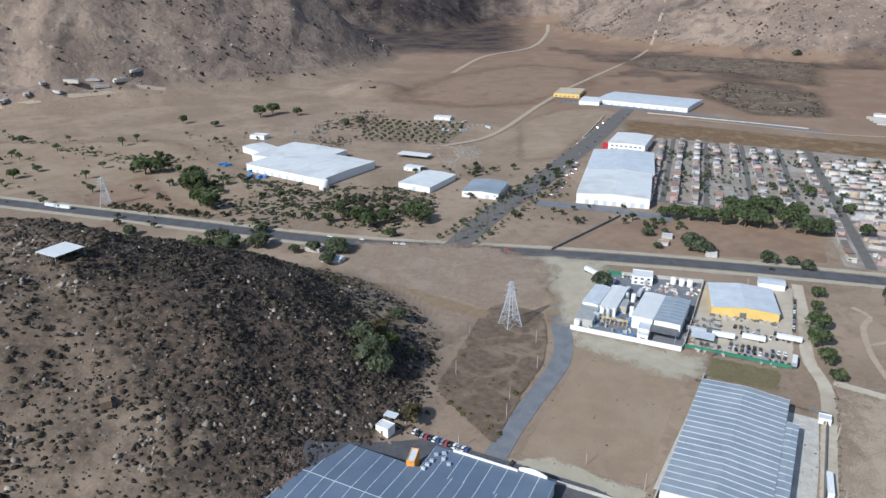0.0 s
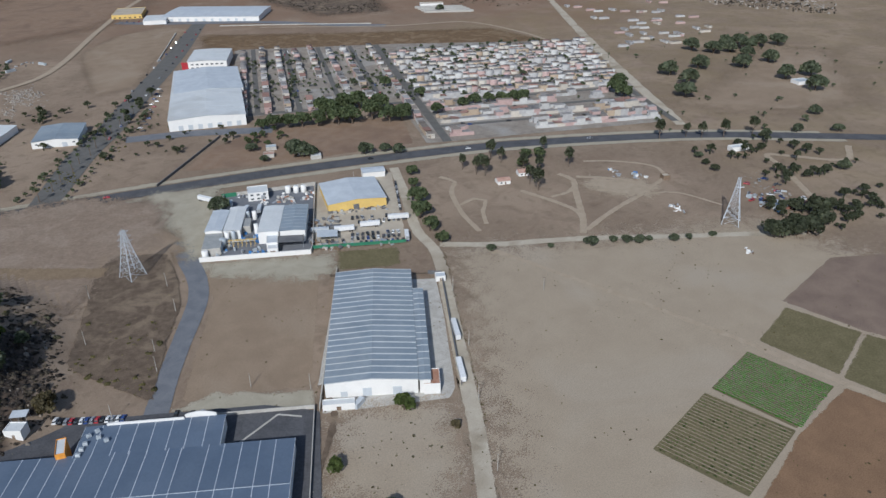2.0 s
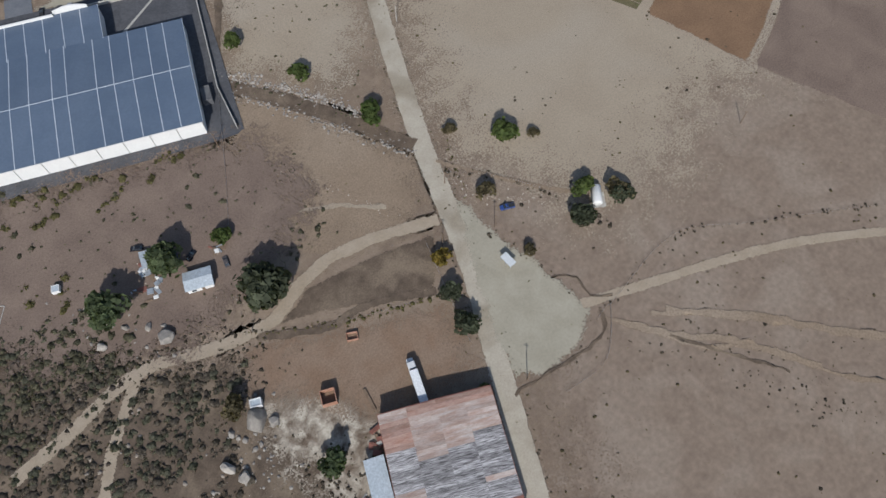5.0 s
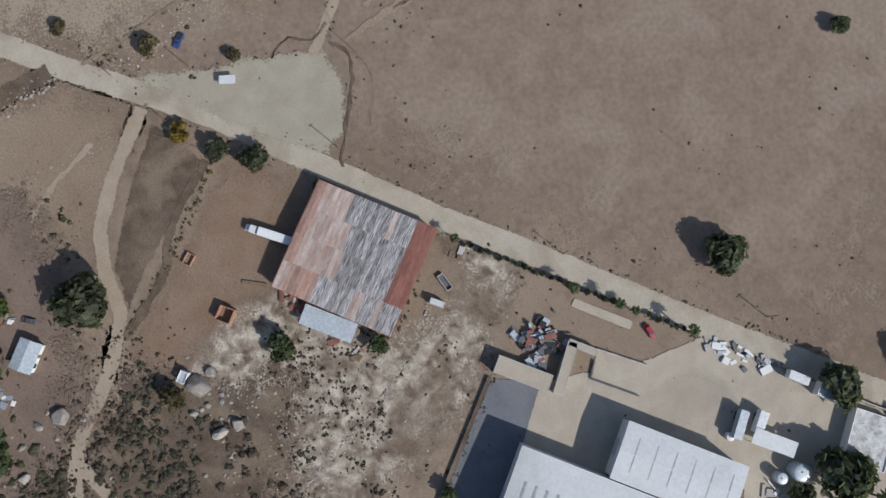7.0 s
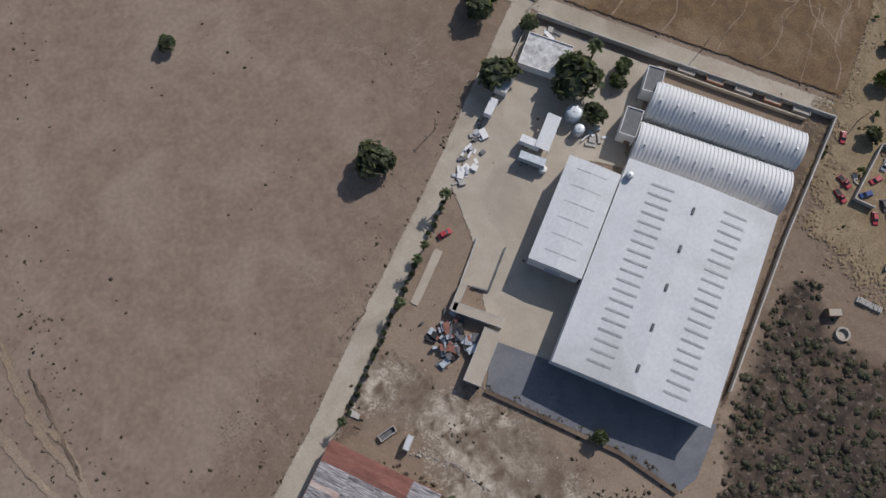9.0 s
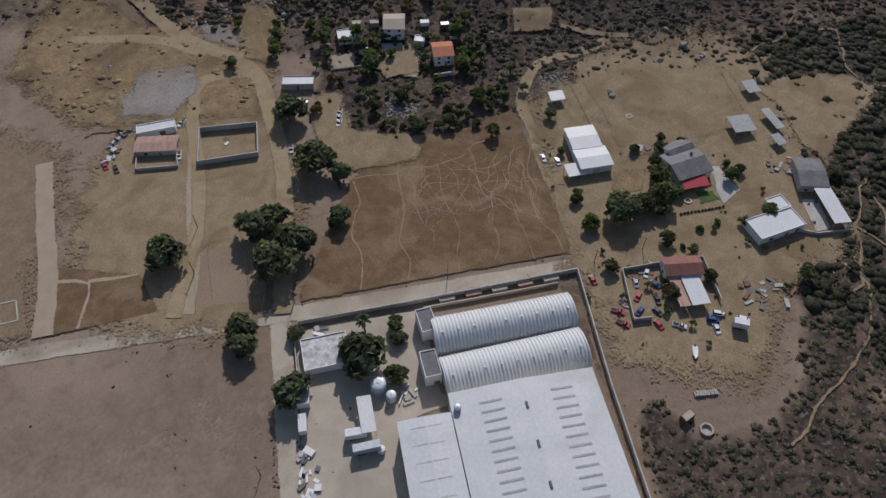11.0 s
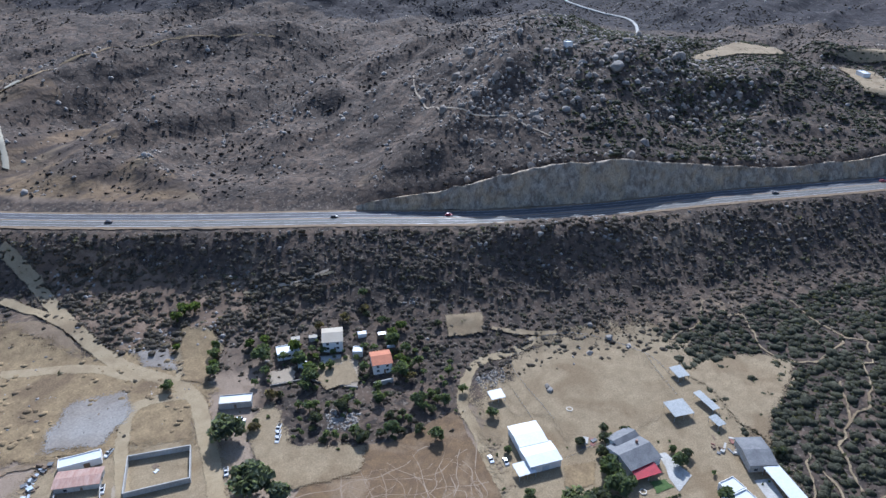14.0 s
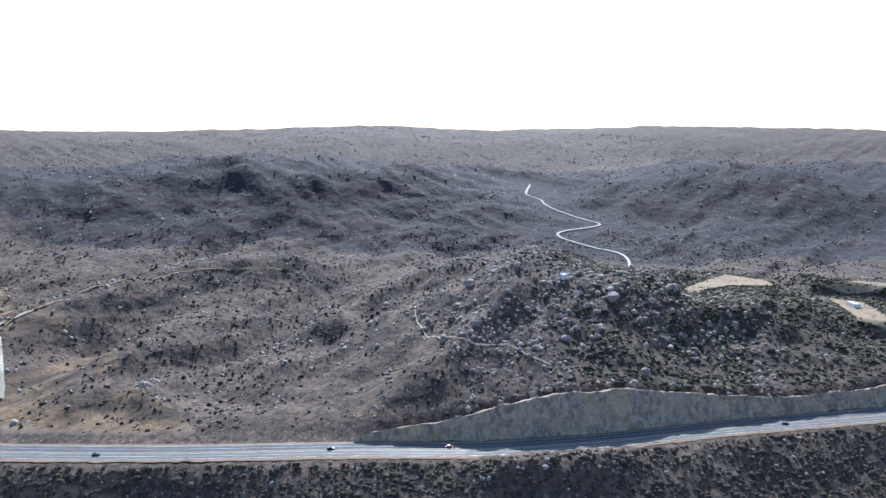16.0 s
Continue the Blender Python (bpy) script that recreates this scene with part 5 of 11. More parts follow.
def gable_house(name, rect, eave, rise, roof, wall, label, category="house", doors=(("s", 0.2, 0, 0.95, 2.05),), windows=(("s", -0.5, 0.9, 1.4, 1.1), ("e", 0, 0.9, 1.3, 1.1)), hip=False, base=None, chimney=False):
    (mx, my), turn, L, W = plan(*rect)
    z = height(mx, my) if base is None else base
    ob = thing(name, pose(mx, my, z, 0, 0, turn), label, category)
    hx, hy, o = L / 2, W / 2, 0.45
    bm = bmesh.new()
    prof = [(-hy, -0.8), (hy, -0.8), (hy, eave), (0, eave + rise), (-hy, eave)]
    loft(bm, [[(-hx, a, b) for a, b in prof], [(hx, a, b) for a, b in prof]])
    part("wall", bm, M[wall], ob)
    for sgn in (-1, 1):
        d = rise * o / hy
        pts = [(-hx - o, sgn * (hy + o), eave - d + 0.03), (hx + o, sgn * (hy + o), eave - d + 0.03), (hx + o, 0, eave + rise + 0.03), (-hx - o, 0, eave + rise + 0.03)]
        part("roof", plate(pts if sgn < 0 else pts[::-1], 0.14), M[roof], ob)
    if chimney:
        part("chimney", boxes((hx * 0.4, hy * 0.3, eave, hx * 0.4 + 0.8, hy * 0.3 + 0.8, eave + rise + 1.0), bevel=0.04), M["brick"], ob)
    openings(ob, hx, hy, doors, windows)
    return ob


def canopy(name, rect, tall, roof, label, category="shelter", slope=0.4, posts=3, base=None):
    """A sheet roof on posts."""
    (mx, my), turn, L, W = plan(*rect)
    z = height(mx, my) if base is None else base
    ob = thing(name, pose(mx, my, z, 0, 0, turn), label, category)
    hx, hy = L / 2, W / 2
    part("roof", plate([(-hx, -hy, tall), (hx, -hy, tall), (hx, hy, tall + slope), (-hx, hy, tall + slope)], 0.1), M[roof], ob)
    for k in range(posts):
        for sgn in (-1, 1):
            x = -hx + 0.3 + (2 * hx - 0.6) * k / (posts - 1)
            bm = bmesh.new()
            tube(bm, (x, sgn * (hy - 0.3), -0.5), (x, sgn * (hy - 0.3), tall + (slope if sgn > 0 else 0)), 0.09, 0.09, 6)
            part("post", bm, M["steel"], ob)
    return ob


def wall_run(name, points, tall, thick, material, label, cap=True, category="wall"):
    """A masonry wall along a line, one part for each stretch, with a coping."""
    ob = thing(name, Matrix(), label, category)
    for a, b in zip(points, points[1:]):
        a, b = np.array(a, float), np.array(b, float)
        n = max(1, int(np.hypot(*(b - a)) / 12))
        for k in range(n):
            p, q = a + (b - a) * k / n, a + (b - a) * (k + 1) / n
            d = (q - p) / np.hypot(*(q - p))
            s = np.array((-d[1], d[0])) * thick / 2
            zp, zq = height(*p), height(*q)
            bm = bmesh.new()
            ring = lambda c, z: [(c[0] - s[0], c[1] - s[1], z - 0.5), (c[0] + s[0], c[1] + s[1], z - 0.5), (c[0] + s[0], c[1] + s[1], z + tall), (c[0] - s[0], c[1] - s[1], z + tall)]
            loft(bm, [ring(p, zp), ring(q, zq)])
            stretch = part("stretch", bm, M[material], ob)
            if cap:
                bm = bmesh.new()
                w = s * 1.5
                ring = lambda c, z: [(c[0] - w[0], c[1] - w[1], z + tall), (c[0] + w[0], c[1] + w[1], z + tall), (c[0] + w[0], c[1] + w[1], z + tall + 0.12), (c[0] - w[0], c[1] - w[1], z + tall + 0.12)]
                loft(bm, [ring(p, zp), ring(q, zq)])
                part("coping", bm, M[material], stretch)
    return ob


def fence_run(points, label, gap=3.0, tall=1.3, rails=(0.5, 0.95, 1.25), category="fence", material="wood"):
    """Stakes and wires."""
    ob = thing("fence", Matrix(), label, category)
    c = spline(points, gap)
    z = terrain(c[:, 0], c[:, 1])
    r = np.random.default_rng(len(c))
    for (x, y), h in zip(c, z):
        bm = bmesh.new()
        lean = r.normal(size=2) * 0.06
        tube(bm, (x, y, h - 0.3), (x + lean[0], y + lean[1], h + tall * (0.9 + 0.2 * r.random())), 0.07, 0.055, 5)
        part("post", bm, M[material], ob)
    for k in rails:
        bm = bmesh.new()
        loft(bm, [[(x, y, h + k + 0.025), (x + 0.02, y, h + k - 0.015), (x, y + 0.02, h + k - 0.015)] for (x, y), h in zip(c, z)])
        part("wire", bm, M["steel"], ob)
    return ob


def car(x, y, turn, colour="white", kind="sedan", z=None):
    key = ("car", colour, kind)
    m = pose(x, y, (height(x, y) if z is None else z) + 0.06, 0, 0, turn)
    if key in MADE:
        return copy_thing(MADE[key], m)
    ob = thing("car", m, {"sedan": "%s saloon car on bare ground", "pickup": "%s pickup truck with an open bed", "van": "%s boxy van standing parked"}[kind] % CAR_WORDS[colour], "car", "cars")
    tops = {"sedan": [(-2.15, 0.55), (-2.1, 0.85), (-1.2, 0.95), (0.9, 0.95), (2.0, 0.8), (2.2, 0.5)],
            "pickup": [(-2.6, 0.6), (-2.55, 1.0), (-0.3, 1.02), (1.0, 1.05), (2.3, 0.95), (2.5, 0.55)],
            "van": [(-2.3, 0.6), (-2.25, 1.1), (-1.0, 1.12), (1.2, 1.12), (2.1, 0.95), (2.3, 0.5)]}[kind]
    bm = bmesh.new()
    loft(bm, [[(a, -0.86, 0.3), (a, 0.86, 0.3), (a, 0.88, b * 0.8), (a, 0.78, b), (a, -0.78, b), (a, -0.88, b * 0.8)] for a, b in tops])
    part("body", bm, CAR_PAINT[colour], ob)
    x0, x1, top = {"sedan": (-1.75, 1.1, 1.42), "pickup": (-0.35, 1.35, 1.75), "van": (-2.2, 1.45, 1.85)}[kind]
    low = 0.9
    bm = bmesh.new()
    loft(bm, [[(a, -w, b) , (a, w, b), (a, w * 0.9, c), (a, -w * 0.9, c)] for a, w, b, c in ((x0, 0.74, low, low + 0.08), (x0 + 0.4, 0.74, low, top - 0.04), (x1 - 0.65, 0.74, low, top - 0.04), (x1, 0.74, low, low + 0.08))])
    part("cabin_glass", bm, M["glass"], ob)
    part("roof", boxes((x0 + 0.45, -0.64, top - 0.05, x1 - 0.7, 0.64, top + 0.02), bevel=0.03), CAR_PAINT[colour], ob)
    if kind == "pickup":
        part("bed", boxes((-2.5, -0.68, 1.0, -0.45, 0.68, 1.04)), M["rubber"], ob)
    for sx in (-1, 1):
        for sy in (-1, 1):
            bm = bmesh.new()
            tube(bm, (sx * 1.35, sy * 0.9, 0.26), (sx * 1.35, sy * 0.68, 0.26), 0.33, 0.33, 12)
            part("wheel", bm, M["rubber"], ob)
    MADE[key] = ob
    return ob


CAR_WORDS = {"white": "white", "silver": "silver grey", "black": "black", "red": "red", "blue": "dark blue", "dark": "faded dark grey"}
CAR_PAINT = {
    "white": M["paint_white"],
    "silver": mat("car_silver", (0.36, 0.37, 0.39), (0.4, 0.41, 0.42), 3, 0.3, 0.5, 0.0, metal=0.4),
    "black": mat("car_black", (0.015, 0.015, 0.018), (0.02, 0.02, 0.022), 3, 0.25, 0.5, 0.0),
    "red": M["red_paint"],
    "blue": mat("car_blue", (0.03, 0.06, 0.2), (0.04, 0.08, 0.24), 3, 0.3, 0.5, 0.0),
    "dark": mat("car_dark", (0.06, 0.055, 0.055), (0.1, 0.085, 0.08), 1, 0.6, 0.3, 0.05),
}


def trailer(x, y, turn, label, length=15.5, cab=True, paint="paint_white", z=None, name="semi_trailer", category="truck"):
    """A box trailer, with its tractor in front where it has one."""
    ob = thing(name, pose(x, y, (height(x, y) if z is None else z) + 0.1, 0, 0, turn), label, category)
    h = length / 2
    box_ = part("box_body", boxes((-h, -1.27, 1.15, h, 1.27, 3.9), bevel=0.06), M[paint], ob)
    part("rear_door", boxes((-h - 0.05, -1.15, 1.25, -h, 1.15, 3.8)), M["steel"], box_)
    part("chassis", boxes((-h, -0.45, 0.75, h, 0.45, 1.12)), M["rubber"], ob)
    axles = [-h + 1.6, -h + 2.9]
    if cab:
        part("cab", boxes((h + 0.7, -1.2, 0.6, h + 3.0, 1.2, 3.2), bevel=0.25), M["paint_white"], ob)
        part("bonnet", boxes((h + 2.9, -1.0, 0.6, h + 4.4, 1.0, 1.9), bevel=0.2), M["paint_white"], ob)
        part("windscreen", boxes((h + 2.85, -1.0, 2.0, h + 3.06, 1.0, 2.9), bevel=0.04), M["glass"], ob)
        axles += [h - 0.6, h + 0.7, h + 3.6]
    else:
        part("landing_leg", boxes((h - 3.0, -0.7, 0, h - 2.8, -0.5, 1.1)), M["steel"], ob)
        part("landing_leg", boxes((h - 3.0, 0.5, 0, h - 2.8, 0.7, 1.1)), M["steel"], ob)
    for a in axles:
        for sy in (-1, 1):
            bm = bmesh.new()
            tube(bm, (a, sy * 1.22, 0.42), (a, sy * 0.72, 0.42), 0.52, 0.52, 12)
            part("wheel", bm, M["rubber"], ob)
    return ob


def container(x, y, turn, paint, label, length=12, z=0.0, tall=2.6):
    ob = thing("shipping_container", pose(x, y, height(x, y) + z, 0, 0, turn), label, "container")
    bm = bmesh.new()
    h = length / 2
    n = int(length / 0.6)
    ring = []
    for k in range(n + 1):
        a = -h + length * k / n
        w = 1.2 if k % 2 else 1.15
        ring.append([(a, -w, 0.05), (a, w, 0.05), (a, w, tall), (a, -w, tall)])
    loft(bm, ring)
    part("shell", bm, M[paint], ob)
    part("door", boxes((h, -1.1, 0.15, h + 0.06, -0.03, tall - 0.1)), M[paint], ob)
    part("door", boxes((h, 0.03, 0.15, h + 0.06, 1.1, tall - 0.1)), M[paint], ob)
    return ob


def cylinder_tank(x, y, radius, tall, material, label, flat_on_side=False, turn=0, lift=0.0, category="tank"):
    ob = thing("tank", pose(x, y, height(x, y) + lift, 0, 0, turn), label, category)
    bm = bmesh.new()
    prof = [(0.05, 0), (0.96, 0), (1, 0.03), (1, 0.94), (0.8, 0.985), (0.35, 1.0), (0.03, 1.0)]
    k = 20
    loft(bm, [[(radius * r * math.cos(6.2832 * i / k), radius * r * math.sin(6.2832 * i / k), tall * h) for i in range(k)] for r, h in prof])
    if flat_on_side:
        bmesh.ops.transform(bm, matrix=pose(0, 0, radius, 0, 90, 0) @ Matrix.Translation((0, 0, -tall / 2)), verts=bm.verts[:])
    for f in bm.faces:
        f.smooth = True
    shell = part("shell", bm, M[material], ob)
    bm = bmesh.new()
    if flat_on_side:
        for sx in (-1, 1):
            box(bm, sx * tall * 0.3 - 0.3, -radius * 0.9, -0.4, sx * tall * 0.3 + 0.3, radius * 0.9, radius * 0.45)
        part("saddle", bm, M["pale_concrete"], ob)
    else:
        tube(bm, (0, 0, tall), (0, 0, tall + 0.25), 0.3, 0.3, 10)
        part("hatch", bm, M["steel"], shell)
    return ob


def utility_pole(x, y, tall=7.5, turn=30, material="wood", arm=True):
    key = ("pole", material, arm)
    m = pose(x, y, height(x, y), 0, 0, turn)
    if key in MADE:
        return copy_thing(MADE[key], m @ Matrix.Diagonal((1, 1, tall / 7.5, 1)))
    ob = thing("utility_pole", m, "slim %s utility pole" % ("weathered wooden" if material == "wood" else "pale concrete"), "pole", "utility poles")
    bm = bmesh.new()
    tube(bm, (0, 0, -0.5), (0, 0, 7.5), 0.17, 0.11, 8)
    part("post", bm, M[material], ob)
    if arm:
        part("crossarm", boxes((-0.06, -0.9, 6.9, 0.06, 0.9, 7.03)), M["wood"], ob)
        for sy in (-0.8, 0, 0.8):
            bm = bmesh.new()
            tube(bm, (0, sy, 7.03), (0, sy, 7.25), 0.05, 0.03, 6)
            part("insulator", bm, M["pale_concrete"], ob)
    MADE[key] = ob
    return ob


def pylon(x, y, tall, turn, spread=4.6):
    """A lattice transmission tower: legs, bracing, and three pairs of arms."""
    ob = thing("transmission_tower", pose(x, y, height(x, y), 0, 0, turn), "tall galvanised steel lattice transmission tower", "pylon", "transmission towers")
    wide = lambda h: spread * (1 - h / tall) ** 1.25 + 0.75
    lev = [tall * f for f in (0, 0.16, 0.3, 0.42, 0.53, 0.63, 0.72, 0.8, 0.88, 1.0)]
    cs = ((-1, -1), (1, -1), (1, 1), (-1, 1))
    for sx, sy in cs:
        bm = bmesh.new()
        loft(bm, [[(sx * wide(a) + 0.16 * dx, sy * wide(a) + 0.16 * dy, a) for dx, dy in cs] for a in lev])
        part("leg", bm, M["seam"], ob)
    for k in range(4):
        p, q = cs[k], cs[(k + 1) % 4]
        bm = bmesh.new()
        for a, b in zip(lev, lev[1:]):
            tube(bm, (p[0] * wide(a), p[1] * wide(a), a), (q[0] * wide(b), q[1] * wide(b), b), 0.08, 0.08, 4)
            tube(bm, (q[0] * wide(a), q[1] * wide(a), a), (p[0] * wide(b), p[1] * wide(b), b), 0.08, 0.08, 4)
            tube(bm, (p[0] * wide(b), p[1] * wide(b), b), (q[0] * wide(b), q[1] * wide(b), b), 0.08, 0.08, 4)
        part("bracing", bm, M["seam"], ob)
    for h, reach in ((0.72, 5.2), (0.83, 4.4), (0.94, 3.6)):
        for sx in (-1, 1):
            bm = bmesh.new()
            for sy in (-1, 1):
                tube(bm, (sx * wide(tall * h), sy * wide(tall * h), tall * h), (sx * reach, 0, tall * h + 0.2), 0.09, 0.06, 4)
                tube(bm, (sx * wide(tall * h), sy * wide(tall * h), tall * h + 1.3), (sx * reach, 0, tall * h + 0.25), 0.08, 0.05, 4)
            part("arm", bm, M["seam"], ob)
    return ob


def boulder(x, y, size, seed, squash=0.7):
    key = ("boulder", seed % 4)
    m = pose(x, y, height(x, y) + size * squash * 0.3, 0, 0, seed * 47 % 360) @ Matrix.Diagonal((size, size * 0.75, size * squash, 1))
    if key in MADE:
        return copy_thing(MADE[key], pose(x, y, height(x, y) + size * squash * 0.3, 0, 0, seed * 47 % 360) @ Matrix.Scale(size / MADE[key].scale.x, 4))
    bm = bmesh.new()
    bmesh.ops.create_icosphere(bm, subdivisions=3, radius=1)
    r = np.random.default_rng(seed + 40)
    faces = [(Vector(q).normalized(), 0.55 + 0.35 * k) for q, k in zip(r.normal(size=(11, 3)), r.random(11))]
    for v in bm.verts:
        p = v.co.copy()
        f = 1 + 0.28 * noise.noise(p * 1.1 + Vector((seed * 3.1, 0, 0))) + 0.1 * noise.noise(p * 3.2 + Vector((0, seed * 1.7, 0)))
        q = p * f
        for a, c in faces:
            over = q.dot(a) - c
            if over > 0:
                q -= a * over * 0.93
        v.co = q
    ob = part("boulder", bm, M["stone"])
    ob.matrix_world = m
    tagged(ob, "large weathered granite boulder on dry ground", "boulder", "boulders")
    MADE[key] = ob
    return ob


def tunnel(rect, tall, label, ribs=40):
    """A barrel-vaulted hall of curved ribbed sheets, each sheet a part."""
    (mx, my), turn, L, W = plan(*rect)
    ob = thing("vaulted_hall", pose(mx, my, height(mx, my), 0, 0, turn), label, "warehouse", "vaulted halls")
    hx, hy, side, k = L / 2, W / 2, 2.2, 18
    arc = [(-hy * math.cos(math.pi * i / k), side + (tall - side) * math.sin(math.pi * i / k)) for i in range(k + 1)]
    w = L / ribs
    bm = bmesh.new()
    prof = [(0.0, 0.0), (w * 0.3, 0.0), (w * 0.45, 0.22), (w * 0.8, 0.22), (w, 0.0)]
    rows = []
    for a, up in prof:
        rows.append([bm.verts.new((a, y * (1 + up / hy), z + up)) for y, z in arc])
    for r0, r1 in zip(rows, rows[1:]):
        for i in range(k):
            bm.faces.new((r0[i], r1[i], r1[i + 1], r0[i + 1]))
    sheet = bpy.data.meshes.new("roof_sheet")
    bm.to_mesh(sheet)
    bm.free()
    sheet.materials.append(M["white_roof"])
    for n in range(ribs):
        q = part("roof_sheet", sheet, None, ob)
        q.location = (-hx + w * n, 0, 0)
    for sgn in (-1, 1):
        part("wall", boxes((-hx, min(sgn * hy, sgn * (hy - 0.2)), -0.3, hx, max(sgn * hy, sgn * (hy - 0.2)), side)), M["white_wall"], ob)
        bm = bmesh.new()
        ring = [(-hy + 0.2, -0.3)] + [(y * 0.985, z - 0.05) for y, z in arc] + [(hy - 0.2, -0.3)]
        loft(bm, [[(sgn * (hx - 0.25), y, z) for y, z in ring], [(sgn * (hx - 0.05), y, z) for y, z in ring]])
        part("end_wall", bm, M["white_wall"], ob)
    for n in range(9):
        bm = bmesh.new()
        x = -hx + L * (n + 0.5) / 9
        tube(bm, (x, -hy * 0.28, tall - 0.4), (x, -hy * 0.28, tall + 0.55), 0.32, 0.32, 8)
        part("roof_vent", bm, M["steel"], ob)
    return ob


def crate_pile(x, y, n, seed, spreadx, spready, label, mats=("wood", "steel", "dark_roof", "pale_concrete"), top=1.6, name="scrap_pile"):
    """A heap of boxes, beams and sheets."""
    r = np.random.default_rng(seed)
    ob = thing(name, pose(x, y, height(x, y), 0, 0, r.random() * 90), label, "scrap")
    for k in range(max(5, int(n * 0.62))):
        m = pose(r.normal() * spreadx * 0.5, r.normal() * spready * 0.5, 0, 0, 0, r.random() * 180)
        a, b, c = 0.3 + r.random() * 1.6, 0.2 + r.random() * 0.9, 0.2 + r.random() * top
        bm = bmesh.new()
        box(bm, -a, -b, -0.1, a, b, c, m)
        part("piece", bm, M[mats[r.integers(0, len(mats))]], ob)
    return ob


# ---- the striped warehouse ----
hall("warehouse", ((94, 234.5), (142, 318.5), (178, 298)), 8, 1.6, "slate_roof", "white_wall", "white warehouse with a slate-grey striped metal roof", 21, "white_roof", 0.6, False,
     doors=[("w", -0.55, 0, 4, 4.5), ("w", 0.1, 0, 4, 4.5), ("w", 0.6, 0, 3, 3)])
hall("warehouse", ((130.6, 213.4), (168.8, 280.2), (173, 277.8)), 7.6, 0.2, "slate_roof", "white_wall", "lower side bay of the striped warehouse", 15, "white_roof", 0.5)
flat_block("annex", ((138, 208), (143.5, 217.5), (137, 221)), 5.5, "brick", "white_wall", "small terracotta-roofed entrance block", windows=[("s", 0, 1, 3, 1.4)])
flat_block("annex", ((89, 227), (101.5, 220.5), (103, 224)), 3.2, "white_roof", "white_wall", "low white annex beside the warehouse", doors=[("s", 0, 0, 2, 2.2)])
flat_block("gatehouse", ((190, 290), (195, 287.5), (197, 292)), 3, "grey_roof", "white_wall", "small white gatehouse beside the yard", doors=[("s", 0, 0, 1, 2.1)], windows=[("e", 0, 1, 1.5, 1)])
wall_run("perimeter_wall", [(88, 228), (149, 333)], 2.2, 0.35, "pale_concrete", "pale block wall beside the warehouse")
wall_run("perimeter_wall", [(191, 300), (197, 295), (149, 207)], 2.2, 0.35, "dark_roof", "dark fence wall beside the dirt road")
trailer(170.5, 242.5, 245, "white box trailer parked on the dirt road", cab=False)
trailer(153.8, 214.5, 244, "white box trailer parked on the dirt road", cab=False)
container(104, 222, 28, "grey_roof", "grey metal container behind the warehouse", 6)

# ---- the blue-grey warehouse ----
BLUE = ((-92.4, 240.7), (46.5, 167.5), (69.1, 211.8))
SEAMS = [7.2, 13.4, 20.4, 27.3, 33.4, 43.9, 49, 57.2, 63.9, 69.7, 78.5, 84.1, 90.6, 97.6, 104.2, 112.4, 118, 125.3, 132, 139, 145.2, 151.5]
half = plan(*BLUE)[2] / 2
hall("warehouse", BLUE, 7, 1.2, "blue_roof", "white_wall", "large white warehouse with a blue-grey panelled roof", 23, "seam", 0.26, True, joints=[-half - 0.4] + [half - q for q in SEAMS[::-1]] + [half + 0.4])
hall("warehouse", ((-6.1, 250.1), (43.5, 225.3), (50.9, 241.2)), 7, 0.05, "blue_roof", "white_wall", "front block of the blue-grey warehouse", 8, "seam", 0.26)
(bx, by), bturn, bl, bw = plan(*BLUE)
facade = thing("facade", pose(bx, by, 0, 0, 0, bturn), "row of white tilt-up wall panels below the blue-grey roof", "wall")
for k in range(17):
    a = -bl / 2 + bl * k / 17
    part("panel", boxes((a + 0.12, -bw / 2 - 0.5, 0, a + bl / 17 - 0.12, -bw / 2 - 0.15, 6.7), bevel=0.04), M["white_wall"], facade)
flat_block("entrance_tower", ((-8.1, 252), (-6.1, 261), (-9.6, 262)), 9.5, "white_roof", "orange_paint", "orange and white entrance block with a curved parapet", windows=[("w", 0, 2, 2.5, 5)])
bm = bmesh.new()
loft(bm, [[(x, 0, 6), (x, 0.5, 6), (x, 0.5, 8.3 + 1.4 * math.sin(math.pi * k / 16)), (x, 0, 8.3 + 1.4 * math.sin(math.pi * k / 16))] for k, x in enumerate(np.linspace(0, 13, 17))])
arch = part("curved_parapet", bm, M["white_wall"])
arch.matrix_world = pose(37, 249, 0, 0, 0, -29)
tagged(arch, "white curved parapet above the warehouse front", "parapet")
wall_run("parapet", [(9.1, 262.2), (36.5, 248)], 8.1, 0.4, "white_wall", "white parapet wall of the warehouse front")
for k, (x, y) in enumerate([(-4, 247), (-2.4, 249.5), (-0.5, 252), (4.6, 253), (6.8, 249.5), (5, 257), (1.5, 256)]):
    ob = thing("rooftop_unit", pose(1.0125 * x, 1.0125 * y, 7.3, 0, 0, -28 + 7 * k), "pale metal air handling unit on the roof", "air conditioner", "rooftop units")
    part("housing", boxes((-0.9, -0.7, 0, 0.9, 0.7, 1.2), bevel=0.06), M["zinc"], ob)
    bm = bmesh.new()
    tube(bm, (0, 0, 1.2), (0, 0, 1.4), 0.5, 0.5, 12)
    part("fan_cowl", bm, M["steel"], ob)
flat_block("pump_house", ((-27, 281), (-21, 277), (-18.5, 282)), 4, "white_roof", "white_wall", "small white pump house beside the asphalt yard", doors=[("s", 0, 0, 1.2, 2.1)])
canopy("shade_roof", ((-24, 289), (-18, 286), (-16.5, 290)), 3, "grey_roof", "grey shade roof over parked vehicles")
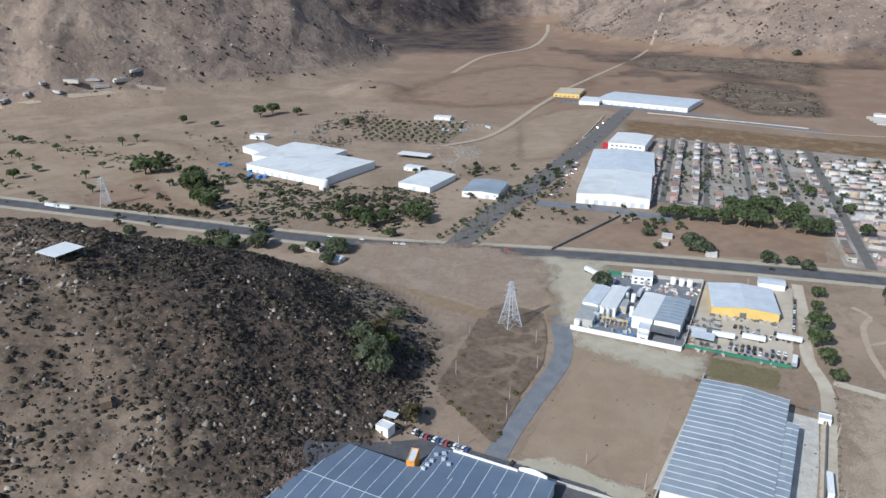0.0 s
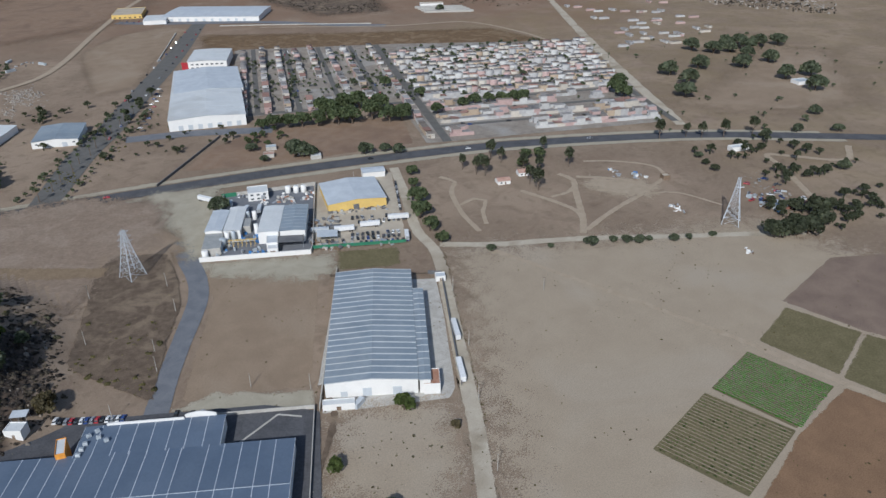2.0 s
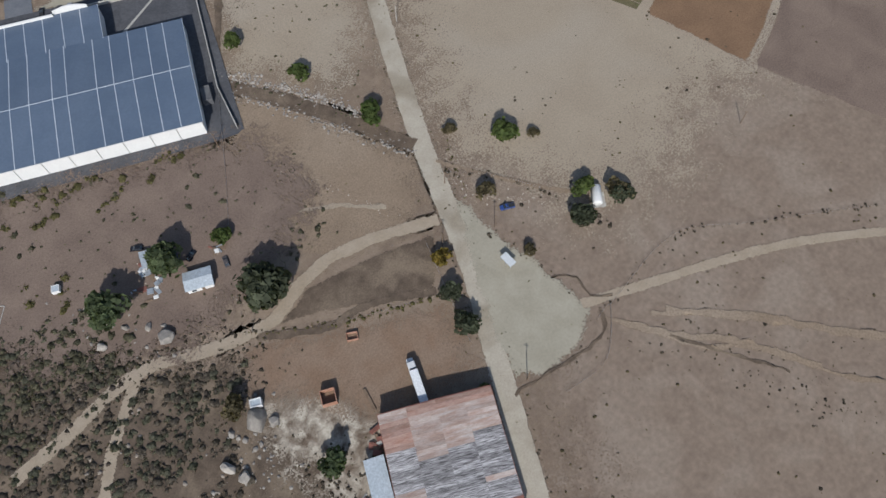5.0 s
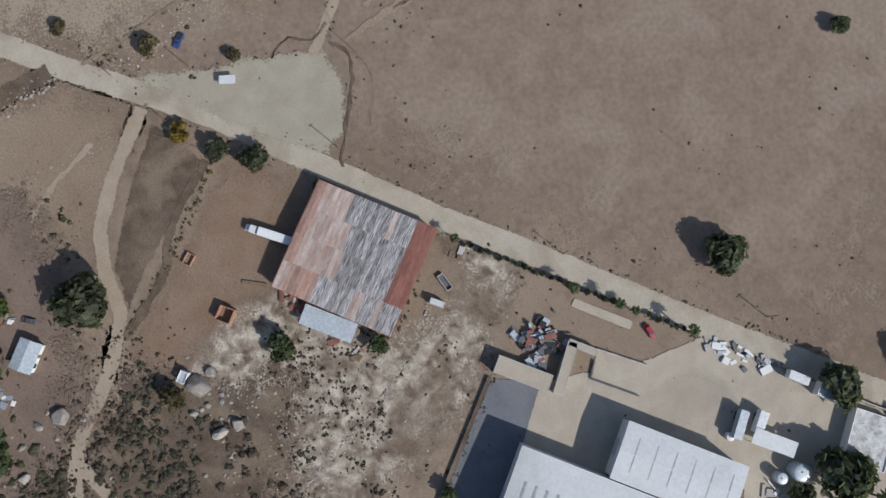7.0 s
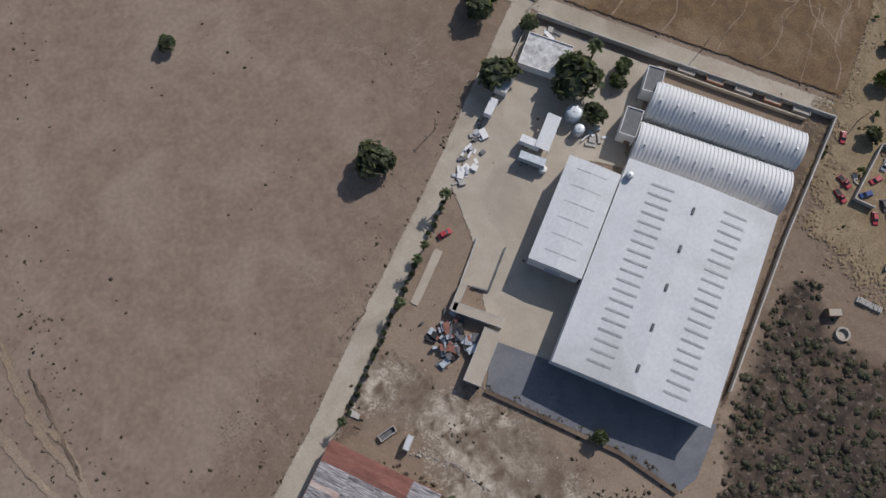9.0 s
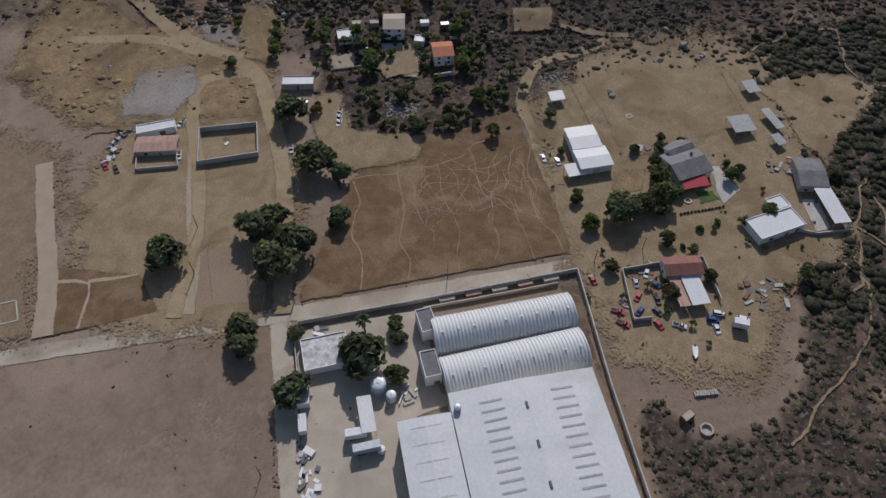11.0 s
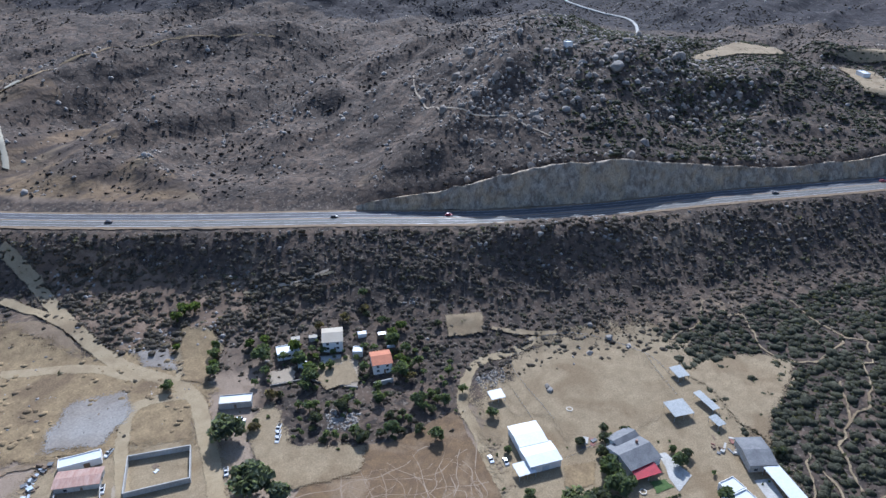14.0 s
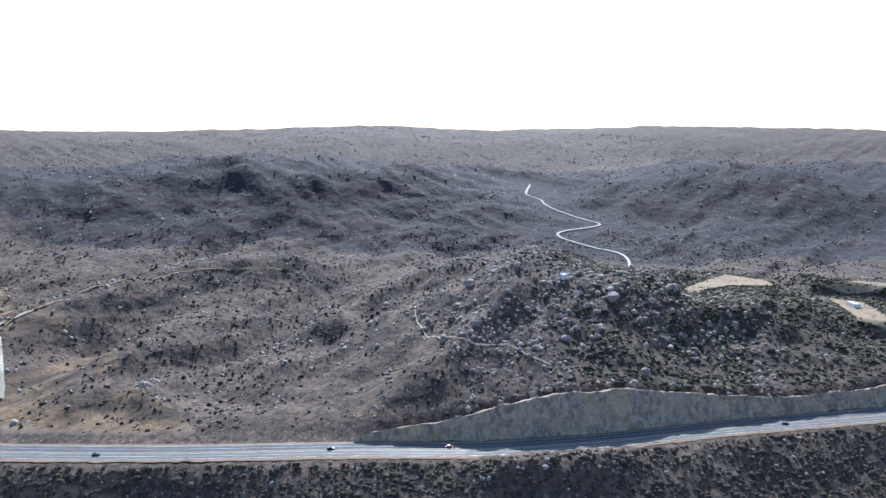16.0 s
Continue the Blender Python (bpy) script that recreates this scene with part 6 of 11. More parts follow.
cols = ["white", "black", "silver", "red", "black", "white", "blue", "silver", "red", "black", "white", "silver", "white", "blue"]
for k in range(14):
    car(-8.5 + 24.5 * k / 13.0, 285.2 - 13.6 * k / 13.0, 62, cols[k])
for k, (x, y) in enumerate([(35.6, 261), (41.3, 257.6), (45, 255.6)]):
    car(x, y, 60, ("black", "dark", "silver")[k], "sedan" if k else "pickup")
wall_run("kerb_wall", [(50, 228), (72, 236), (80, 229)], 0.5, 0.6, "pale_concrete", "low pale concrete kerb of the loading yard")
wall_run("perimeter_wall", [(50, 250), (87, 231), (61, 180), (55, 161)], 2.0, 0.25, "pale_concrete", "thin block wall beside the warehouse yard")
flat_block("shed", ((56, 176), (59, 182), (56, 183.5)), 3, "dark_roof", "dark_roof", "small dark shed against the yard wall")

# ---- the works behind the white wall ----
hall("hall", ((124, 391), (142, 424.5), (153, 418.5)), 8.4, 0.3, "white_roof", "white_wall", "white western half of the works hall", 7, doors=[("w", -0.3, 0, 4, 4.5)])
hall("hall", ((136, 385), (153.2, 418.2), (166.8, 410.5)), 8.2, 0.5, "slate_roof", "white_wall", "eastern half of the works hall with a blue-grey roof", 8, "grey_roof", 0.2)
flat_block("hall", ((124.5, 379), (129, 389.5), (135, 386.5)), 5.6, "grey_roof", "white_wall", "low annex in front of the works hall")
flat_block("loading_block", ((123, 373.6), (127, 383), (132.5, 380.5)), 4.4, "white_roof", "white_wall", "white loading block in front of the works hall", doors=[("w", 0, 0, 3, 3)])
canopy("shade_roof", ((130.8, 375.9), (134.6, 384), (149, 378.5)), 5.2, "dark_roof", "dark open loading shelter of the works")
hall("hall", ((108, 409), (124, 440.5), (133, 435.5)), 6.2, 0.5, "white_roof", "white_wall", "white upper shed of the works", 6)
hall("hall", ((98, 414.5), (112.5, 441), (123.4, 439.5)), 6.6, 0.6, "grey_roof", "white_wall", "pale grey western shed of the works", 6)
flat_block("hall", ((89.3, 395), (98, 414), (108, 409)), 5.0, "dull_roof", "pale_concrete", "low shed with a dull grey flat roof", parapet=0.15)
flat_block("shed", ((112.7, 413.5), (118.6, 424.4), (125.1, 421.7)), 4.6, "dark_roof", "pale_concrete", "dark roofed process shed at the works", parapet=0.1)
flat_block("shed", ((120.6, 410.5), (125.4, 421.5), (130.1, 419.5)), 5.2, "dull_roof", "pale_concrete", "grey roofed process shed at the works", parapet=0.1)
for k, (x, y, r, h) in enumerate([(90.5, 392.5, 2.0, 5), (104.5, 401.3, 2.0, 5.5), (109, 406, 1.5, 6.5), (112.5, 404, 1.3, 7), (127.6, 404, 1.4, 8), (131, 429, 1.5, 6), (135, 427, 1.5, 6), (101, 396, 1.4, 4)]):
    cylinder_tank(x, y, r, h, ("white_wall", "zinc")[k % 2], "white upright storage tank at the works" if k % 2 == 0 else "grey metal process tank at the works")
for k, (x, y) in enumerate([(118, 407), (106, 395), (124, 400), (99, 391), (128, 395), (134, 433), (115, 383), (120, 381)]):
    crate_pile(x, y, 12, 140 + k, 4.5, 3.5, "process equipment, drums and pallets at the works", ("zinc", "dark_roof", "steel", "blue_paint", "white_wall"), 2.2)
for k, (x, y) in enumerate([(176, 452), (181, 450), (171, 455)]):
    cylinder_tank(x, y, 2.0, 5.2, "white_wall", "white upright storage tank at the works")
rack = thing("pipe_rack", pose(114.5, 394.5, 0, 0, 0, -26), "yellow steel pipe rack with pipes and valves", "machinery")
for k in range(7):
    part("frame", boxes((-8 + 2.6 * k, -1.6, 0, -7.8 + 2.6 * k, -1.4, 4), (-8 + 2.6 * k, 1.4, 0, -7.8 + 2.6 * k, 1.6, 4), (-8 + 2.6 * k, -1.6, 3.8, -7.8 + 2.6 * k, 1.6, 4)), M["yellow_paint"], rack)
for k in range(5):
    bm = bmesh.new()
    tube(bm, (-8.4, -1.2 + 0.6 * k, 4.1 + 0.35 * (k % 2)), (8.4, -1.2 + 0.6 * k, 4.1 + 0.35 * (k % 2)), 0.16, 0.16, 8)
    part("pipe", bm, M["yellow_paint" if k % 2 else "steel"], rack)
wall_run("perimeter_wall", [(85.7, 389.4), (145.5, 360.8)], 3.0, 0.4, "white_wall", "white painted perimeter wall of the works")
wall_run("perimeter_wall", [(145.5, 361), (150, 368), (193, 456), (130, 473), (112, 441)], 2.6, 0.3, "pale_concrete", "grey block perimeter wall of the works")
flat_block("office", ((141.5, 456), (155, 451.7), (159.3, 463.5)), 6, "white_roof", "white_wall", "two-storey white office with red trim", windows=[("s", -0.6, 1, 2, 1.2), ("s", 0, 1, 2, 1.2), ("s", 0.6, 1, 2, 1.2), ("s", -0.6, 4, 2, 1.2), ("s", 0, 4, 2, 1.2), ("s", 0.6, 4, 2, 1.2)], doors=[("e", 0, 0, 1.2, 2.1)])
wall_run("gate", [(128, 473), (138, 470.5)], 3, 0.15, "green_paint", "green sheet metal gate", category="gate")
trailer(117, 473, 300, "white box trailer outside the gate", 14, cab=False)
for x, y, tn, ln in [(127.5, 454, 62, 10), (134.3, 440, 62, 8), (148, 459, 62, 9), (153, 456.5, 62, 9), (142, 436, 62, 9)]:
    trailer(x, y, tn, "grey box trailer parked in the works yard", ln, cab=False, paint="grey_roof")
for k in range(6):
    car(139 + 2.7 * k, 468 - 1.35 * k, 62, ("white", "silver", "white", "black", "red", "white")[k], ("van", "sedan", "pickup")[k % 3])

# ---- the yellow hall and its car lot ----
hall("hall", ((180, 407), (191, 444), (228.5, 428)), 6, 1.8, "grey_roof", "yellow_paint", "yellow hall with a grey metal roof", 8, doors=[("w", 0.05, 0, 4, 4)], door_mat="dark_roof")
hall("hall", ((228, 447), (244, 441), (248, 450)), 4.5, 0.5, "grey_roof", "white_wall", "small grey hall beside the highway", 4)
trailer(214, 371.5, 155, "white box trailer in the car lot", 14, cab=False)
trailer(176, 376, 157, "white box trailer in the car lot", 13, cab=False)
trailer(193, 372.6, 157, "white box trailer in the car lot", 13, cab=False)
canopy("shade_roof", ((154.4, 371), (158.5, 379.7), (170.8, 375.4)), 4, "grey_roof", "grey open sided shelter in the car lot")
container(163, 385.5, 155, "grey_roof", "grey container stored in the lot", 12)
container(172, 383.5, 156, "dark_roof", "dark container stored in the lot", 10)
wall_run("fence_wall", [(148.8, 366), (200.8, 340.3)], 2.2, 0.2, "green_paint", "green sheet fence round the car lot", category="fence")
lot = np.random.default_rng(5)
for row, (x0, y0) in enumerate([(175, 363), (177.5, 368), (160, 368.5), (190, 382), (189, 390), (177, 355)]):
    for k in range(10 if row != 2 else 4):
        if lot.random() < 0.12:
            continue
        x, y = x0 + 3.0 * k, y0 - 1.35 * k
        car(x, y, 65 + lot.normal() * 8, ("dark", "black", "dark", "silver", "white", "blue", "dark")[lot.integers(0, 7)], ("sedan", "sedan", "van", "pickup")[lot.integers(0, 4)])
for k in range(11):
    car(244 - 2.1 * k, 426 - 4.2 * k, 63, ("dark", "black", "silver", "dark", "white")[k % 5])
trailer(204.5, 345, 62, "white bus parked at the fence corner", 10, cab=False, name="bus", category="bus")


for k, (x, y) in enumerate([(156, 366), (163, 362.5), (170, 359), (168, 399), (174, 396), (180, 393), (152, 372), (190, 350), (196, 347), (221, 424), (226, 420), (186, 405), (196, 401), (206, 397), (213, 393), (165, 400), (168, 391), (160, 396), (214, 437)]):
    crate_pile(x, y, 16, 100 + k, 7, 4, "heap of pallets, crates and scrap in the lot")
for k, (x, y) in enumerate([(150, 448), (160, 444), (168, 440), (178, 437), (184, 446), (165, 450)]):
    crate_pile(x, y, 14, 120 + k, 6, 4, "stacked drums and materials in the works yard", ("steel", "white_wall", "pale_concrete", "brick"))

# ---- the white factory ----
hall("factory", ((-35, -16.5), (-66.7, -74), (-109.4, -56)), 9, 1.2, "white_roof", "white_wall", "white factory hall with pale metal roof and skylights", 14, doors=[("s", 0.6, 0, 4, 4), ("w", -0.4, 0, 5, 4.5), ("w", 0.3, 0, 5, 4.5)])
(fx, fy), fturn, fl, fw = plan((-35, -16.5), (-66.7, -74), (-109.4, -56))
top = lambda y: 9 + 1.2 * (1 - abs(y) / (fw / 2)) + 0.2
lights = thing("skylight_row", pose(fx, fy, 0, 0, 0, fturn), "rows of grey translucent skylight strips on the white roof", "skylights")
lr = np.random.default_rng(9)
for col in (-0.5, 0.48):
    for k in range(19):
        x = -fl / 2 + 4.0 + k * (fl - 9) / 18.0
        y0, y1 = col * fw / 2 - 3.6, col * fw / 2 + 3.6
        a, b = top(y0), top(y1)
        part("skylight", plate([(x - 0.34, y0, a), (x + 0.34, y0, a), (x + 0.34, y1, b), (x - 0.34, y1, b)], 0.05), M["skylight"], lights)
for k in range(5):
    ob = thing("ridge_vent", pose(fx, fy, 10.2, 0, 0, fturn) @ pose(-fl / 2 + 7 + k * 12.5, 0.6, 0), "dark slot vent on the factory ridge", "roof vent", "ridge vents")
    part("hood", boxes((-1.1, -0.35, 0, 1.1, 0.35, 0.5), bevel=0.05), M["dark_roof"], ob)
    part("louvre", boxes((-1.0, -0.38, 0.1, 1.0, 0.38, 0.35)), M["rubber"], ob)
hall("factory", ((-32.5, -47), (-49, -77), (-63, -69.5)), 8.4, 0.4, "white_roof", "white_wall", "lower white wing of the factory", 6, doors=[("s", 0.3, 0, 4, 4), ("w", 0, 0, 5, 4.5)])
(gx, gy), gturn, gl, gw = plan((-32.5, -47), (-49, -77), (-63, -69.5))
wing = thing("roof_joint", pose(gx, gy, 0, 0, 0, gturn), "grey sealed joints across the wing roof", "roof joints")
for k in range(6):
    x = -gl / 2 + 4 + k * (gl - 7) / 5
    for sgn in (-1, 1):
        part("joint", plate([(x - 0.2, sgn * gw * 0.44 if sgn < 0 else 0.2, 8.45 + (0 if sgn < 0 else 0.4)), (x + 0.2, sgn * gw * 0.44 if sgn < 0 else 0.2, 8.45 + (0 if sgn < 0 else 0.4)), (x + 0.2, -0.2 if sgn < 0 else gw * 0.44, 8.85 - (0 if sgn < 0 else 0.4)), (x - 0.2, -0.2 if sgn < 0 else gw * 0.44, 8.85 - (0 if sgn < 0 else 0.4))], 0.12), M["skylight"], wing)
cylinder_tank(-65.4, -68.6, 1.1, 1.6, "steel", "round steel exhaust fan on the factory roof", lift=9.3, category="fan")
tunnel(((-75.7, -90.3), (-119.4, -67.5), (-126.5, -78.7)), 7.4, "white barrel-vaulted hall of ribbed metal sheets")
tunnel(((-67.9, -75.5), (-111.6, -54.0), (-119, -66.5)), 7.4, "white barrel-vaulted hall of ribbed metal sheets")
flat_block("annex", ((-75.5, -98), (-80.5, -95.8), (-84.5, -104)), 6, "dark_roof", "white_wall", "dark-roofed block at the end of the vaulted hall")
flat_block("annex", ((-65.7, -84.3), (-70.6, -81.9), (-76, -90)), 6, "dark_roof", "white_wall", "dark-roofed block at the end of the vaulted hall", doors=[("s", 0.4, 0, 2, 2.4)])
patch("yard", [(-19, -25), (-37, -16), (-48, -39), (-33, -47), (-50, -76), (-57, -78), (-70, -74), (-68, -80), (-84, -108), (-52, -126), (-44, -128), (-12.6, -74), (-17, -56)], M["concrete"], "pale concrete factory yard with stains", 0.1, "yard", 0.1)
patch("yard", [(-12, -43), (-18.5, -56.5), (-35, -55), (-48, -39), (-37, -17), (-21, -25), (-24, -37)], M["concrete"], "pale concrete loading apron", 0.13, "yard", 0.05)
patch("yard", [(-19, -25), (-37, -16.5), (-81, 6), (-72, 20), (-66, 23), (-52, 10), (-16, -11)], M["asphalt_old"], "grey gravel yard behind the factory", 0.1, "yard", 0.5)
patch("yard", [(-84, -2), (-110, -46), (-120, -62), (-136, -83), (-128, -84), (-119, -64), (-111, -48), (-80, 8)], M["scrub_soil"], "weedy dark strip behind the factory", 0.07, "yard", 0.4)
wall_run("retaining_wall", [(-12, -43), (-18.7, -56.7)], 0.9, 0.35, "pale_concrete", "low concrete retaining wall of the apron")
wall_run("retaining_wall", [(-26.8, -52.6), (-20, -39.5), (-15, -41.5)], 0.7, 0.3, "dark_roof", "low dark kerb inside the yard")
flat_block("store_roof", ((-7.6, -35), (-11.9, -42.8), (-13.8, -41.8)), 3, "concrete", "pale_concrete", "narrow flat-roofed store of bare concrete", parapet=0.05)
flat_block("store_roof", ((-8, -34.5), (-22.3, -27.8), (-23.6, -30.5)), 3, "concrete", "pale_concrete", "narrow flat-roofed store of bare concrete", parapet=0.05)
flat_block("store_roof", ((-17.3, -28.6), (-9.4, -14.1), (-14, -11.5)), 3.8, "concrete", "pale_concrete", "flat-roofed store of bare tan concrete", parapet=0.05)
for k, (x, y) in enumerate([(-9, -31), (-6, -26), (-9.5, -24), (-3.5, -29), (-5, -22), (-12, -26)]):
    crate_pile(x, y, 22, 140 + k, 4, 3, "heap of scrapped machinery and metal frames", ("steel", "dark_roof", "rubber", "zinc", "deep_rust", "dark_roof"))
patch("yard", [(-5.3, -54.5), (-7.6, -53.2), (1.6, -37.2), (3.8, -38.5)], M["concrete"], "row of pale concrete slabs beside the road", 0.2, "yard", 0.0)
car(-8.7, -58.7, 205, "red")
wall_run("retaining_wall", [(-15.5, -10.5), (-30, -2), (-52, 11), (-66, 23)], 0.8, 0.8, "scrub_soil", "earth bank edged with stones")
flat_block("house", ((-38, -112.6), (-43.3, -123.3), (-56.6, -115.9)), 3.4, "patchy_roof", "white_wall", "flat-roofed house with weathered pale roof", doors=[("s", 0, 0, 1, 2.1)], windows=[("e", 0.3, 1, 1.6, 1.1)])
canopy("carport", ((-39.4, -83), (-45.2, -94), (-49.4, -92.2)), 4, "white_roof", "white sheet carport in the factory yard")
trailer(-38.4, -85.0, 150, "white tanker body parked in the yard", 6.5, cab=False)
trailer(-38.3, -79.2, 153, "long grey trailer parked in the yard", 8.5, cab=False, paint="zinc")
cylinder_tank(-41.5, -76.2, 1.2, 2, "white_wall", "small round white tank in the yard")
cylinder_tank(-53.5, -93.5, 2.6, 4.5, "zinc", "round metal water tank under the trees")
cylinder_tank(-54.5, -88, 1.7, 3.5, "zinc", "round metal water tank under the trees")
trailer(-27.5, -98, 60, "white caravan parked by the wall", 6, cab=False, name="caravan", category="caravan")
flat_block("hut", ((-29.5, -104.5), (-33, -110), (-36.5, -108)), 3, "zinc", "white_wall", "small metal-roofed gate hut")
for k, (x, y) in enumerate([(-15.5, -77), (-18, -81), (-20.5, -85), (-22.5, -90), (-60, -85), (-47, -121), (-50, -124)]):
    crate_pile(x, y, 14, 160 + k, 3.2, 2.4, "scrap, blocks and old parts along the yard edge", ("white_wall", "steel", "pale_concrete", "dark_roof"), 1.0)
wall_run("perimeter_wall", [(-47, -131), (-84, -111.5), (-137.4, -84.5), (-112, -46), (-86, -3)], 2.2, 0.3, "pale_concrete", "grey block perimeter wall of the factory")
wall_run("perimeter_wall", [(-43, -127), (-33, -109)], 1.6, 0.25, "pale_concrete", "grey block wall beside the lane")
wall_run("pen_wall", [(-84, -108), (-100, -99.5), (-128, -85)], 1.4, 0.3, "concrete", "low tan block wall beside the vaulted hall")
for k in range(5):
    flat_block("block_bay", ((-90 - 8.6 * k, -106 + 4.4 * k), (-95 - 8.6 * k, -103.5 + 4.4 * k), (-96.5 - 8.6 * k, -106.3 + 4.4 * k)), 1.3, "concrete", "brick" if k % 2 else "pale_concrete", "low block bin beside the perimeter wall", parapet=0.3)
for k in range(26):
    x, y = 24 - 1.35 * k, -8.5 - 2.42 * k
    if k not in (18, 19, 20):
        tree("grey" if k % 3 else "green", x + 0.5 * (k % 2), y, 0.9 + 0.5 * ((k * 7) % 5) / 5, 40 + k)

# ---- the barn ----
hall("barn", ((48, 31), (29, -1), (0, 16)), 5.4, 0.7, "deep_rust", "wood", "open timber barn under patched rusty sheet roofing", 4, overhang=0.3, slabs=False)
(rx, ry), rturn, rl, rw = plan((48, 31), (29, -1), (0, 16))
sheets = thing("roof_sheeting", pose(rx, ry, 0, 0, 0, rturn), "patchwork of rusted and weathered corrugated roof sheets", "roofing")


def corrugated(length, width, waves):
    bm = bmesh.new()
    rows = []
    for k in range(waves * 2 + 1):
        x = -width / 2 + width * k / (waves * 2)
        z = 0.07 if k % 2 else 0.0
        rows.append([bm.verts.new((x, -length / 2, z)), bm.verts.new((x, length / 2, z))])
    for a, b in zip(rows, rows[1:]):
        bm.faces.new((a[0], b[0], b[1], a[1]))
    me = bpy.data.meshes.new("sheet")
    bm.to_mesh(me)
    bm.free()
    return me


br = np.random.default_rng(3)
nx, ny = 26, 4
strip = br.random((nx, ny))
forms = {}
for i in range(nx):
    for j in range(ny):
        u, v = (i + 0.5) / nx, (j + 0.5) / ny
        run = strip[i // 2][j]
        if u > 0.84 and v > 0.35:
            key = "deep_rust"
        elif u > 0.28 + run * 0.16:
            key = "old_sheet" if strip[i][j] < 0.92 else "pale_rust"
        else:
            key = "rust_roof" if strip[(i + 7) // 3][(j + 1) // 2] < 0.55 else "pale_rust"
        if key not in forms:
            forms[key] = corrugated(rw / ny * 1.04, rl / nx * 1.05, 5)
            forms[key].materials.append(M[key])
        y = -rw / 2 + rw * v
        z = 5.4 + 0.7 * (1 - abs(y) / (rw / 2)) + 0.2 + 0.02 * (j % 2) + 0.012 * (i % 2)
        q = part("sheet", forms[key], None, sheets)
        q.matrix_basis = pose(-rl / 2 + rl * u, y, z, math.degrees(math.atan2(0.7, rw / 2)) * (1 if y < 0 else -1), br.normal() * 0.15, br.normal() * 0.25)
canopy("lean_to", ((12.8, 39.4), (4.9, 25.1), (-0.2, 28.3)), 3.2, "zinc", "smooth pale zinc lean-to roof beside the barn", slope=0.6)
trailer(33.5, 45.8, 64, "white semi-trailer truck backed into the barn", 11.5)
hut = flat_block("brick_hut", ((16, 64.4), (13.8, 60.4), (9.8, 62.5)), 0.3, "red_soil", "brick", "roofless brick hut on the bare yard", parapet=2.5, doors=[("s", 0, 0, 1, 2)])
flat_block("brick_pen", ((30, 75), (33, 73), (32, 70.5)), 0.15, "red_soil", "brick", "low roofless brick pen", parapet=1.0)
flat_block("shed", ((-4.2, 79.5), (-1.2, 77.8), (-2.4, 75.6)), 2.2, "zinc", "white_wall", "small white shed beside a boulder", doors=[("s", 0, 0, 0.8, 1.8)])
flat_block("shed", ((9.7, 3.2), (7.7, -0.7), (6.0, 0.2)), 2.6, "white_roof", "pale_concrete", "small shed with a white roof", parapet=0.05, doors=[("s", 0, 0, 0.8, 1.9)])
flat_block("trough", ((16.5, -1), (11.8, -3.6), (10.8, -1.8)), 0.3, "dark_roof", "pale_concrete", "open concrete trough with dark basins", parapet=0.8)
wall_run("beam_stack", [(20, 51), (22, 58)], 0.6, 1.0, "wood", "stack of timber beams beside the barn", cap=False)
for k, (x, y) in enumerate([(16, 44), (18, 47), (14, 42), (2, 33), (-4, 27), (21, -6)]):
    crate_pile(x, y, 9, 180 + k, 2.5, 2.5, "odd timber and scrap beside the barn", ("wood", "deep_rust", "pale_concrete"), 0.7)

# ---- the lay-by ----
canopy("bus_shelter", ((84.8, 57.8), (84.4, 52.9), (81.8, 53.2)), 2.5, "white_roof", "white roadside stall roof on posts", slope=0.2)
car(98.5, 69.5, 150, "blue", "pickup")
cylinder_tank(122.6, 50.6, 1.7, 7.0, "white_wall", "white horizontal water tank on concrete saddles", True, 45)
patch("yard", [(118.5, 48.5), (122, 45.5), (126, 50), (122.5, 53)], M["pale_concrete"], "concrete pad under the tank", 0.15, "yard", 0.0)
for x, y, tall in [(90.6, 91.4, 9), (90.1, 67.5, 8), (73.7, 75.8, 7), (182.6, 32.9, 7), (9.7, 96.3, 6), (45.4, 160, 8), (58.5, 25, 9), (17.2, -37.3, 9), (-9.2, -93.5, 8), (-51, -139.5, 8), (-99.6, -113, 8), (-145, -83, 8), (-41.5, -192, 8), (-30, -173, 8), (-164, -75.8, 7)]:
    utility_pole(x, y, tall, 30)
for x, y, tall in [(69.2, 260.8, 9), (91, 243.7, 9), (36.7, 296.5, 9), (40, 313, 8), (58.6, 343, 9), (12, 273, 9), (169.6, 230, 10), (149.3, 194.6, 10), (130.6, 157, 9), (23, 383, 9), (234, 248, 9), (13, 338, 9), (218, 442, 10), (62, 372, 9), (192, 276, 10)]:
    utility_pole(x, y, tall, 20, "pale_concrete")
fence_run([(95, 22.5), (129, 23), (152, 6), (188, -21)], "stake fence with wire along the track", 2.6)
fence_run([(88, 22), (95, 22.5), (80, 12), (64, 14)], "stake fence round the lay-by", 2.6)
fence_run([(27, 130), (41, 150), (61, 180)], "thin dark wire fence beside the smallholding", 3.2)
fence_run([(70, 80), (62, 62), (55, 45)], "stake fence beside the dirt road", 3.0)
fence_run([(8, 97), (30, 80), (62, 62)], "brushy wire fence along the yard", 3.0)
fence_run([(92, 96), (104, 82), (112, 66)], "leaning stake fence below the field", 3.0)


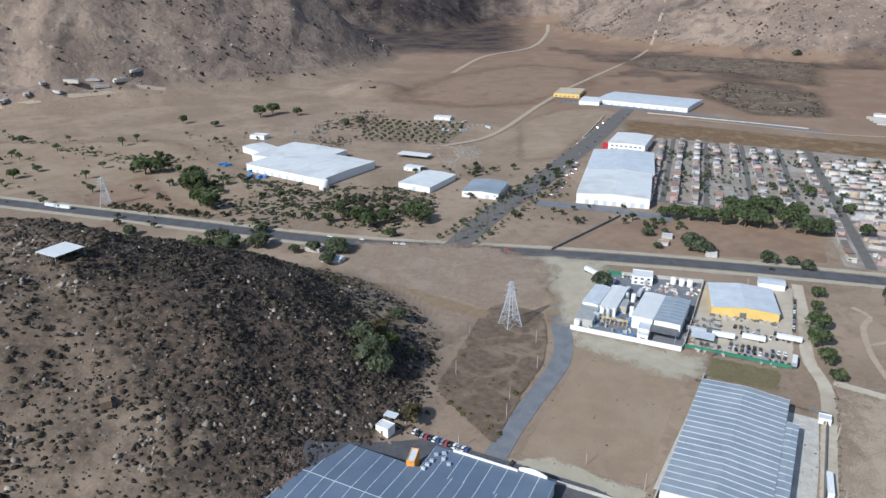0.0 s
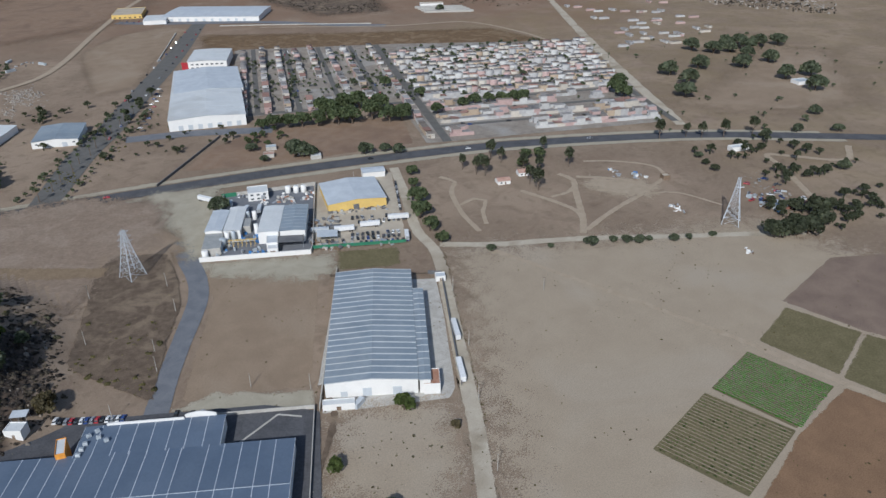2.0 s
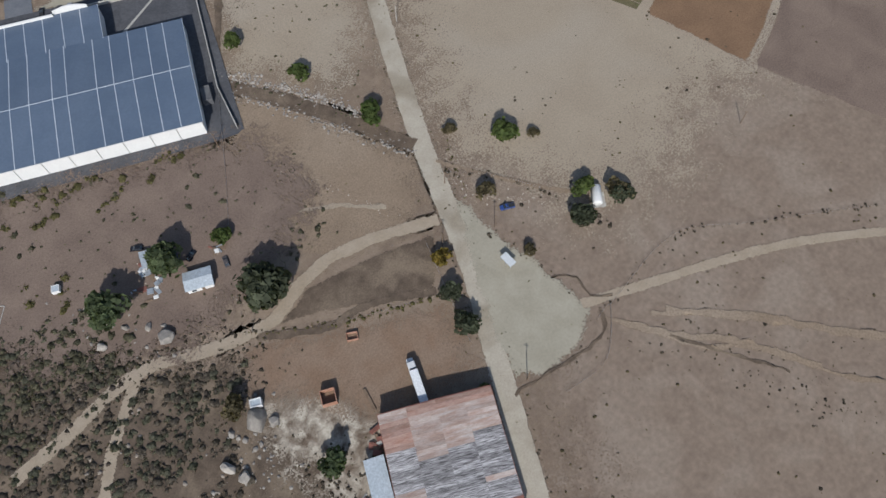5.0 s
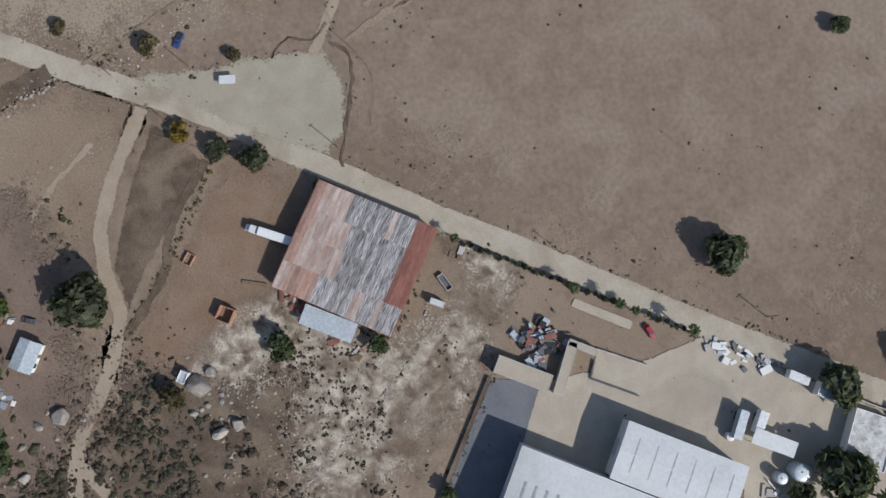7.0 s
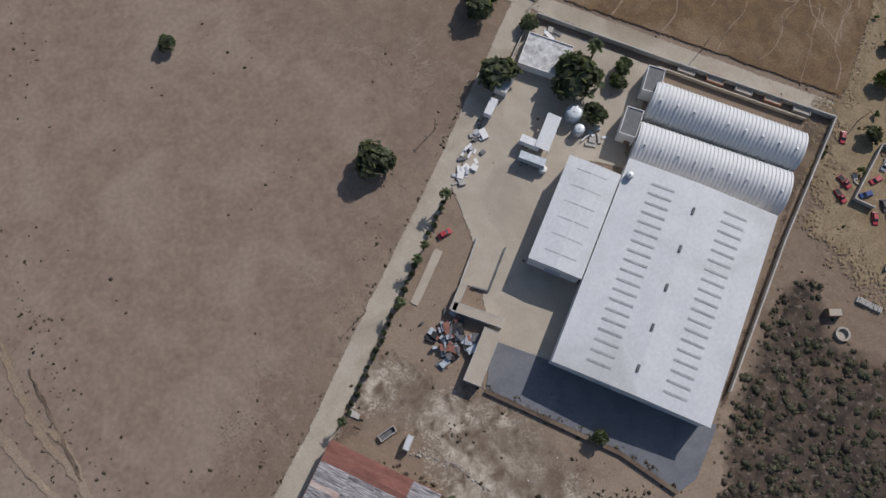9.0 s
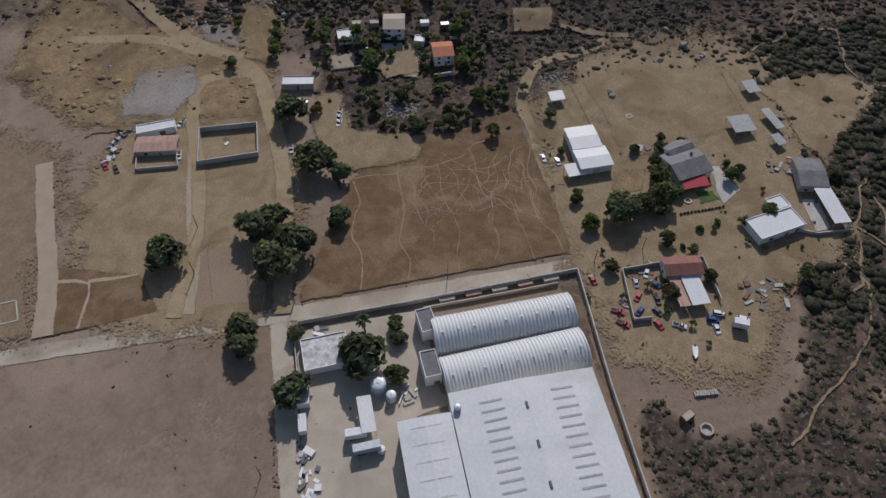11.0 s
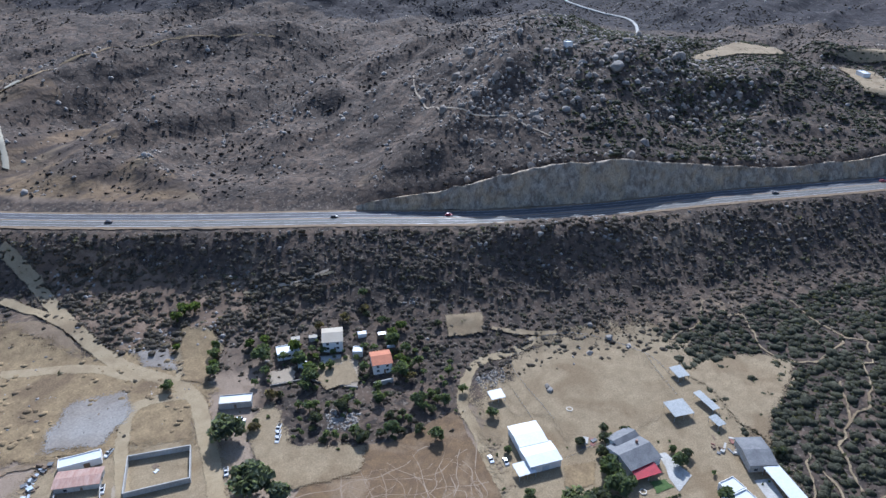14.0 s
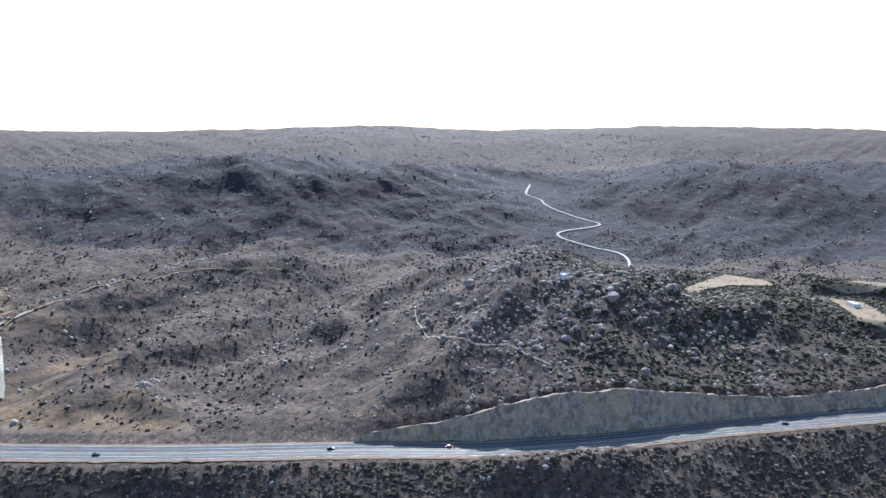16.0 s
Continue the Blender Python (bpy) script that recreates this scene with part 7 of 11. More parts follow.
# the stone-lined channel
def channel():
    r = np.random.default_rng(17)
    for name, line, count in (("stone_lining", [(65, 186), (76, 168), (86, 146), (91, 131)], 520), ("stone_lining", [(61, 180), (70, 160), (78, 142), (84, 126), (92, 108)], 430)):
        c = spline(line, 1.0)
        at = c[r.integers(0, len(c), count)] + r.normal(size=(count, 2)) * 1.5
        scatter(name, STONE[:3] + PEBBLE, at, sizes(count, 0.25, 0.85, count), M["stone"], "pale rubble stone lining of the dry channel", "stones", count, 0.2)


ditch = road("ditch", [(62, 184), (73, 163), (82, 143), (88, 127), (94, 110)], 6.0, M["scrub_soil"], "dark dry channel bed with weeds", 0.1, 0.5, "ditch")

# ---- the smallholding ----
gable_house("house", ((3.9, 121), (11.3, 117.2), (14.3, 122.4)), 3, 0.7, "zinc", "white_wall", "small white house with a pale zinc roof")
canopy("shed", ((-1.5, 137.5), (1, 143.5), (3.4, 142.3)), 2.4, "zinc", "rusty lean-to shed with grey roof")
flat_block("hut", ((-26.8, 152), (-24.6, 150.8), (-23.4, 153)), 2.0, "zinc", "white_wall", "tiny white shed among bushes", parapet=0.05)
car(19.3, 121.5, 70, "dark"); car(12.5, 131.5, 20, "black"); car(8.5, 134.5, 80, "blue", "pickup"); car(1.5, 146.5, 140, "black")
for k, (x, y) in enumerate([(0, 134), (-2, 131), (-4, 129), (-1, 139), (2, 140), (20.5, 127), (-6, 133)]):
    crate_pile(x, y, 10, 200 + k, 2.2, 2.0, "household scrap and timber on bare ground", ("wood", "white_wall", "deep_rust", "steel"), 0.9)
for k in range(2):
    flat_block("ruin", ((-44 + 2.3 * k, 164 - 2.2 * k), (-42 + 2.3 * k, 162 - 2.2 * k), (-46 + 2.3 * k, 156.5 - 2.2 * k)), 0.1, "scrub_soil", "pale_concrete", "low foundation walls of an unfinished building", parapet=0.5)
for k, (x, y, s) in enumerate([(-9.9, 114, 3.4), (-6, 74, 4.2), (-20.8, 69, 2.6), (-19.8, 130.5, 2.2), (-19, 63.5, 2.4), (-12, 121, 1.8), (-17, 126, 1.6), (-26, 126, 2.0), (-3, 70, 2.0), (-14, 76, 1.5), (-22, 140, 1.4), (-8, 118, 1.2)]):
    boulder(x, y, s, k)

# ---- pylons and the hill shelter ----
pylon(49, 395, 30, 25)
pylon(391, 241.5, 32, 30)
pylon(-305, 640, 28, 20)
canopy("hilltop_shelter", ((-166, 319), (-178.7, 326), (-184, 311)), 4.5, "white_roof", "white flat shelter roof on posts on the hilltop", slope=0.1, posts=4)
flat_block("hut", ((-137, 250), (-133, 252), (-135, 256)), 2.6, "wood", "wood", "small timber hut on the hillside", parapet=0.05)

# ---- the industrial park ----
hall("hall", ((137.4, 640), (190.4, 809), (252.6, 783)), 10, 2, "white_roof", "white_wall", "pale grey industrial hall beside the boulevard", 12, "grey_roof", 0.3, doors=[("w", k / 4 - 0.8, 0, 4, 4.5) for k in range(7)])
hall("hall", ((166, 722), (191, 809.5), (253, 783.5)), 10.3, 2.1, "grey_roof", "white_wall", "blue-grey rear section of the hall", 6)
hall("hall", ((215, 845), (241, 900), (283, 885)), 10, 1, "white_roof", "white_wall", "white hall with red corner panels", 6, windows=[("w", k / 4 - 0.75, 2, 3, 1.4) for k in range(7)] + [("w", k / 4 - 0.75, 6, 3, 1.4) for k in range(7)])
for x, y in ((214, 846), (236, 837)):
    ob = thing("red_panel", pose(x, y, 0, 0, 0, -22), "red cladding panel on the white hall", "cladding", "red panels")
    part("panel", boxes((-5, -0.6, 1, 5, -0.2, 9.5), bevel=0.05), M["red_paint"], ob)
hall("hall", ((270, 1160), (392, 1078), (422, 1163)), 7, 1.5, "grey_roof", "white_wall", "long white hall across the park road", 12, "white_roof", 0.4, doors=[("s", k / 6 - 0.8, 0, 4, 4) for k in range(10)])
hall("hall", ((240, 1150), (270, 1138), (285, 1180)), 6, 1.0, "white_roof", "white_wall", "white end hall of the long building", 5)
flat_block("office", ((211, 1223), (252, 1208), (265, 1270)), 6, "concrete", "yellow_paint", "ochre two-storey block at the park edge", windows=[("s", k / 3 - 0.8, 1.2, 3, 1.6) for k in range(6)])
hall("hall", ((-33, 692), (-6, 738), (22.6, 714)), 6, 0.8, "white_roof", "white_wall", "low white hall near the highway", 6, "grey_roof", 0.35, doors=[("w", 0, 0, 4, 4)])
hall("hall", ((30, 662), (44, 703), (80, 696)), 6, 1.5, "slate_roof", "white_wall", "hall with a blue-grey gabled roof", 6, doors=[("w", 0.4, 0, 4, 4), ("w", -0.4, 0, 4, 4)], windows=[("w", -0.8, 3, 2, 1), ("w", 0.8, 3, 2, 1)])
hall("factory", ((-202, 760), (-110, 697), (-67, 770)), 8, 1, "white_roof", "white_wall", "sprawling white factory among trees", 10, "grey_roof", 0.5, doors=[("s", k / 5 - 0.7, 0, 4, 4) for k in range(7)])
hall("factory", ((-168, 861), (-205, 800), (-135, 760)), 8, 1, "white_roof", "white_wall", "white wing of the sprawling factory", 8, "grey_roof", 0.5)
hall("factory", ((-227, 845), (-190, 805), (-176, 832)), 7, 0.8, "white_roof", "white_wall", "outer white block of the sprawling factory", 5, "grey_roof", 0.5)
for k, (x, y) in enumerate([(-235, 784), (-228, 780), (-200, 764), (-196, 756), (-192, 735), (-182, 732), (-176, 733)]):
    container(x, y, 30 + 10 * k, "blue_paint", "bright blue container beside the factory", 9)
cylinder_tank(-108, 690, 5, 10, "white_wall", "white round silo beside the factory")
flat_block("house", ((-235, 915), (-215, 908), (-210, 920)), 5, "white_roof", "white_wall", "white block beyond the factory")
canopy("carport", ((-40, 815), (-5, 800), (0, 815)), 4, "white_roof", "white carport roof beside the factory")
gable_house("house", ((-30, 760), (-12, 750), (-6, 762)), 3.5, 1, "white_roof", "white_wall", "long low white house near the factory")
park = np.random.default_rng(21)
for k in range(30):
    f = k / 29
    x, y = 75 + 215 * f, 640 + 430 * f
    off = (7.5 + park.random() * 2) * (1 if k % 2 else -1)
    car(x + off * 0.89, y - off * 0.45, 62 + park.normal() * 6, list(CAR_WORDS)[park.integers(0, 6)], ("sedan", "sedan", "van")[park.integers(0, 3)])
for k in range(16):
    x, y = 118 + 48 * (k % 8) / 7, 655 + 120 * (k % 8) / 7 + (10 if k > 7 else 0)
    car(x, y, 150, list(CAR_WORDS)[park.integers(0, 6)])
for k in range(18):
    car(225 + 130 * k / 17, 1190 - 75 * k / 17 + park.normal() * 4, 60, list(CAR_WORDS)[park.integers(0, 6)])
for k in range(0, 34, 3):
    x, y = 20 + 3.1 * k, 540 + 5.2 * k
    side = 1.0 if k % 2 else -1.0
    palm(x + side * 0.87, y - side * 0.5, 7 + park.random() * 3, k)
for k, (x, y) in enumerate([(10, 985), (30, 1000), (48, 1010), (64, 990), (80, 975), (20, 960), (-5, 1005), (45, 960)]):
    (container if k % 3 else crate_pile)(*((x, y, 30 * k, "zinc", "grey stored unit in the depot yard", 12) if k % 3 else (x, y, 18, 230 + k, 12, 8, "rows of stored equipment in the depot")))
gable_house("house", ((5, 1035), (28, 1026), (33, 1040)), 4, 1, "white_roof", "white_wall", "white depot house with low gabled roof")
wall_run("perimeter_wall", [(196, 905), (262, 1060)], 1.4, 0.8, "pale_concrete", "long pale wall beside the boulevard")
wall_run("perimeter_wall", [(95, 520), (170, 600)], 2.0, 0.4, "dark_roof", "dark wall round the vacant plot")
wall_run("perimeter_wall", [(330, 1075), (400, 1035), (520, 960)], 1.2, 0.6, "pale_concrete", "pale wall behind the long hall")

# ---- traffic ----
trailer(-355, 636.5, -19, "white double trailer truck on the highway", 12)
trailer(-338, 630, -19, "white second trailer on the highway", 12, cab=False)
for x, y, turn, colour in [(-57, 546, -20, "white"), (-29, 536, -18, "silver"), (-23, 534.5, -18, "white"), (-84, 553, -20, "white"), (252, 478, -15, "black"), (60, 520, 165, "red"), (330, 452, -20, "white"), (430, 412, 150, "silver")]:
    car(x, y, turn, colour, z=height(x, y) + 0.2)
for v, off, colour in [(-154, 0, "black"), (-25, 3, "black"), (42, 4.5, "red"), (-300, -3, "white"), (250, 0, "dark"), (330, 4, "red")]:
    x, y = N_S * (highway_u(v) + off) + E_S * v
    car(x, y, math.degrees(math.atan2(E_S[1], E_S[0])), colour, z=HW_Z + 0.3)

TREES = {}
TREES["oak"] = [
    (11, -84, 7.2), (75, -131, 3.5), (-31, -109, 7.5), (-56, -104, 9.5), (-60, -93, 4.6), (-73, -109, 3.2),
    (-70, -103, 2.9), (-44, -127, 3.6), (-27, -134, 6.0), (648, 511, 12.5), (596, 446, 12.5), (638, 476, 12.4),
    (698, 510, 12.5), (772, 547, 12.5), (811, 560, 12.5), (795, 540, 11.0), (833, 556, 12.0), (790, 512, 10.0), (741, 483, 12.5), (823, 533, 12.5), (848, 537, 12.5),
    (789, 481, 11.9), (875, 527, 12.5), (738, 427, 12.5), (772, 419, 12.5), (724, 384, 12.5), (762, 572, 12.3),
    (238, 301, 3.5), (271, 283, 2.5), (293, 271, 5.1), (308, 267, 3.3), (314, 261, 4.1), (320, 256, 4.5),
]
TREES["oak"] += [
    (328, 255, 2.6), (340, 246, 3.8), (350, 242, 2.9), (365, 236, 2.9), (180, 550, 6.0), (205, 518, 11.4),
    (214, 513, 8.3), (254, 491, 7.8), (270, 486, 5.8), (278, 477, 6.3), (180, 523, 4.3), (-31, 325, 11.2),
    (-38, 337, 8.9), (-20, 385, 6.0), (-12, 344, 5.0), (-26, 320, 8.6), (119, 452, 8.4), (-186, 524, 9.3), (-178, 522, 8.3), (-161, 525, 10.1),
    (-138, 528, 10.0), (-94, 523, 6.7), (-74, 518, 10.1), (-78, 495, 8.0), (-251, 560, 6.7), (-108, 519, 5.3),
    (-57, -174, 9.0), (-64, -160, 9.2), (-53, -155, 9.7), (-64, -174, 7.9), (-26, -184, 8.6), (-94, -190, 9.7),
]
TREES["oak"] += [
    (-85, -159, 5.6), (-102, -221, 8.6), (-170, -91, 8.5), (-98, -179, 5.9), (-31, -141, 6.1),
]
TREES["green"] = [
    (47, 32, 2.4), (1, 48, 5.3), (-2, 20, 3.5), (-46, 6, 3.1), (6, 133, 7.6), (-17, 132, 7.6),
    (250, 409, 5.5), (238, 385, 8.6), (228, 365, 8.2), (222, 345, 6.8), (219, 327, 5.8), (261, 431, 5.8),
    (355, 408, 6.0), (365, 402, 6.5), (341, 396, 5.0), (217, 591, 9.3),
    (229, 588, 9.3), (241, 584, 9.3), (253, 579, 9.9), (272, 594, 12.5), (270, 571, 12.2), (294, 602, 12.5),
    (307, 601, 12.5), (282, 567, 11.1), (302, 565, 12.5), (321, 586, 11.7), (312, 549, 11.1), (324, 548, 11.1),
]
TREES["green"] += [
    (208, 597, 7.6), (274, 610, 10.5), (361, 544, 7.9), (392, 546, 7.5), (406, 546, 8.2), (420, 542, 7.6),
    (432, 539, 7.7), (442, 530, 8.9), (453, 530, 8.4), (548, 494, 12.2), (542, 479, 10.0), (571, 511, 9.9),
    (367, 653, 8.0), (378, 601, 7.0), (-235, 688, 12.5), (-216, 637, 12.5), (-244, 688, 11.4), (-203, 627, 11.5),
    (-295, 754, 11.2), (-309, 750, 12.5), (-252, 1054, 12.5), (-238, 1076, 12.5), (-200, 1069, 8.2), (-353, 1013, 8.1),
    (-441, 733, 8.0), (-389, 669, 4.2), (-64, 593, 9.4), (-54, 576, 9.7), (-40, 587, 8.7), (-14, 590, 12.0),
]
TREES["green"] += [
    (-8, 585, 9.2), (-34, 552, 5.8), (-84, 614, 7.0), (-91, 590, 6.7), (-142, -253, 5.7), (-148, -224, 4.9),
    (-152, -238, 5.1), (-180, -197, 4.6), (-192, -216, 4.9), (-189, -149, 3.3), (-189, -87, 6.2), (-195, -93, 5.6),
    (-218, -76, 4.0), (-214, -55, 3.7), (-198, -29, 4.0), (-100, -267, 3.7), (-127, -272, 3.5), (-60, -109, 1.0),
    (-72, -108, 3.4), (-69, -104, 2.9), (-120, -260, 4.3), (-152, -173, 4.2), (-172, -177, 4.4), (-162, -157, 4.0),
    (-177, -63, 2.7),
]
TREES["grey"] = [
    (21, 102, 9.9), (58, 50, 5.5), (62, 61, 4.2), (112, 49, 5.4), (128, 44, 5.0), (397, 215, 8.2),
    (401, 210, 8.2), (409, 206, 9.1), (418, 203, 9.2), (435, 205, 8.6), (447, 216, 10.7), (462, 317, 3.6),
    (457, 305, 4.3), (518, 318, 3.9), (526, 311, 4.7), (508, 268, 4.0), (503, 257, 4.9), (498, 275, 3.7),
    (-180, -88, 5.6), (-173, -72, 4.1), (-147, -77, 3.6), (-209, -104, 3.8), (-219, -101, 3.1), (-202, -102, 3.2),
    (-201, -112, 2.7), (-162, -108, 3.2), (-83, -159, 3.8), (-172, -51, 3.3), (-224, -76, 3.0), (-146, -200, 3.9),
]
TREES["grey"] += [
    (-140, -179, 4.2), (-134, -202, 3.9),
]
TREES["yellow"] = [
    (69, 71, 4.1),
]
TREES["bright"] = [
    (121, 56, 5.0), (77, 193, 4.5), (86, 163, 4.5), (92, 129, 6.1), (120, 90, 5.8), (24, 129, 3.8),
    (119, 208, 5.9), (-24, 343, 7.7), (-157, -96, 4.5),
]
TREES["dry"] = [
    (107, 105, 3.3), (97, 78, 4.5), (128, 46, 5.4), (91, 53, 3.0), (-9, 81, 5.0), (127, 83, 2.7),
    (131, 186, 3.0), (-10, 292, 7.5), 
    (-29, 354, 7.9), (-10, 296, 5.8),
    (-113, -217, 3.4), (-187, -245, 3.5), (-199, -244, 3.6), (-174, -250, 3.2), (-181, -192, 3.5), (-129, -228, 4.0),
    (-155, -56, 4.3),
]
n_tree = 0
for kind, rows in TREES.items():
    for x, y, radius in rows:
        tree(kind, x, y, radius, n_tree)
        n_tree += 1
for k, (x, y, tall) in enumerate([(25.6, -6, 6), (6.3, -38, 7), (0.5, -50, 7), (-2, -54.5, 6), (-10, -69, 8), (-62, -112, 11)]):
    palm(x, y, tall, k)


# ---- scrub and stones that nobody could count ----
def bush_forms(count, level, leaves, seed, wide=0.24):
    """Low uneven domes of unit radius with loose leaves standing out of them."""
    r = np.random.default_rng(seed)
    out = []
    for k in range(count):
        bm = bmesh.new()
        bmesh.ops.create_icosphere(bm, subdivisions=level, radius=1)
        v = np.array([q.co for q in bm.verts])
        f = np.array([[q.index for q in face.verts] for face in bm.faces])
        bm.free()
        f = f[v[f][:, :, 2].max(1) > 0.1]
        used, f = np.unique(f, return_inverse=True)
        f = f.reshape(-1, 3)
        v = v[used] * (0.66 + 0.5 * r.random((len(used), 1)) ** 1.3) * np.array([1 + 0.25 * r.normal(), 1.0, 0.85])
        v[:, 2] = np.maximum(v[:, 2], -0.15)
        q = r.normal(size=(leaves, 3))
        q[:, 2] = np.abs(q[:, 2]) * 0.8
        q /= np.linalg.norm(q, axis=1)[:, None]
        c = q * (0.8 + 0.3 * r.random((leaves, 1))) * np.array([1, 1, 0.85])
        a, d = r.normal(size=(leaves, 3)) * wide, r.normal(size=(leaves, 3)) * wide
        t = np.stack([c - 0.5 * (a + d), c + a, c + d], 1).reshape(-1, 3)
        out.append((np.concatenate([v, t]), np.concatenate([f, np.arange(3 * leaves).reshape(-1, 3) + len(v)])))
    return out


def stone_forms(count, level, seed, deep=0.42):
    out = []
    for k in range(count):
        bm = bmesh.new()
        bmesh.ops.create_icosphere(bm, subdivisions=level, radius=1)
        r = np.random.default_rng(seed + k)
        axes = r.normal(size=(9, 3))
        axes /= np.linalg.norm(axes, axis=1)[:, None]
        cut = deep + 0.35 * r.random(9)
        for v in bm.verts:
            p = np.array(v.co)
            for a, c in zip(axes, cut):
                d = p @ a
                if d > c:
                    p = p - a * (d - c) * 0.9
            v.co = Vector(p)
        bm.verts.ensure_lookup_table()
        out.append((np.array([v.co for v in bm.verts]), np.array([[v.index for v in f.verts] for f in bm.faces])))
        bm.free()
    return out


def chips(count, seed):
    """Rough blocks with eight faces, for rock and brush far away."""
    r = np.random.default_rng(seed)
    f = np.array([(0, 2, 4), (2, 1, 4), (1, 3, 4), (3, 0, 4), (2, 0, 5), (1, 2, 5), (3, 1, 5), (0, 3, 5)])
    v = np.array([(1, 0, 0), (-1, 0, 0), (0, 1, 0), (0, -1, 0), (0, 0, 1), (0, 0, -0.6)], float)
    return [(v * (0.7 + 0.5 * r.random((6, 1))) + 0.22 * r.normal(size=(6, 3)), f) for k in range(count)]


def scatter(name, forms, xy, size, material, label, category, seed, sink=0.1, squash=(0.7, 1.1), keep=None):
    """Many copies of a few forms, joined into one mesh that lies on the ground."""
    r = np.random.default_rng(seed)
    n = len(xy)
    z = terrain(xy[:, 0], xy[:, 1])
    which = r.integers(0, len(forms), n)
    turn = r.random(n) * 2 * math.pi
    tall = squash[0] + (squash[1] - squash[0]) * r.random(n)
    vs, fs, base = [], [], 0
    for k, (fv, ff) in enumerate(forms):
        idx = np.where(which == k)[0]
        if not len(idx):
            continue
        c, s = np.cos(turn[idx])[:, None], np.sin(turn[idx])[:, None]
        x = (fv[None, :, 0] * c - fv[None, :, 1] * s) * size[idx][:, None] + xy[idx, 0][:, None]
        y = (fv[None, :, 0] * s + fv[None, :, 1] * c) * size[idx][:, None] + xy[idx, 1][:, None]
        h = fv[None, :, 2] * (size[idx] * tall[idx])[:, None] + (z[idx] - sink * size[idx])[:, None]
        vs.append(np.stack([x, y, h], 2).reshape(-1, 3))
        fs.append((ff[None] + (np.arange(len(idx)) * len(fv))[:, None, None] + base).reshape(-1, ff.shape[1]))
        base += len(idx) * len(fv)
    me = fast_mesh(name, np.concatenate(vs), np.concatenate(fs), material, name in ("scrub", "weeds", "crop"))
    return tagged(new(name, me), label, category, kind="stuff")


def spots(count, box, weight, seed):
    """Random places inside a box, kept by a weight from 0 to 1."""
    r = np.random.default_rng(seed)
    x0, y0, x1, y1 = box
    p = np.column_stack([x0 + (x1 - x0) * r.random(count), y0 + (y1 - y0) * r.random(count)])
    return p[r.random(count) < weight(p[:, 0], p[:, 1])]


def sizes(n, lo, hi, seed, power=2.0):
    return lo + (hi - lo) * np.random.default_rng(seed).random(n) ** power


def south(x, y):
    u, v = uv_south(x, y)
    return u - highway_u(v), v


def hill_weight(x, y):
    h = cone(x, y, -195, 330, 215, 170, 20, 78, 1.6) + cone(x, y, -330, 310, 190, 150, 0, 52, 1.7)
    clump = smooth(fbm(x, y, 26, 3, 201), 0.3, 0.55)
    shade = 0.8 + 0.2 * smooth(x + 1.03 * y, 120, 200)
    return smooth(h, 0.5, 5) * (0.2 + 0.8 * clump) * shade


def slope_weight(x, y):
    s, v = south(x, y)
    near = smooth(s, -128 + 30 * fbm(x, y, 40, 3, 215), -100) * (s < -13)
    homes = inside(np.column_stack([x, y]), HOMES) * 0.24
    return np.maximum(near, homes) * (0.6 + 0.4 * smooth(fbm(x, y, 22, 3, 211), 0.3, 0.5)) * (1 - 0.85 * inside(np.column_stack([x, y]), [(-110, -262), (-60, -440), (-20, -420), (-20, -250)])) * (0.12 + 0.88 * smooth(border_distance(x, y, [(-112, -222), (-130, -226), (-118, -198), (-139, -176), (-129, -166), (-106, -178), (-100, -190)]), 1, -4)) * (1 - 0.9 * inside(np.column_stack([x, y]), [(-127, -301), (-136, -287), (-131, -274), (-114, -258), (-108, -268)]))


TRAILS = [[(-286, -118), (-313, -115), (-329, -120)], [(-325, -107), (-335, -101), (-327, -94), (-314, -80), (-318, -61), (-350, -53), (-361, -40), (-388, -30)], [(-310, -66), (-294, -62), (-273, -62), (-253, -56)],
          [(-365, -88), (-360, -80), (-350, -53)], [(-217, -25), (-207, -6), (-172, 2), (-140, 4)],
          [(-263, -46), (-247, -35), (-234, -29), (-218, -18), (-207, -13)], [(-314, -46), (-289, -34), (-270, -32), (-252, -19)], [(-356, -45), (-337, -42), (-317, -34), (-289, -34)], [(-269, -10), (-244, -14), (-233, -17)], [(-234, -29), (-233, -17), (-224, -8), (-226, 3)], [(-254, -33), (-247, -25), (-233, -17)]]
BARE = [(-288, -98), (-311, -79), (-310, -66), (-287, -61), (-270, -61), (-254, -55), (-257, -69), (-267, -84), (-271, -100)]


def west_weight(x, y):
    trail = np.abs(fbm(x, y, 24, 3, 221) - 0.5)
    gap = np.min([near_line(x, y, line) for line in TRAILS], axis=0) + 0.9 * (fbm(x, y, 5, 2, 225) - 0.5)
    return (gap > 1.7) * inside(np.column_stack([x, y]), WEST) * (1 - 0.9 * smooth(border_distance(x, y, BARE), -2, 3)) * smooth(trail, 0.008, 0.026) * (0.55 + 0.45 * smooth(fbm(x, y, 30, 3, 223), 0.3, 0.5)) * (0.75 + 0.25 * smooth(-x, 140, 210))


def upper_weight(x, y):
    s, v = south(x, y)
    damp = np.maximum(smooth(near_line(s, v, GULLIES[0][0]), 34, 6), 0.75 * smooth(1 - 2 * np.abs(ridges(x, y) - 0.5), 0.8, 0.62))
    return ((s > 26) & (s < 520)) * np.maximum(damp, (0.16 + 0.84 * smooth(fbm(x, y, 34, 4, 233), 0.5, 0.62))) * (0.6 + 0.4 * smooth(v, 0, 150))


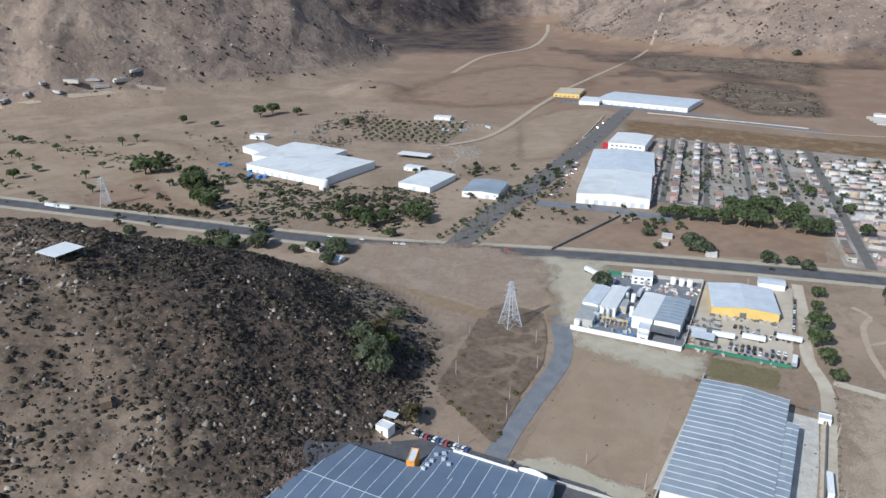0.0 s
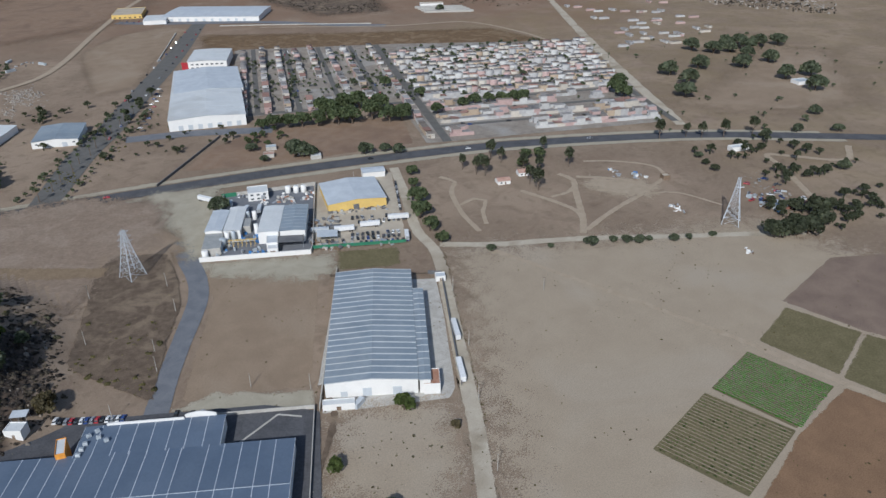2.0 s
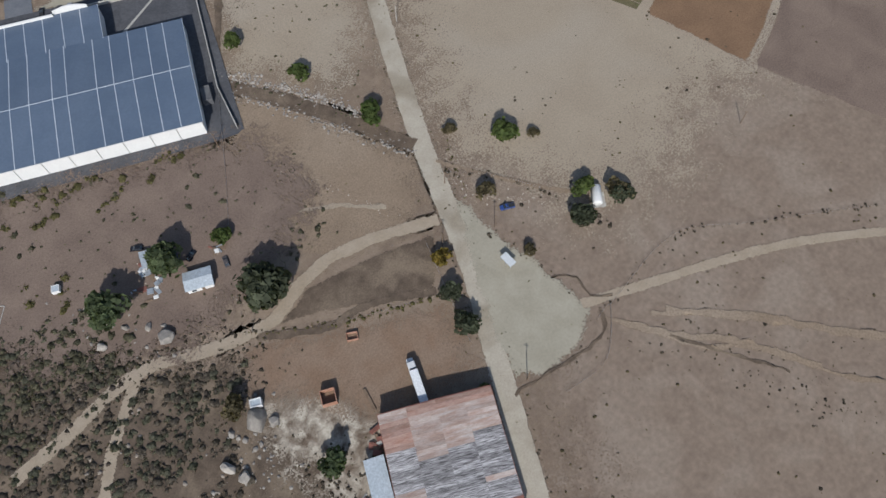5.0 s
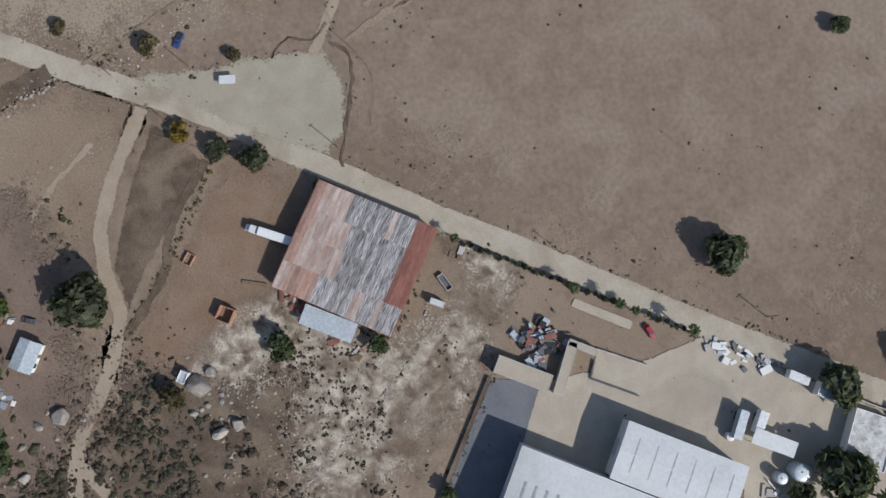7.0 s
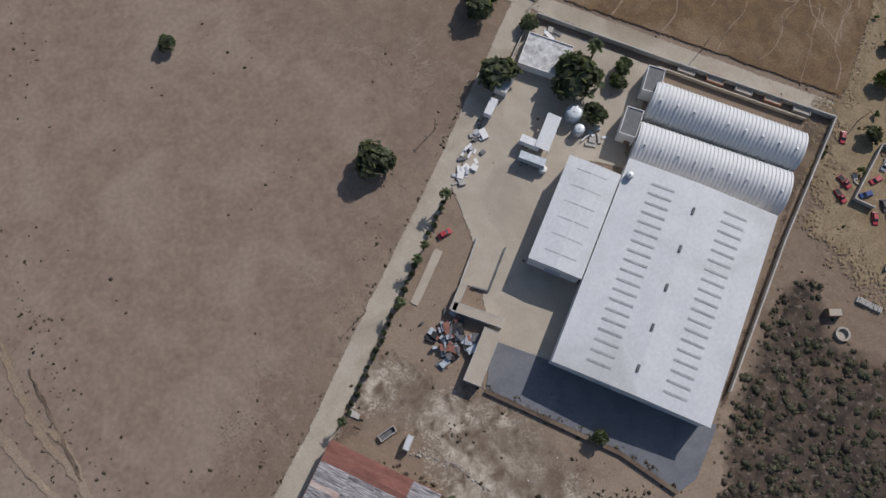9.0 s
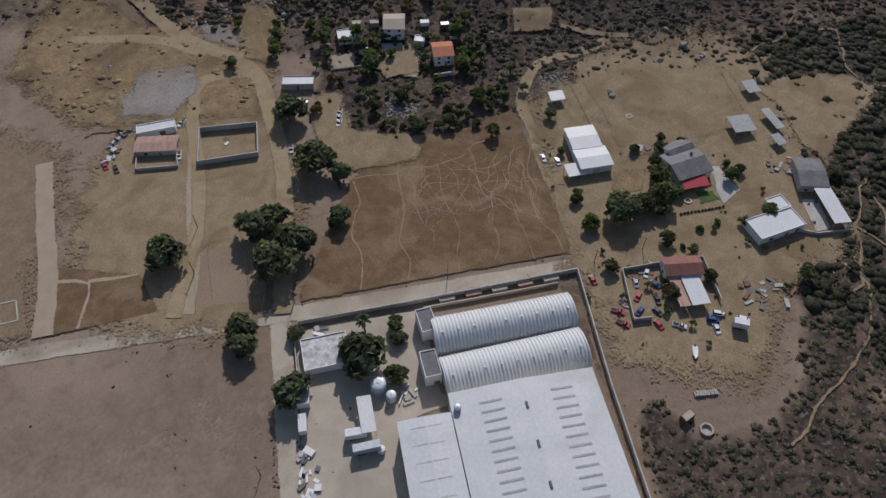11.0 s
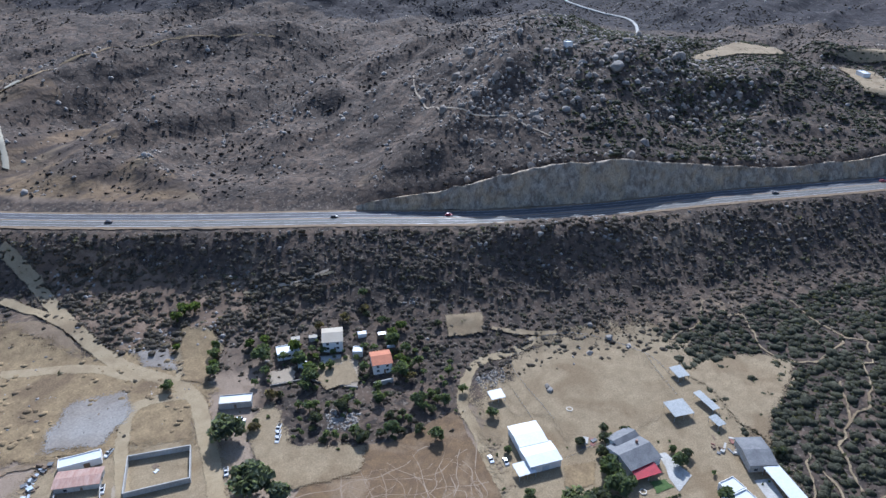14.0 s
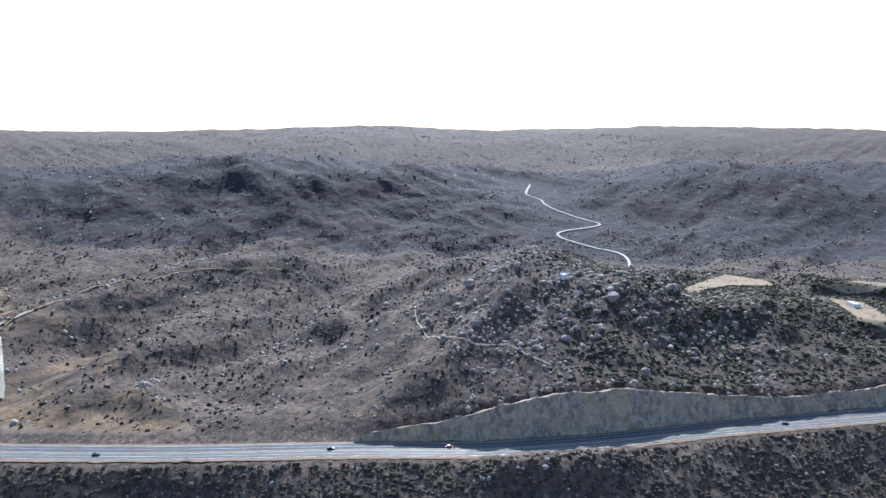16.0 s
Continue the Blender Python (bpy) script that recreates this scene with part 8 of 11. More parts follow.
def knoll_weight(x, y):
    s, v = south(x, y)
    k = cone(x, y, -450, -275, 200, 150, 35, 1, 1.0)
    return (s > 16) * smooth(k, 0.05, 0.5) * smooth(fbm(x, y, 30, 3, 241), 0.38, 0.6)


def valley_weight(x, y):
    s, v = south(x, y)
    return (s < -110) * (0.08 + 0.92 * smooth(fbm(x, y, 30, 3, 251), 0.48, 0.7)) * (np.hypot(x, y) < 420) * 0.9


FINE, BUSH, TUFT, LUMP = bush_forms(10, 2, 16, 311), bush_forms(10, 1, 6, 301), bush_forms(8, 1, 3, 331), bush_forms(6, 1, 0, 351)
CHIP = chips(10, 451)
STONE, PEBBLE, SHARP = stone_forms(8, 2, 401), stone_forms(6, 1, 431), stone_forms(6, 1, 471, 0.4)


def green_weight(x, y):
    s, v = south(x, y)
    return ((s > 30) & (s < 340)) * smooth(v, 95, 180) * (0.4 + 0.6 * smooth(fbm(x, y, 30, 3, 243), 0.35, 0.55))


p = spots(19000, (-480, 140, 30, 520), hill_weight, 1)
scatter("scrub", BUSH, p, sizes(len(p), 0.45, 2.3, 2), M["scrub_leaf"], "dark dry scrub covering the rocky hill", "scrub", 3, 0.12, (0.55, 0.95))
# Denser brush on the flank; the darker leaf paints in its shade.
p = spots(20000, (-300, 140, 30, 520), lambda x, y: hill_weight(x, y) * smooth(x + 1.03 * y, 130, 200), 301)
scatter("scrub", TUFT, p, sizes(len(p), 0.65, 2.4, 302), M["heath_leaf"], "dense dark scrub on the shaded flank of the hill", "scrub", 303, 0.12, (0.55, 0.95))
p = spots(2200, (-480, 140, 30, 520), lambda x, y: hill_weight(x, y) * smooth(fbm(x, y, 40, 3, 261), 0.45, 0.6), 4)
scatter("scrub", BUSH, p, sizes(len(p), 1.0, 3.0, 5), M["olive_leaf"], "olive green shrubs on the rocky hill", "scrub", 6, 0.12, (0.55, 0.95))


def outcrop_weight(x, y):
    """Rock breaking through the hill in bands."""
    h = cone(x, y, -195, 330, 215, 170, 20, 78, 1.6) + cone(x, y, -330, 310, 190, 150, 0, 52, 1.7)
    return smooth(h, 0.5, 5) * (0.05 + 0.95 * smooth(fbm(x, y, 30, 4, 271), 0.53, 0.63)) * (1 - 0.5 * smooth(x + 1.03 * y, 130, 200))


p = spots(23000, (-480, 140, 30, 520), outcrop_weight, 7)
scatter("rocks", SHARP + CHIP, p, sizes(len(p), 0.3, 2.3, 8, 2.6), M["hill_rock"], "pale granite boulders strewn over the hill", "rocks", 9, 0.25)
p = spots(9000, (-480, 140, 30, 520), lambda x, y: hill_weight(x, y) * (0.3 + 0.7 * smooth(fbm(x, y, 20, 3, 273), 0.45, 0.6)), 307)
scatter("rocks", CHIP, p, sizes(len(p), 0.3, 1.3, 308, 3), M["hill_rock"], "small brown stones among the hill scrub", "rocks", 309, 0.25)
p = spots(42000, (-480, 140, 30, 520), lambda x, y: smooth(cone(x, y, -195, 330, 215, 170, 20, 78, 1.6) + cone(x, y, -330, 310, 190, 150, 0, 52, 1.7), 0.3, 3) * (0.3 + 0.7 * smooth(fbm(x, y, 15, 3, 275), 0.42, 0.56)), 311)
scatter("scrub", LUMP, p, sizes(len(p), 0.45, 1.9, 312), M["heath_leaf"], "low red-brown brush on the hill", "scrub", 313, 0.12, (0.5, 0.9))
p = spots(86000, (-640, -520, 60, 60), slope_weight, 11)
scatter("scrub", LUMP, p, sizes(len(p), 0.55, 2.6, 12, 1.7), M["scrub_leaf"], "dark dense scrub below the highway", "scrub", 13, 0.12, (0.55, 0.95))
p = spots(6000, (-640, -520, 60, 60), lambda x, y: slope_weight(x, y) * smooth(fbm(x, y, 50, 3, 263), 0.4, 0.6), 17)
scatter("scrub", BUSH, p, sizes(len(p), 0.8, 2.6, 18), M["olive_leaf"], "olive bushes below the highway", "scrub", 19, 0.12, (0.55, 0.95))
p = spots(11000, (-640, -520, 60, 60), lambda x, y: slope_weight(x, y) * (0.15 + 0.85 * smooth(south(x, y)[0], -52, -20)), 14)
scatter("rocks", PEBBLE + STONE[:2], p, sizes(len(p), 0.3, 2.0, 15, 3), M["stone"], "grey stones among the scrub below the highway", "rocks", 16, 0.25)
p = spots(46000, (-540, -140, 10, 180), west_weight, 21)
close = p[:, 0] > -190
scatter("scrub", FINE, p[close], sizes(close.sum(), 0.35, 1.8, 27, 2.0), M["bush_leaf"], "rounded olive bushes beside the factory", "scrub", 28, 0.12, (0.55, 0.95))
p = p[~close]
scatter("scrub", TUFT, p, sizes(len(p), 0.8, 3.7, 22, 1.6), M["green_scrub"], "olive rounded bushes with bare trails between", "scrub", 23, 0.12, (0.55, 0.95))
p = spots(9000, (-540, -140, 10, 180), west_weight, 24)
scatter("scrub", TUFT, p, sizes(len(p), 0.5, 1.6, 25), M["brush_leaf"], "grey-brown brush on the western flat", "scrub", 26, 0.12, (0.55, 0.95))
p = spots(130000, (-900, -1000, 150, 150), upper_weight, 31)
scatter("scrub", CHIP, p, sizes(len(p), 0.45, 1.9, 32, 2.0), M["heath_leaf"], "sparse grey-brown scrub on the upper slopes", "scrub", 33, 0.12, (0.55, 0.95))
p = spots(27000, (-720, -420, -250, 60), green_weight, 134)
scatter("scrub", TUFT, p, sizes(len(p), 1.0, 3.1, 135), M["green_scrub"], "dense dark olive scrub behind the knoll", "scrub", 136, 0.12, (0.55, 0.95))
p = spots(26000, (-720, -520, -200, -40), knoll_weight, 34)
scatter("rocks", SHARP + PEBBLE, p, sizes(len(p), 0.5, 3.4, 35, 4), M["hill_rock"], "broken granite heaped on the knoll", "rocks", 36, 0.3, (0.7, 1.4))


def rocky(x, y):
    """Rock along the spurs of the slope."""
    s, v = south(x, y)
    near = np.max([smooth(near_line(s, v, line), wide * 0.9, wide * 0.15) * k for (line, rise, wide), k in zip(SPURS, (0.25, 0.45, 1.0, 0.9, 0.3, 1.0))], axis=0)
    return ((s > 30) & (s < 520)) * np.maximum(near, 0.16) * smooth(fbm(x, y, 24, 4, 235), 0.4, 0.6)


p = spots(110000, (-900, -1000, 150, 150), rocky, 37)
scatter("rocks", CHIP, p, sizes(len(p), 0.4, 2.3, 38, 2.6), M["hill_rock"], "grey boulders on the upper slopes", "rocks", 39, 0.25)

BLOCK = stone_forms(8, 2, 491, 0.3)
p = spots(5200, (-720, -520, -200, -40), lambda x, y: (south(x, y)[0] > 18) * smooth(cone(x, y, -450, -275, 170, 130, 35, 1, 1.0), 0.15, 0.6) * (0.12 + 0.88 * smooth(fbm(x, y, 26, 3, 247), 0.48, 0.6)), 131)
scatter("rocks", BLOCK, p, sizes(len(p), 0.9, 5.2, 132, 3.6), M["hill_rock"], "great granite blocks piled on the knoll", "rocks", 133, 0.3, (0.8, 1.5))
p = spots(15000, (-700, -700, 60, 60), lambda x, y: rocky(x, y) * (south(x, y)[0] < 320), 141)
scatter("rocks", SHARP, p, sizes(len(p), 0.8, 3.8, 142, 3), M["pale_rock"], "rocky outcrops along the spurs of the slope", "rocks", 143, 0.3, (0.7, 1.3))


def far_weight(x, y):
    s, v = south(x, y)
    return ((s > 330) & (s < 2200)) * smooth(s - burn_edge(x, y, v), -20, 20) * (0.25 + 0.75 * smooth(fbm(x, y, 60, 4, 281), 0.4, 0.58)) * (np.abs(v) < 0.75 * (s + 450)) * smooth(near_line(x, y, ZIGZAG), 8, 14)


p = spots(52000, (-2100, -2300, 500, 500), far_weight, 41)
scatter("scrub", CHIP, p, sizes(len(p), 0.7, 2.6, 42), M["heath_leaf"], "dark burnt brush on the distant ridges", "scrub", 43, 0.12, (0.55, 0.95))
p = spots(34000, (-2100, -2300, 500, 500), lambda x, y: far_weight(x, y) * (0.3 + 0.7 * smooth(fbm(x, y, 110, 3, 283), 0.42, 0.6)), 44)
scatter("rocks", CHIP, p, sizes(len(p), 0.6, 3.4, 45, 4), M["pale_rock"], "pale outcrops on the distant ridges", "rocks", 46, 0.3)


STONY = [(1066, 831), (1375, 1012), (1586, 864), (1139, 601), (1098, 655), (1067, 732)]


def mountain_weight(x, y):
    r = np.hypot(x, y)
    return ((terrain(x, y) > 10) & (r > 1000) | (border_distance(x, y, STONY) > 0)) * (0.15 + 0.85 * smooth(fbm(x, y, 120, 4, 291), 0.45, 0.62))


p = spots(52000, (-1700, 600, 2300, 2700), mountain_weight, 51)
scatter("scrub", CHIP, p, sizes(len(p), 1.7, 4.6, 52), M["heath_leaf"], "scattered brush on the northern mountains", "scrub", 53, 0.12, (0.55, 0.95))
p = spots(30000, (-1700, 900, 2300, 2700), lambda x, y: mountain_weight(x, y) * 0.8, 54)
scatter("rocks", CHIP, p, sizes(len(p), 0.8, 3.8, 55, 3), M["stone"], "boulders on the northern mountains", "rocks", 56, 0.3)
p = spots(9000, (1040, 590, 1600, 1020), lambda x, y: smooth(border_distance(x, y, STONY), -10, 25) * (0.3 + 0.7 * smooth(fbm(x, y, 60, 4, 293), 0.4, 0.6)), 57)
scatter("rocks", CHIP, p, sizes(len(p), 0.8, 4.2, 58, 3), M["pale_rock"], "pale boulders covering the hill beyond the hamlet", "rocks", 59, 0.3)
p = spots(9000, (1040, 590, 1600, 1020), lambda x, y: smooth(border_distance(x, y, STONY), -10, 25) * smooth(fbm(x, y, 50, 4, 295), 0.36, 0.56), 157)
scatter("scrub", CHIP, p, sizes(len(p), 1.0, 3.6, 158, 2), M["heath_leaf"], "dark brush on the stony hill", "scrub", 159, 0.12, (0.55, 0.95))
p = spots(22000, (-320, -260, 420, 420), valley_weight, 61)
scatter("weeds", LUMP, p, sizes(len(p), 0.15, 0.75, 62), M["dry_leaf"], "dry weeds dotted over the valley fields", "weeds", 63)
# bushes of the weedy plot and round the smallholding
WEEDY = [(29, 276), (4, 318), (26, 396), (62, 400), (64, 350), (46, 316)]
p = spots(1100, (0, 265, 80, 410), lambda x, y: inside(np.column_stack([x, y]), WEEDY) * smooth(330 - y, -40, 45), 64)
scatter("scrub", BUSH, p, sizes(len(p), 0.7, 2.2, 65), M["dry_green"], "olive bushes in the weedy plot", "scrub", 66, 0.12, (0.55, 0.95))
FARM = [(-45, 205), (48, 160), (60, 140), (50, 105), (30, 110), (0, 108), (-25, 115), (-40, 165)]
p = spots(1500, (-60, 90, 70, 210), lambda x, y: inside(np.column_stack([x, y]), FARM) * smooth(fbm(x, y, 24, 3, 299), 0.42, 0.6), 67)
scatter("scrub", TUFT, p, sizes(len(p), 0.4, 1.5, 68), M["olive_leaf"], "low bushes round the smallholding", "scrub", 69, 0.12, (0.55, 0.95))
p = spots(260, (85, -60, 240, 110), lambda x, y: smooth(fbm(x, y, 30, 3, 297), 0.45, 0.65), 70)
scatter("scrub", TUFT, p, sizes(len(p), 0.35, 1.1, 71), M["scrub_leaf"], "small dark bushes dotted over the dry field", "scrub", 72, 0.12, (0.55, 0.95))
channel()
# bushes below the blue-grey warehouse
p = spots(330, (-60, 120, 60, 235), lambda x, y: smooth(border_distance(x, y, [(-58, 222), (46, 164), (56, 146), (36, 132), (10, 146), (-50, 172)]), 0, 5) * smooth(fbm(x, y, 18, 3, 845), 0.4, 0.55), 846)
scatter("scrub", FINE, p, sizes(len(p), 0.6, 2.0, 847, 1.3), M["olive_leaf"], "round dry bushes below the blue-grey warehouse", "scrub", 848, 0.12, (0.7, 1.1))
p = spots(240, (62, 125, 135, 225), lambda x, y: smooth(border_distance(x, y, [(72, 184), (96, 222), (134, 202), (112, 150), (94, 136)]), 0, 5) * smooth(fbm(x, y, 14, 3, 849), 0.45, 0.6), 851)
scatter("weeds", TUFT, p, sizes(len(p), 0.2, 0.8, 852, 1.6), M["olive_leaf"], "weeds on the plot beside the dry channel", "weeds", 853)
# brush and boulders between the smallholding and the slope
LEDGE = [(-52, 168), (-38, 156), (-32, 144), (-22, 138), (-17, 124), (-19, 112), (-34, 113), (-56, 114), (-75, 125), (-75, 150)]
p = spots(1500, (-80, 105, -10, 175), lambda x, y: smooth(border_distance(x, y, LEDGE), -2, 4) * smooth(fbm(x, y, 11, 3, 871), 0.36, 0.56), 872)
scatter("scrub", FINE, p, sizes(len(p), 0.4, 2.1, 873, 1.7), M["olive_leaf"], "dark olive brush beside the smallholding", "scrub", 874, 0.12, (0.6, 1.0))
p = spots(2600, (-80, 105, -10, 175), lambda x, y: smooth(border_distance(x, y, LEDGE), -2, 4) * smooth(fbm(x, y, 8, 3, 875), 0.42, 0.58), 876)
scatter("scrub", TUFT, p, sizes(len(p), 0.25, 1.0, 877, 1.5), M["brush_leaf"], "grey-brown brush beside the smallholding", "scrub", 878, 0.12, (0.6, 1.0))
r = np.random.default_rng(881)
at = np.array([(7, 180), (0, 182), (-10, 187), (-19, 191), (-24, 185), (-16, 177), (21, 166), (32, 166), (-7, 180), (9, 169), (2, 167), (-23, 153), (-31, 161), (-28, 146), (-33, 155), (28, 170), (14, 172)], float)
at = np.repeat(at, 6, axis=0) + r.normal(size=(len(at) * 6, 2)) * 1.5
scatter("scrub", FINE, at, sizes(len(at), 0.6, 1.9, 882, 1.3), M["dry_green"], "olive and yellow bushes on the brown ground", "scrub", 883, 0.12, (0.7, 1.1))
at = np.array([(4, 154), (-1, 144), (-3, 136), (-10, 131), (-23, 132), (-19, 130), (-14, 130), (-16, 123), (-12, 119)], float)
at = np.repeat(at, 9, axis=0) + r.normal(size=(81, 2)) * 1.4
scatter("stones", SHARP + PEBBLE, at, sizes(81, 0.2, 1.0, 884, 2), M["pale_stone"], "pale stones and rubble beside the sheds", "stones", 885, 0.2)
# brush at the foot of the scrub slope
FOOT = [(-80, 130), (-34, 122), (-12, 112), (-4, 100), (-12, 78), (-18, 62), (-34, 56), (-55, 36), (-85, 20), (-120, 60)]
p = spots(4200, (-125, 10, 5, 135), lambda x, y: (near_line(x, y, [(-0.1, 100), (-18.2, 109.8), (-32.3, 111.7), (-66, 110)]) > 3) * (near_line(x, y, [(-24, 110), (-35, 102), (-49, 89), (-62, 70)]) > 2.6) * inside(np.column_stack([x, y]), FOOT) * (0.2 + 0.8 * smooth(fbm(x, y, 14, 3, 831), 0.4, 0.58)), 832)
scatter("scrub", FINE, p, sizes(len(p), 0.35, 1.9, 833, 1.8), M["scrub_leaf"], "dense dry brush on the stony foot of the slope", "scrub", 834, 0.12, (0.55, 0.95))
p = spots(2600, (-125, 10, 5, 135), lambda x, y: inside(np.column_stack([x, y]), FOOT) * smooth(fbm(x, y, 12, 3, 835), 0.46, 0.6), 836)
scatter("rocks", SHARP + PEBBLE, p, sizes(len(p), 0.2, 1.3, 837, 3), M["hill_rock"], "grey boulders among the brush of the slope foot", "rocks", 838, 0.25)
# rough grazing and brush of the northern valley
for k, (poly, count, hi, key, label) in enumerate([
        ([(-279, 756), (-208, 743), (-117, 700), (-42, 699), (9, 669), (-2, 594), (-30, 553), (-100, 581), (-170, 590), (-232, 664)], 5200, 2.6, "grey_leaf", "grey-green brush between the factory and the highway"),
        ([(-600, 985), (-488, 905), (-411, 875), (-334, 818), (-280, 800), (-300, 770), (-345, 790), (-430, 845), (-560, 925)], 2400, 3.4, "grey_leaf", "brushy line of the dry creek"),
        ([(-72, 481), (-43, 405), (-20, 400), (-14, 356), (-40, 345), (-66, 370), (-110, 440)], 1500, 2.0, "dry_green", "yellowing brush along the foot of the hill"),
        ([(-185, 953), (-140, 1090), (-63, 1110), (-77, 934), (-118, 841)], 1800, 2.4, "brush_leaf", "rough brush beside the orchard"),
        ([(433, 1691), (606, 1819), (826, 1680), (881, 1659), (720, 1330), (634, 1499), (494, 1544)], 3600, 2.8, "heath_leaf", "dark brush on the far fallow land"),
        ([(467, 1259), (589, 1387), (676, 1254), (589, 1040), (490, 1062)], 2600, 2.2, "heath_leaf", "dark weeds on the far fallow land"),
        ([(700, 1000), (760, 1180), (880, 1260), (980, 1180), (900, 1020), (800, 940)], 1500, 2.4, "brush_leaf", "brush round the far hamlet"),
        ([(20, 560), (60, 640), (100, 640), (60, 545)], 500, 1.6, "dry_green", "weeds beside the boulevard")]):
    q = np.array(poly)
    p = spots(count, (*q.min(0), *q.max(0)), lambda x, y: smooth(border_distance(x, y, poly), -6, 12) * smooth(fbm(x, y, 30, 4, 880 + k), 0.38, 0.56), 890 + k)
    scatter("scrub", BUSH if k < 4 else CHIP, p, sizes(len(p), 0.9, hi + 0.8, 900 + k, 1.7), M[key], label, "scrub", 910 + k, 0.12, (0.55, 0.95))


def grove(name, at, radius, seed, label, key="oak_leaf"):
    """Trees too far and too many to tell apart: trunks and leaf clumps in one mesh."""
    forms = []
    for k in range(3):
        me = crown_mesh("crown", seed + k, *((9, 16) if name in ("garden_trees", "thicket") else (7, 11)), 0.85, M[key], leaf=0.21)
        v = np.array([q.co for q in me.vertices]) + [0, 0, 1.0]
        f = np.array([list(q.vertices) for q in me.polygons])
        bpy.data.meshes.remove(me)
        n = len(v)
        t = np.array([(-0.08, -0.08, 0), (0.08, -0.08, 0), (0.08, 0.08, 0), (-0.08, 0.08, 0), (-0.05, -0.05, 1), (0.05, -0.05, 1), (0.05, 0.05, 1), (-0.05, 0.05, 1)])
        tf = np.array([(0, 1, 5, 4), (1, 2, 6, 5), (2, 3, 7, 6), (3, 0, 4, 7)]) + n
        forms.append((np.concatenate([v, t]), np.concatenate([f, tf])))
    return scatter(name, forms, np.array(at, float), radius, M[key], label, "trees", seed, 0.0, (0.9, 1.2))


def stone_line(points, count, lo, hi, seed, label, key="stone", spread=0.5):
    r = np.random.default_rng(seed)
    c = spline(points, 0.7)
    at = c[r.integers(0, len(c), count)] + r.normal(size=(count, 2)) * spread
    scatter("stones", STONE[:3] + PEBBLE, at, sizes(count, lo, hi, seed), M[key], label, "stones", seed, 0.25)


stone_line([(43, 149), (53, 136), (61, 122), (66, 105), (71, 92)], 260, 0.15, 0.5, 501, "broken row of pale stones across the plot", "pale_stone", 0.8)
stone_line([(9, 4), (-4, 9), (-14, 18), (-30, 36), (-44, 52)], 260, 0.2, 0.7, 502, "tumbled stone wall behind the barn")
stone_line([(-2, 128), (8, 113), (18, 108)], 90, 0.15, 0.45, 503, "edge of stones round the house yard")
stone_line([(-15, -11), (-30, -2), (-52, 11), (-66, 23)], 260, 0.2, 0.6, 504, "stones along the earth bank", "stone", 0.9)
stone_line([(92, 92), (96, 78), (106, 66), (110, 62)], 110, 0.15, 0.5, 505, "scattered stones below the roadside", "pale_stone", 1.6)
stone_line([(-10, 114), (-20, 128), (-28, 140), (-14, 122)], 110, 0.2, 1.3, 506, "boulders and stones at the slope foot", "stone", 3.5)
stone_line([(-4, 74), (-12, 68), (-20, 66), (-8, 58)], 90, 0.2, 1.4, 507, "boulders and stones below the track", "stone", 4.0)
stone_line([(-10, 45), (-25, 50), (-30, 30), (-12, 28)], 320, 0.1, 0.5, 508, "white rubble behind the barn", "pale_stone", 7.0)
gr = np.random.default_rng(31)
k = np.arange(44)
at = np.column_stack([20 + 2.35 * k, 540 + 4.0 * k]) + np.where(k % 2, 15.5, -15.5)[:, None] * np.array([0.87, -0.5]) + gr.normal(size=(44, 2)) * 1.5
grove("boulevard_trees", at, 1.6 + 1.6 * gr.random(44), 601, "dark clipped trees lining the boulevard")
i, j = [q.ravel() for q in np.meshgrid(np.arange(11), np.arange(9))]
at = np.column_stack([-95 + i * 11 + j * 4, 905 + j * 14 - i * 3]) + gr.normal(size=(99, 2)) * 1.2
grove("orchard", at, 2.8 + gr.random(99), 602, "dark orchard trees in rows", "oak_leaf")
at = np.column_stack([-300 + 480 * gr.random(280), 575 + 190 * gr.random(280)])
at = at[(np.abs(at[:, 0] + 0.62 * at[:, 1] - 400) > 40) & ~inside(at, [(-215, 850), (-230, 745), (-110, 685), (-50, 770), (-120, 860)])]
grove("roadside_trees", at, 1.2 + 4.2 * gr.random(len(at)) ** 2.5, 603, "scattered bushes and trees near the factory", "grey_leaf")
at = np.column_stack([-560 + 360 * gr.random(120), 640 + 300 * gr.random(120)])
grove("field_trees", at, 1.5 + 5 * gr.random(120) ** 3, 604, "scattered trees in the wide fields")
at = np.column_stack([500 + 420 * gr.random(90), 330 + 330 * gr.random(90)])
grove("pasture_trees", at, 1.2 + 2.5 * gr.random(90) ** 3, 605, "scattered shrubs over the eastern pasture")
at = np.column_stack([470 + 90 * gr.random(40), 250 + 90 * gr.random(40)])
grove("farm_trees", at, 2 + 3 * gr.random(40), 606, "grey-green trees round the farm", "grey_leaf")
TOWN = [np.array((329.0, 484.0)) + np.array((0.94, -0.342)) * (-170 + 385 * a) + np.array((0.342, 0.94)) * (115 + 225 * b) for a, b in gr.random((640, 2))]
grove("town_trees", TOWN, 1.4 + 2.6 * gr.random(640) ** 2, 607, "dark street trees among the houses")
at = spots(270, (-215, -260, -115, -160), lambda x, y: inside(np.column_stack([x, y]), HOMES) * 0.75, 801)
grove("garden_trees", at, 0.9 + 2.2 * gr.random(len(at)) ** 2, 608, "green bushes and small trees among the hillside houses", "green_leaf")
at = spots(260, (-270, -165, -115, -10), lambda x, y: inside(np.column_stack([x, y]), YARDS) * 0.9 * smooth(fbm(x, y, 18, 3, 811), 0.4, 0.55), 802)
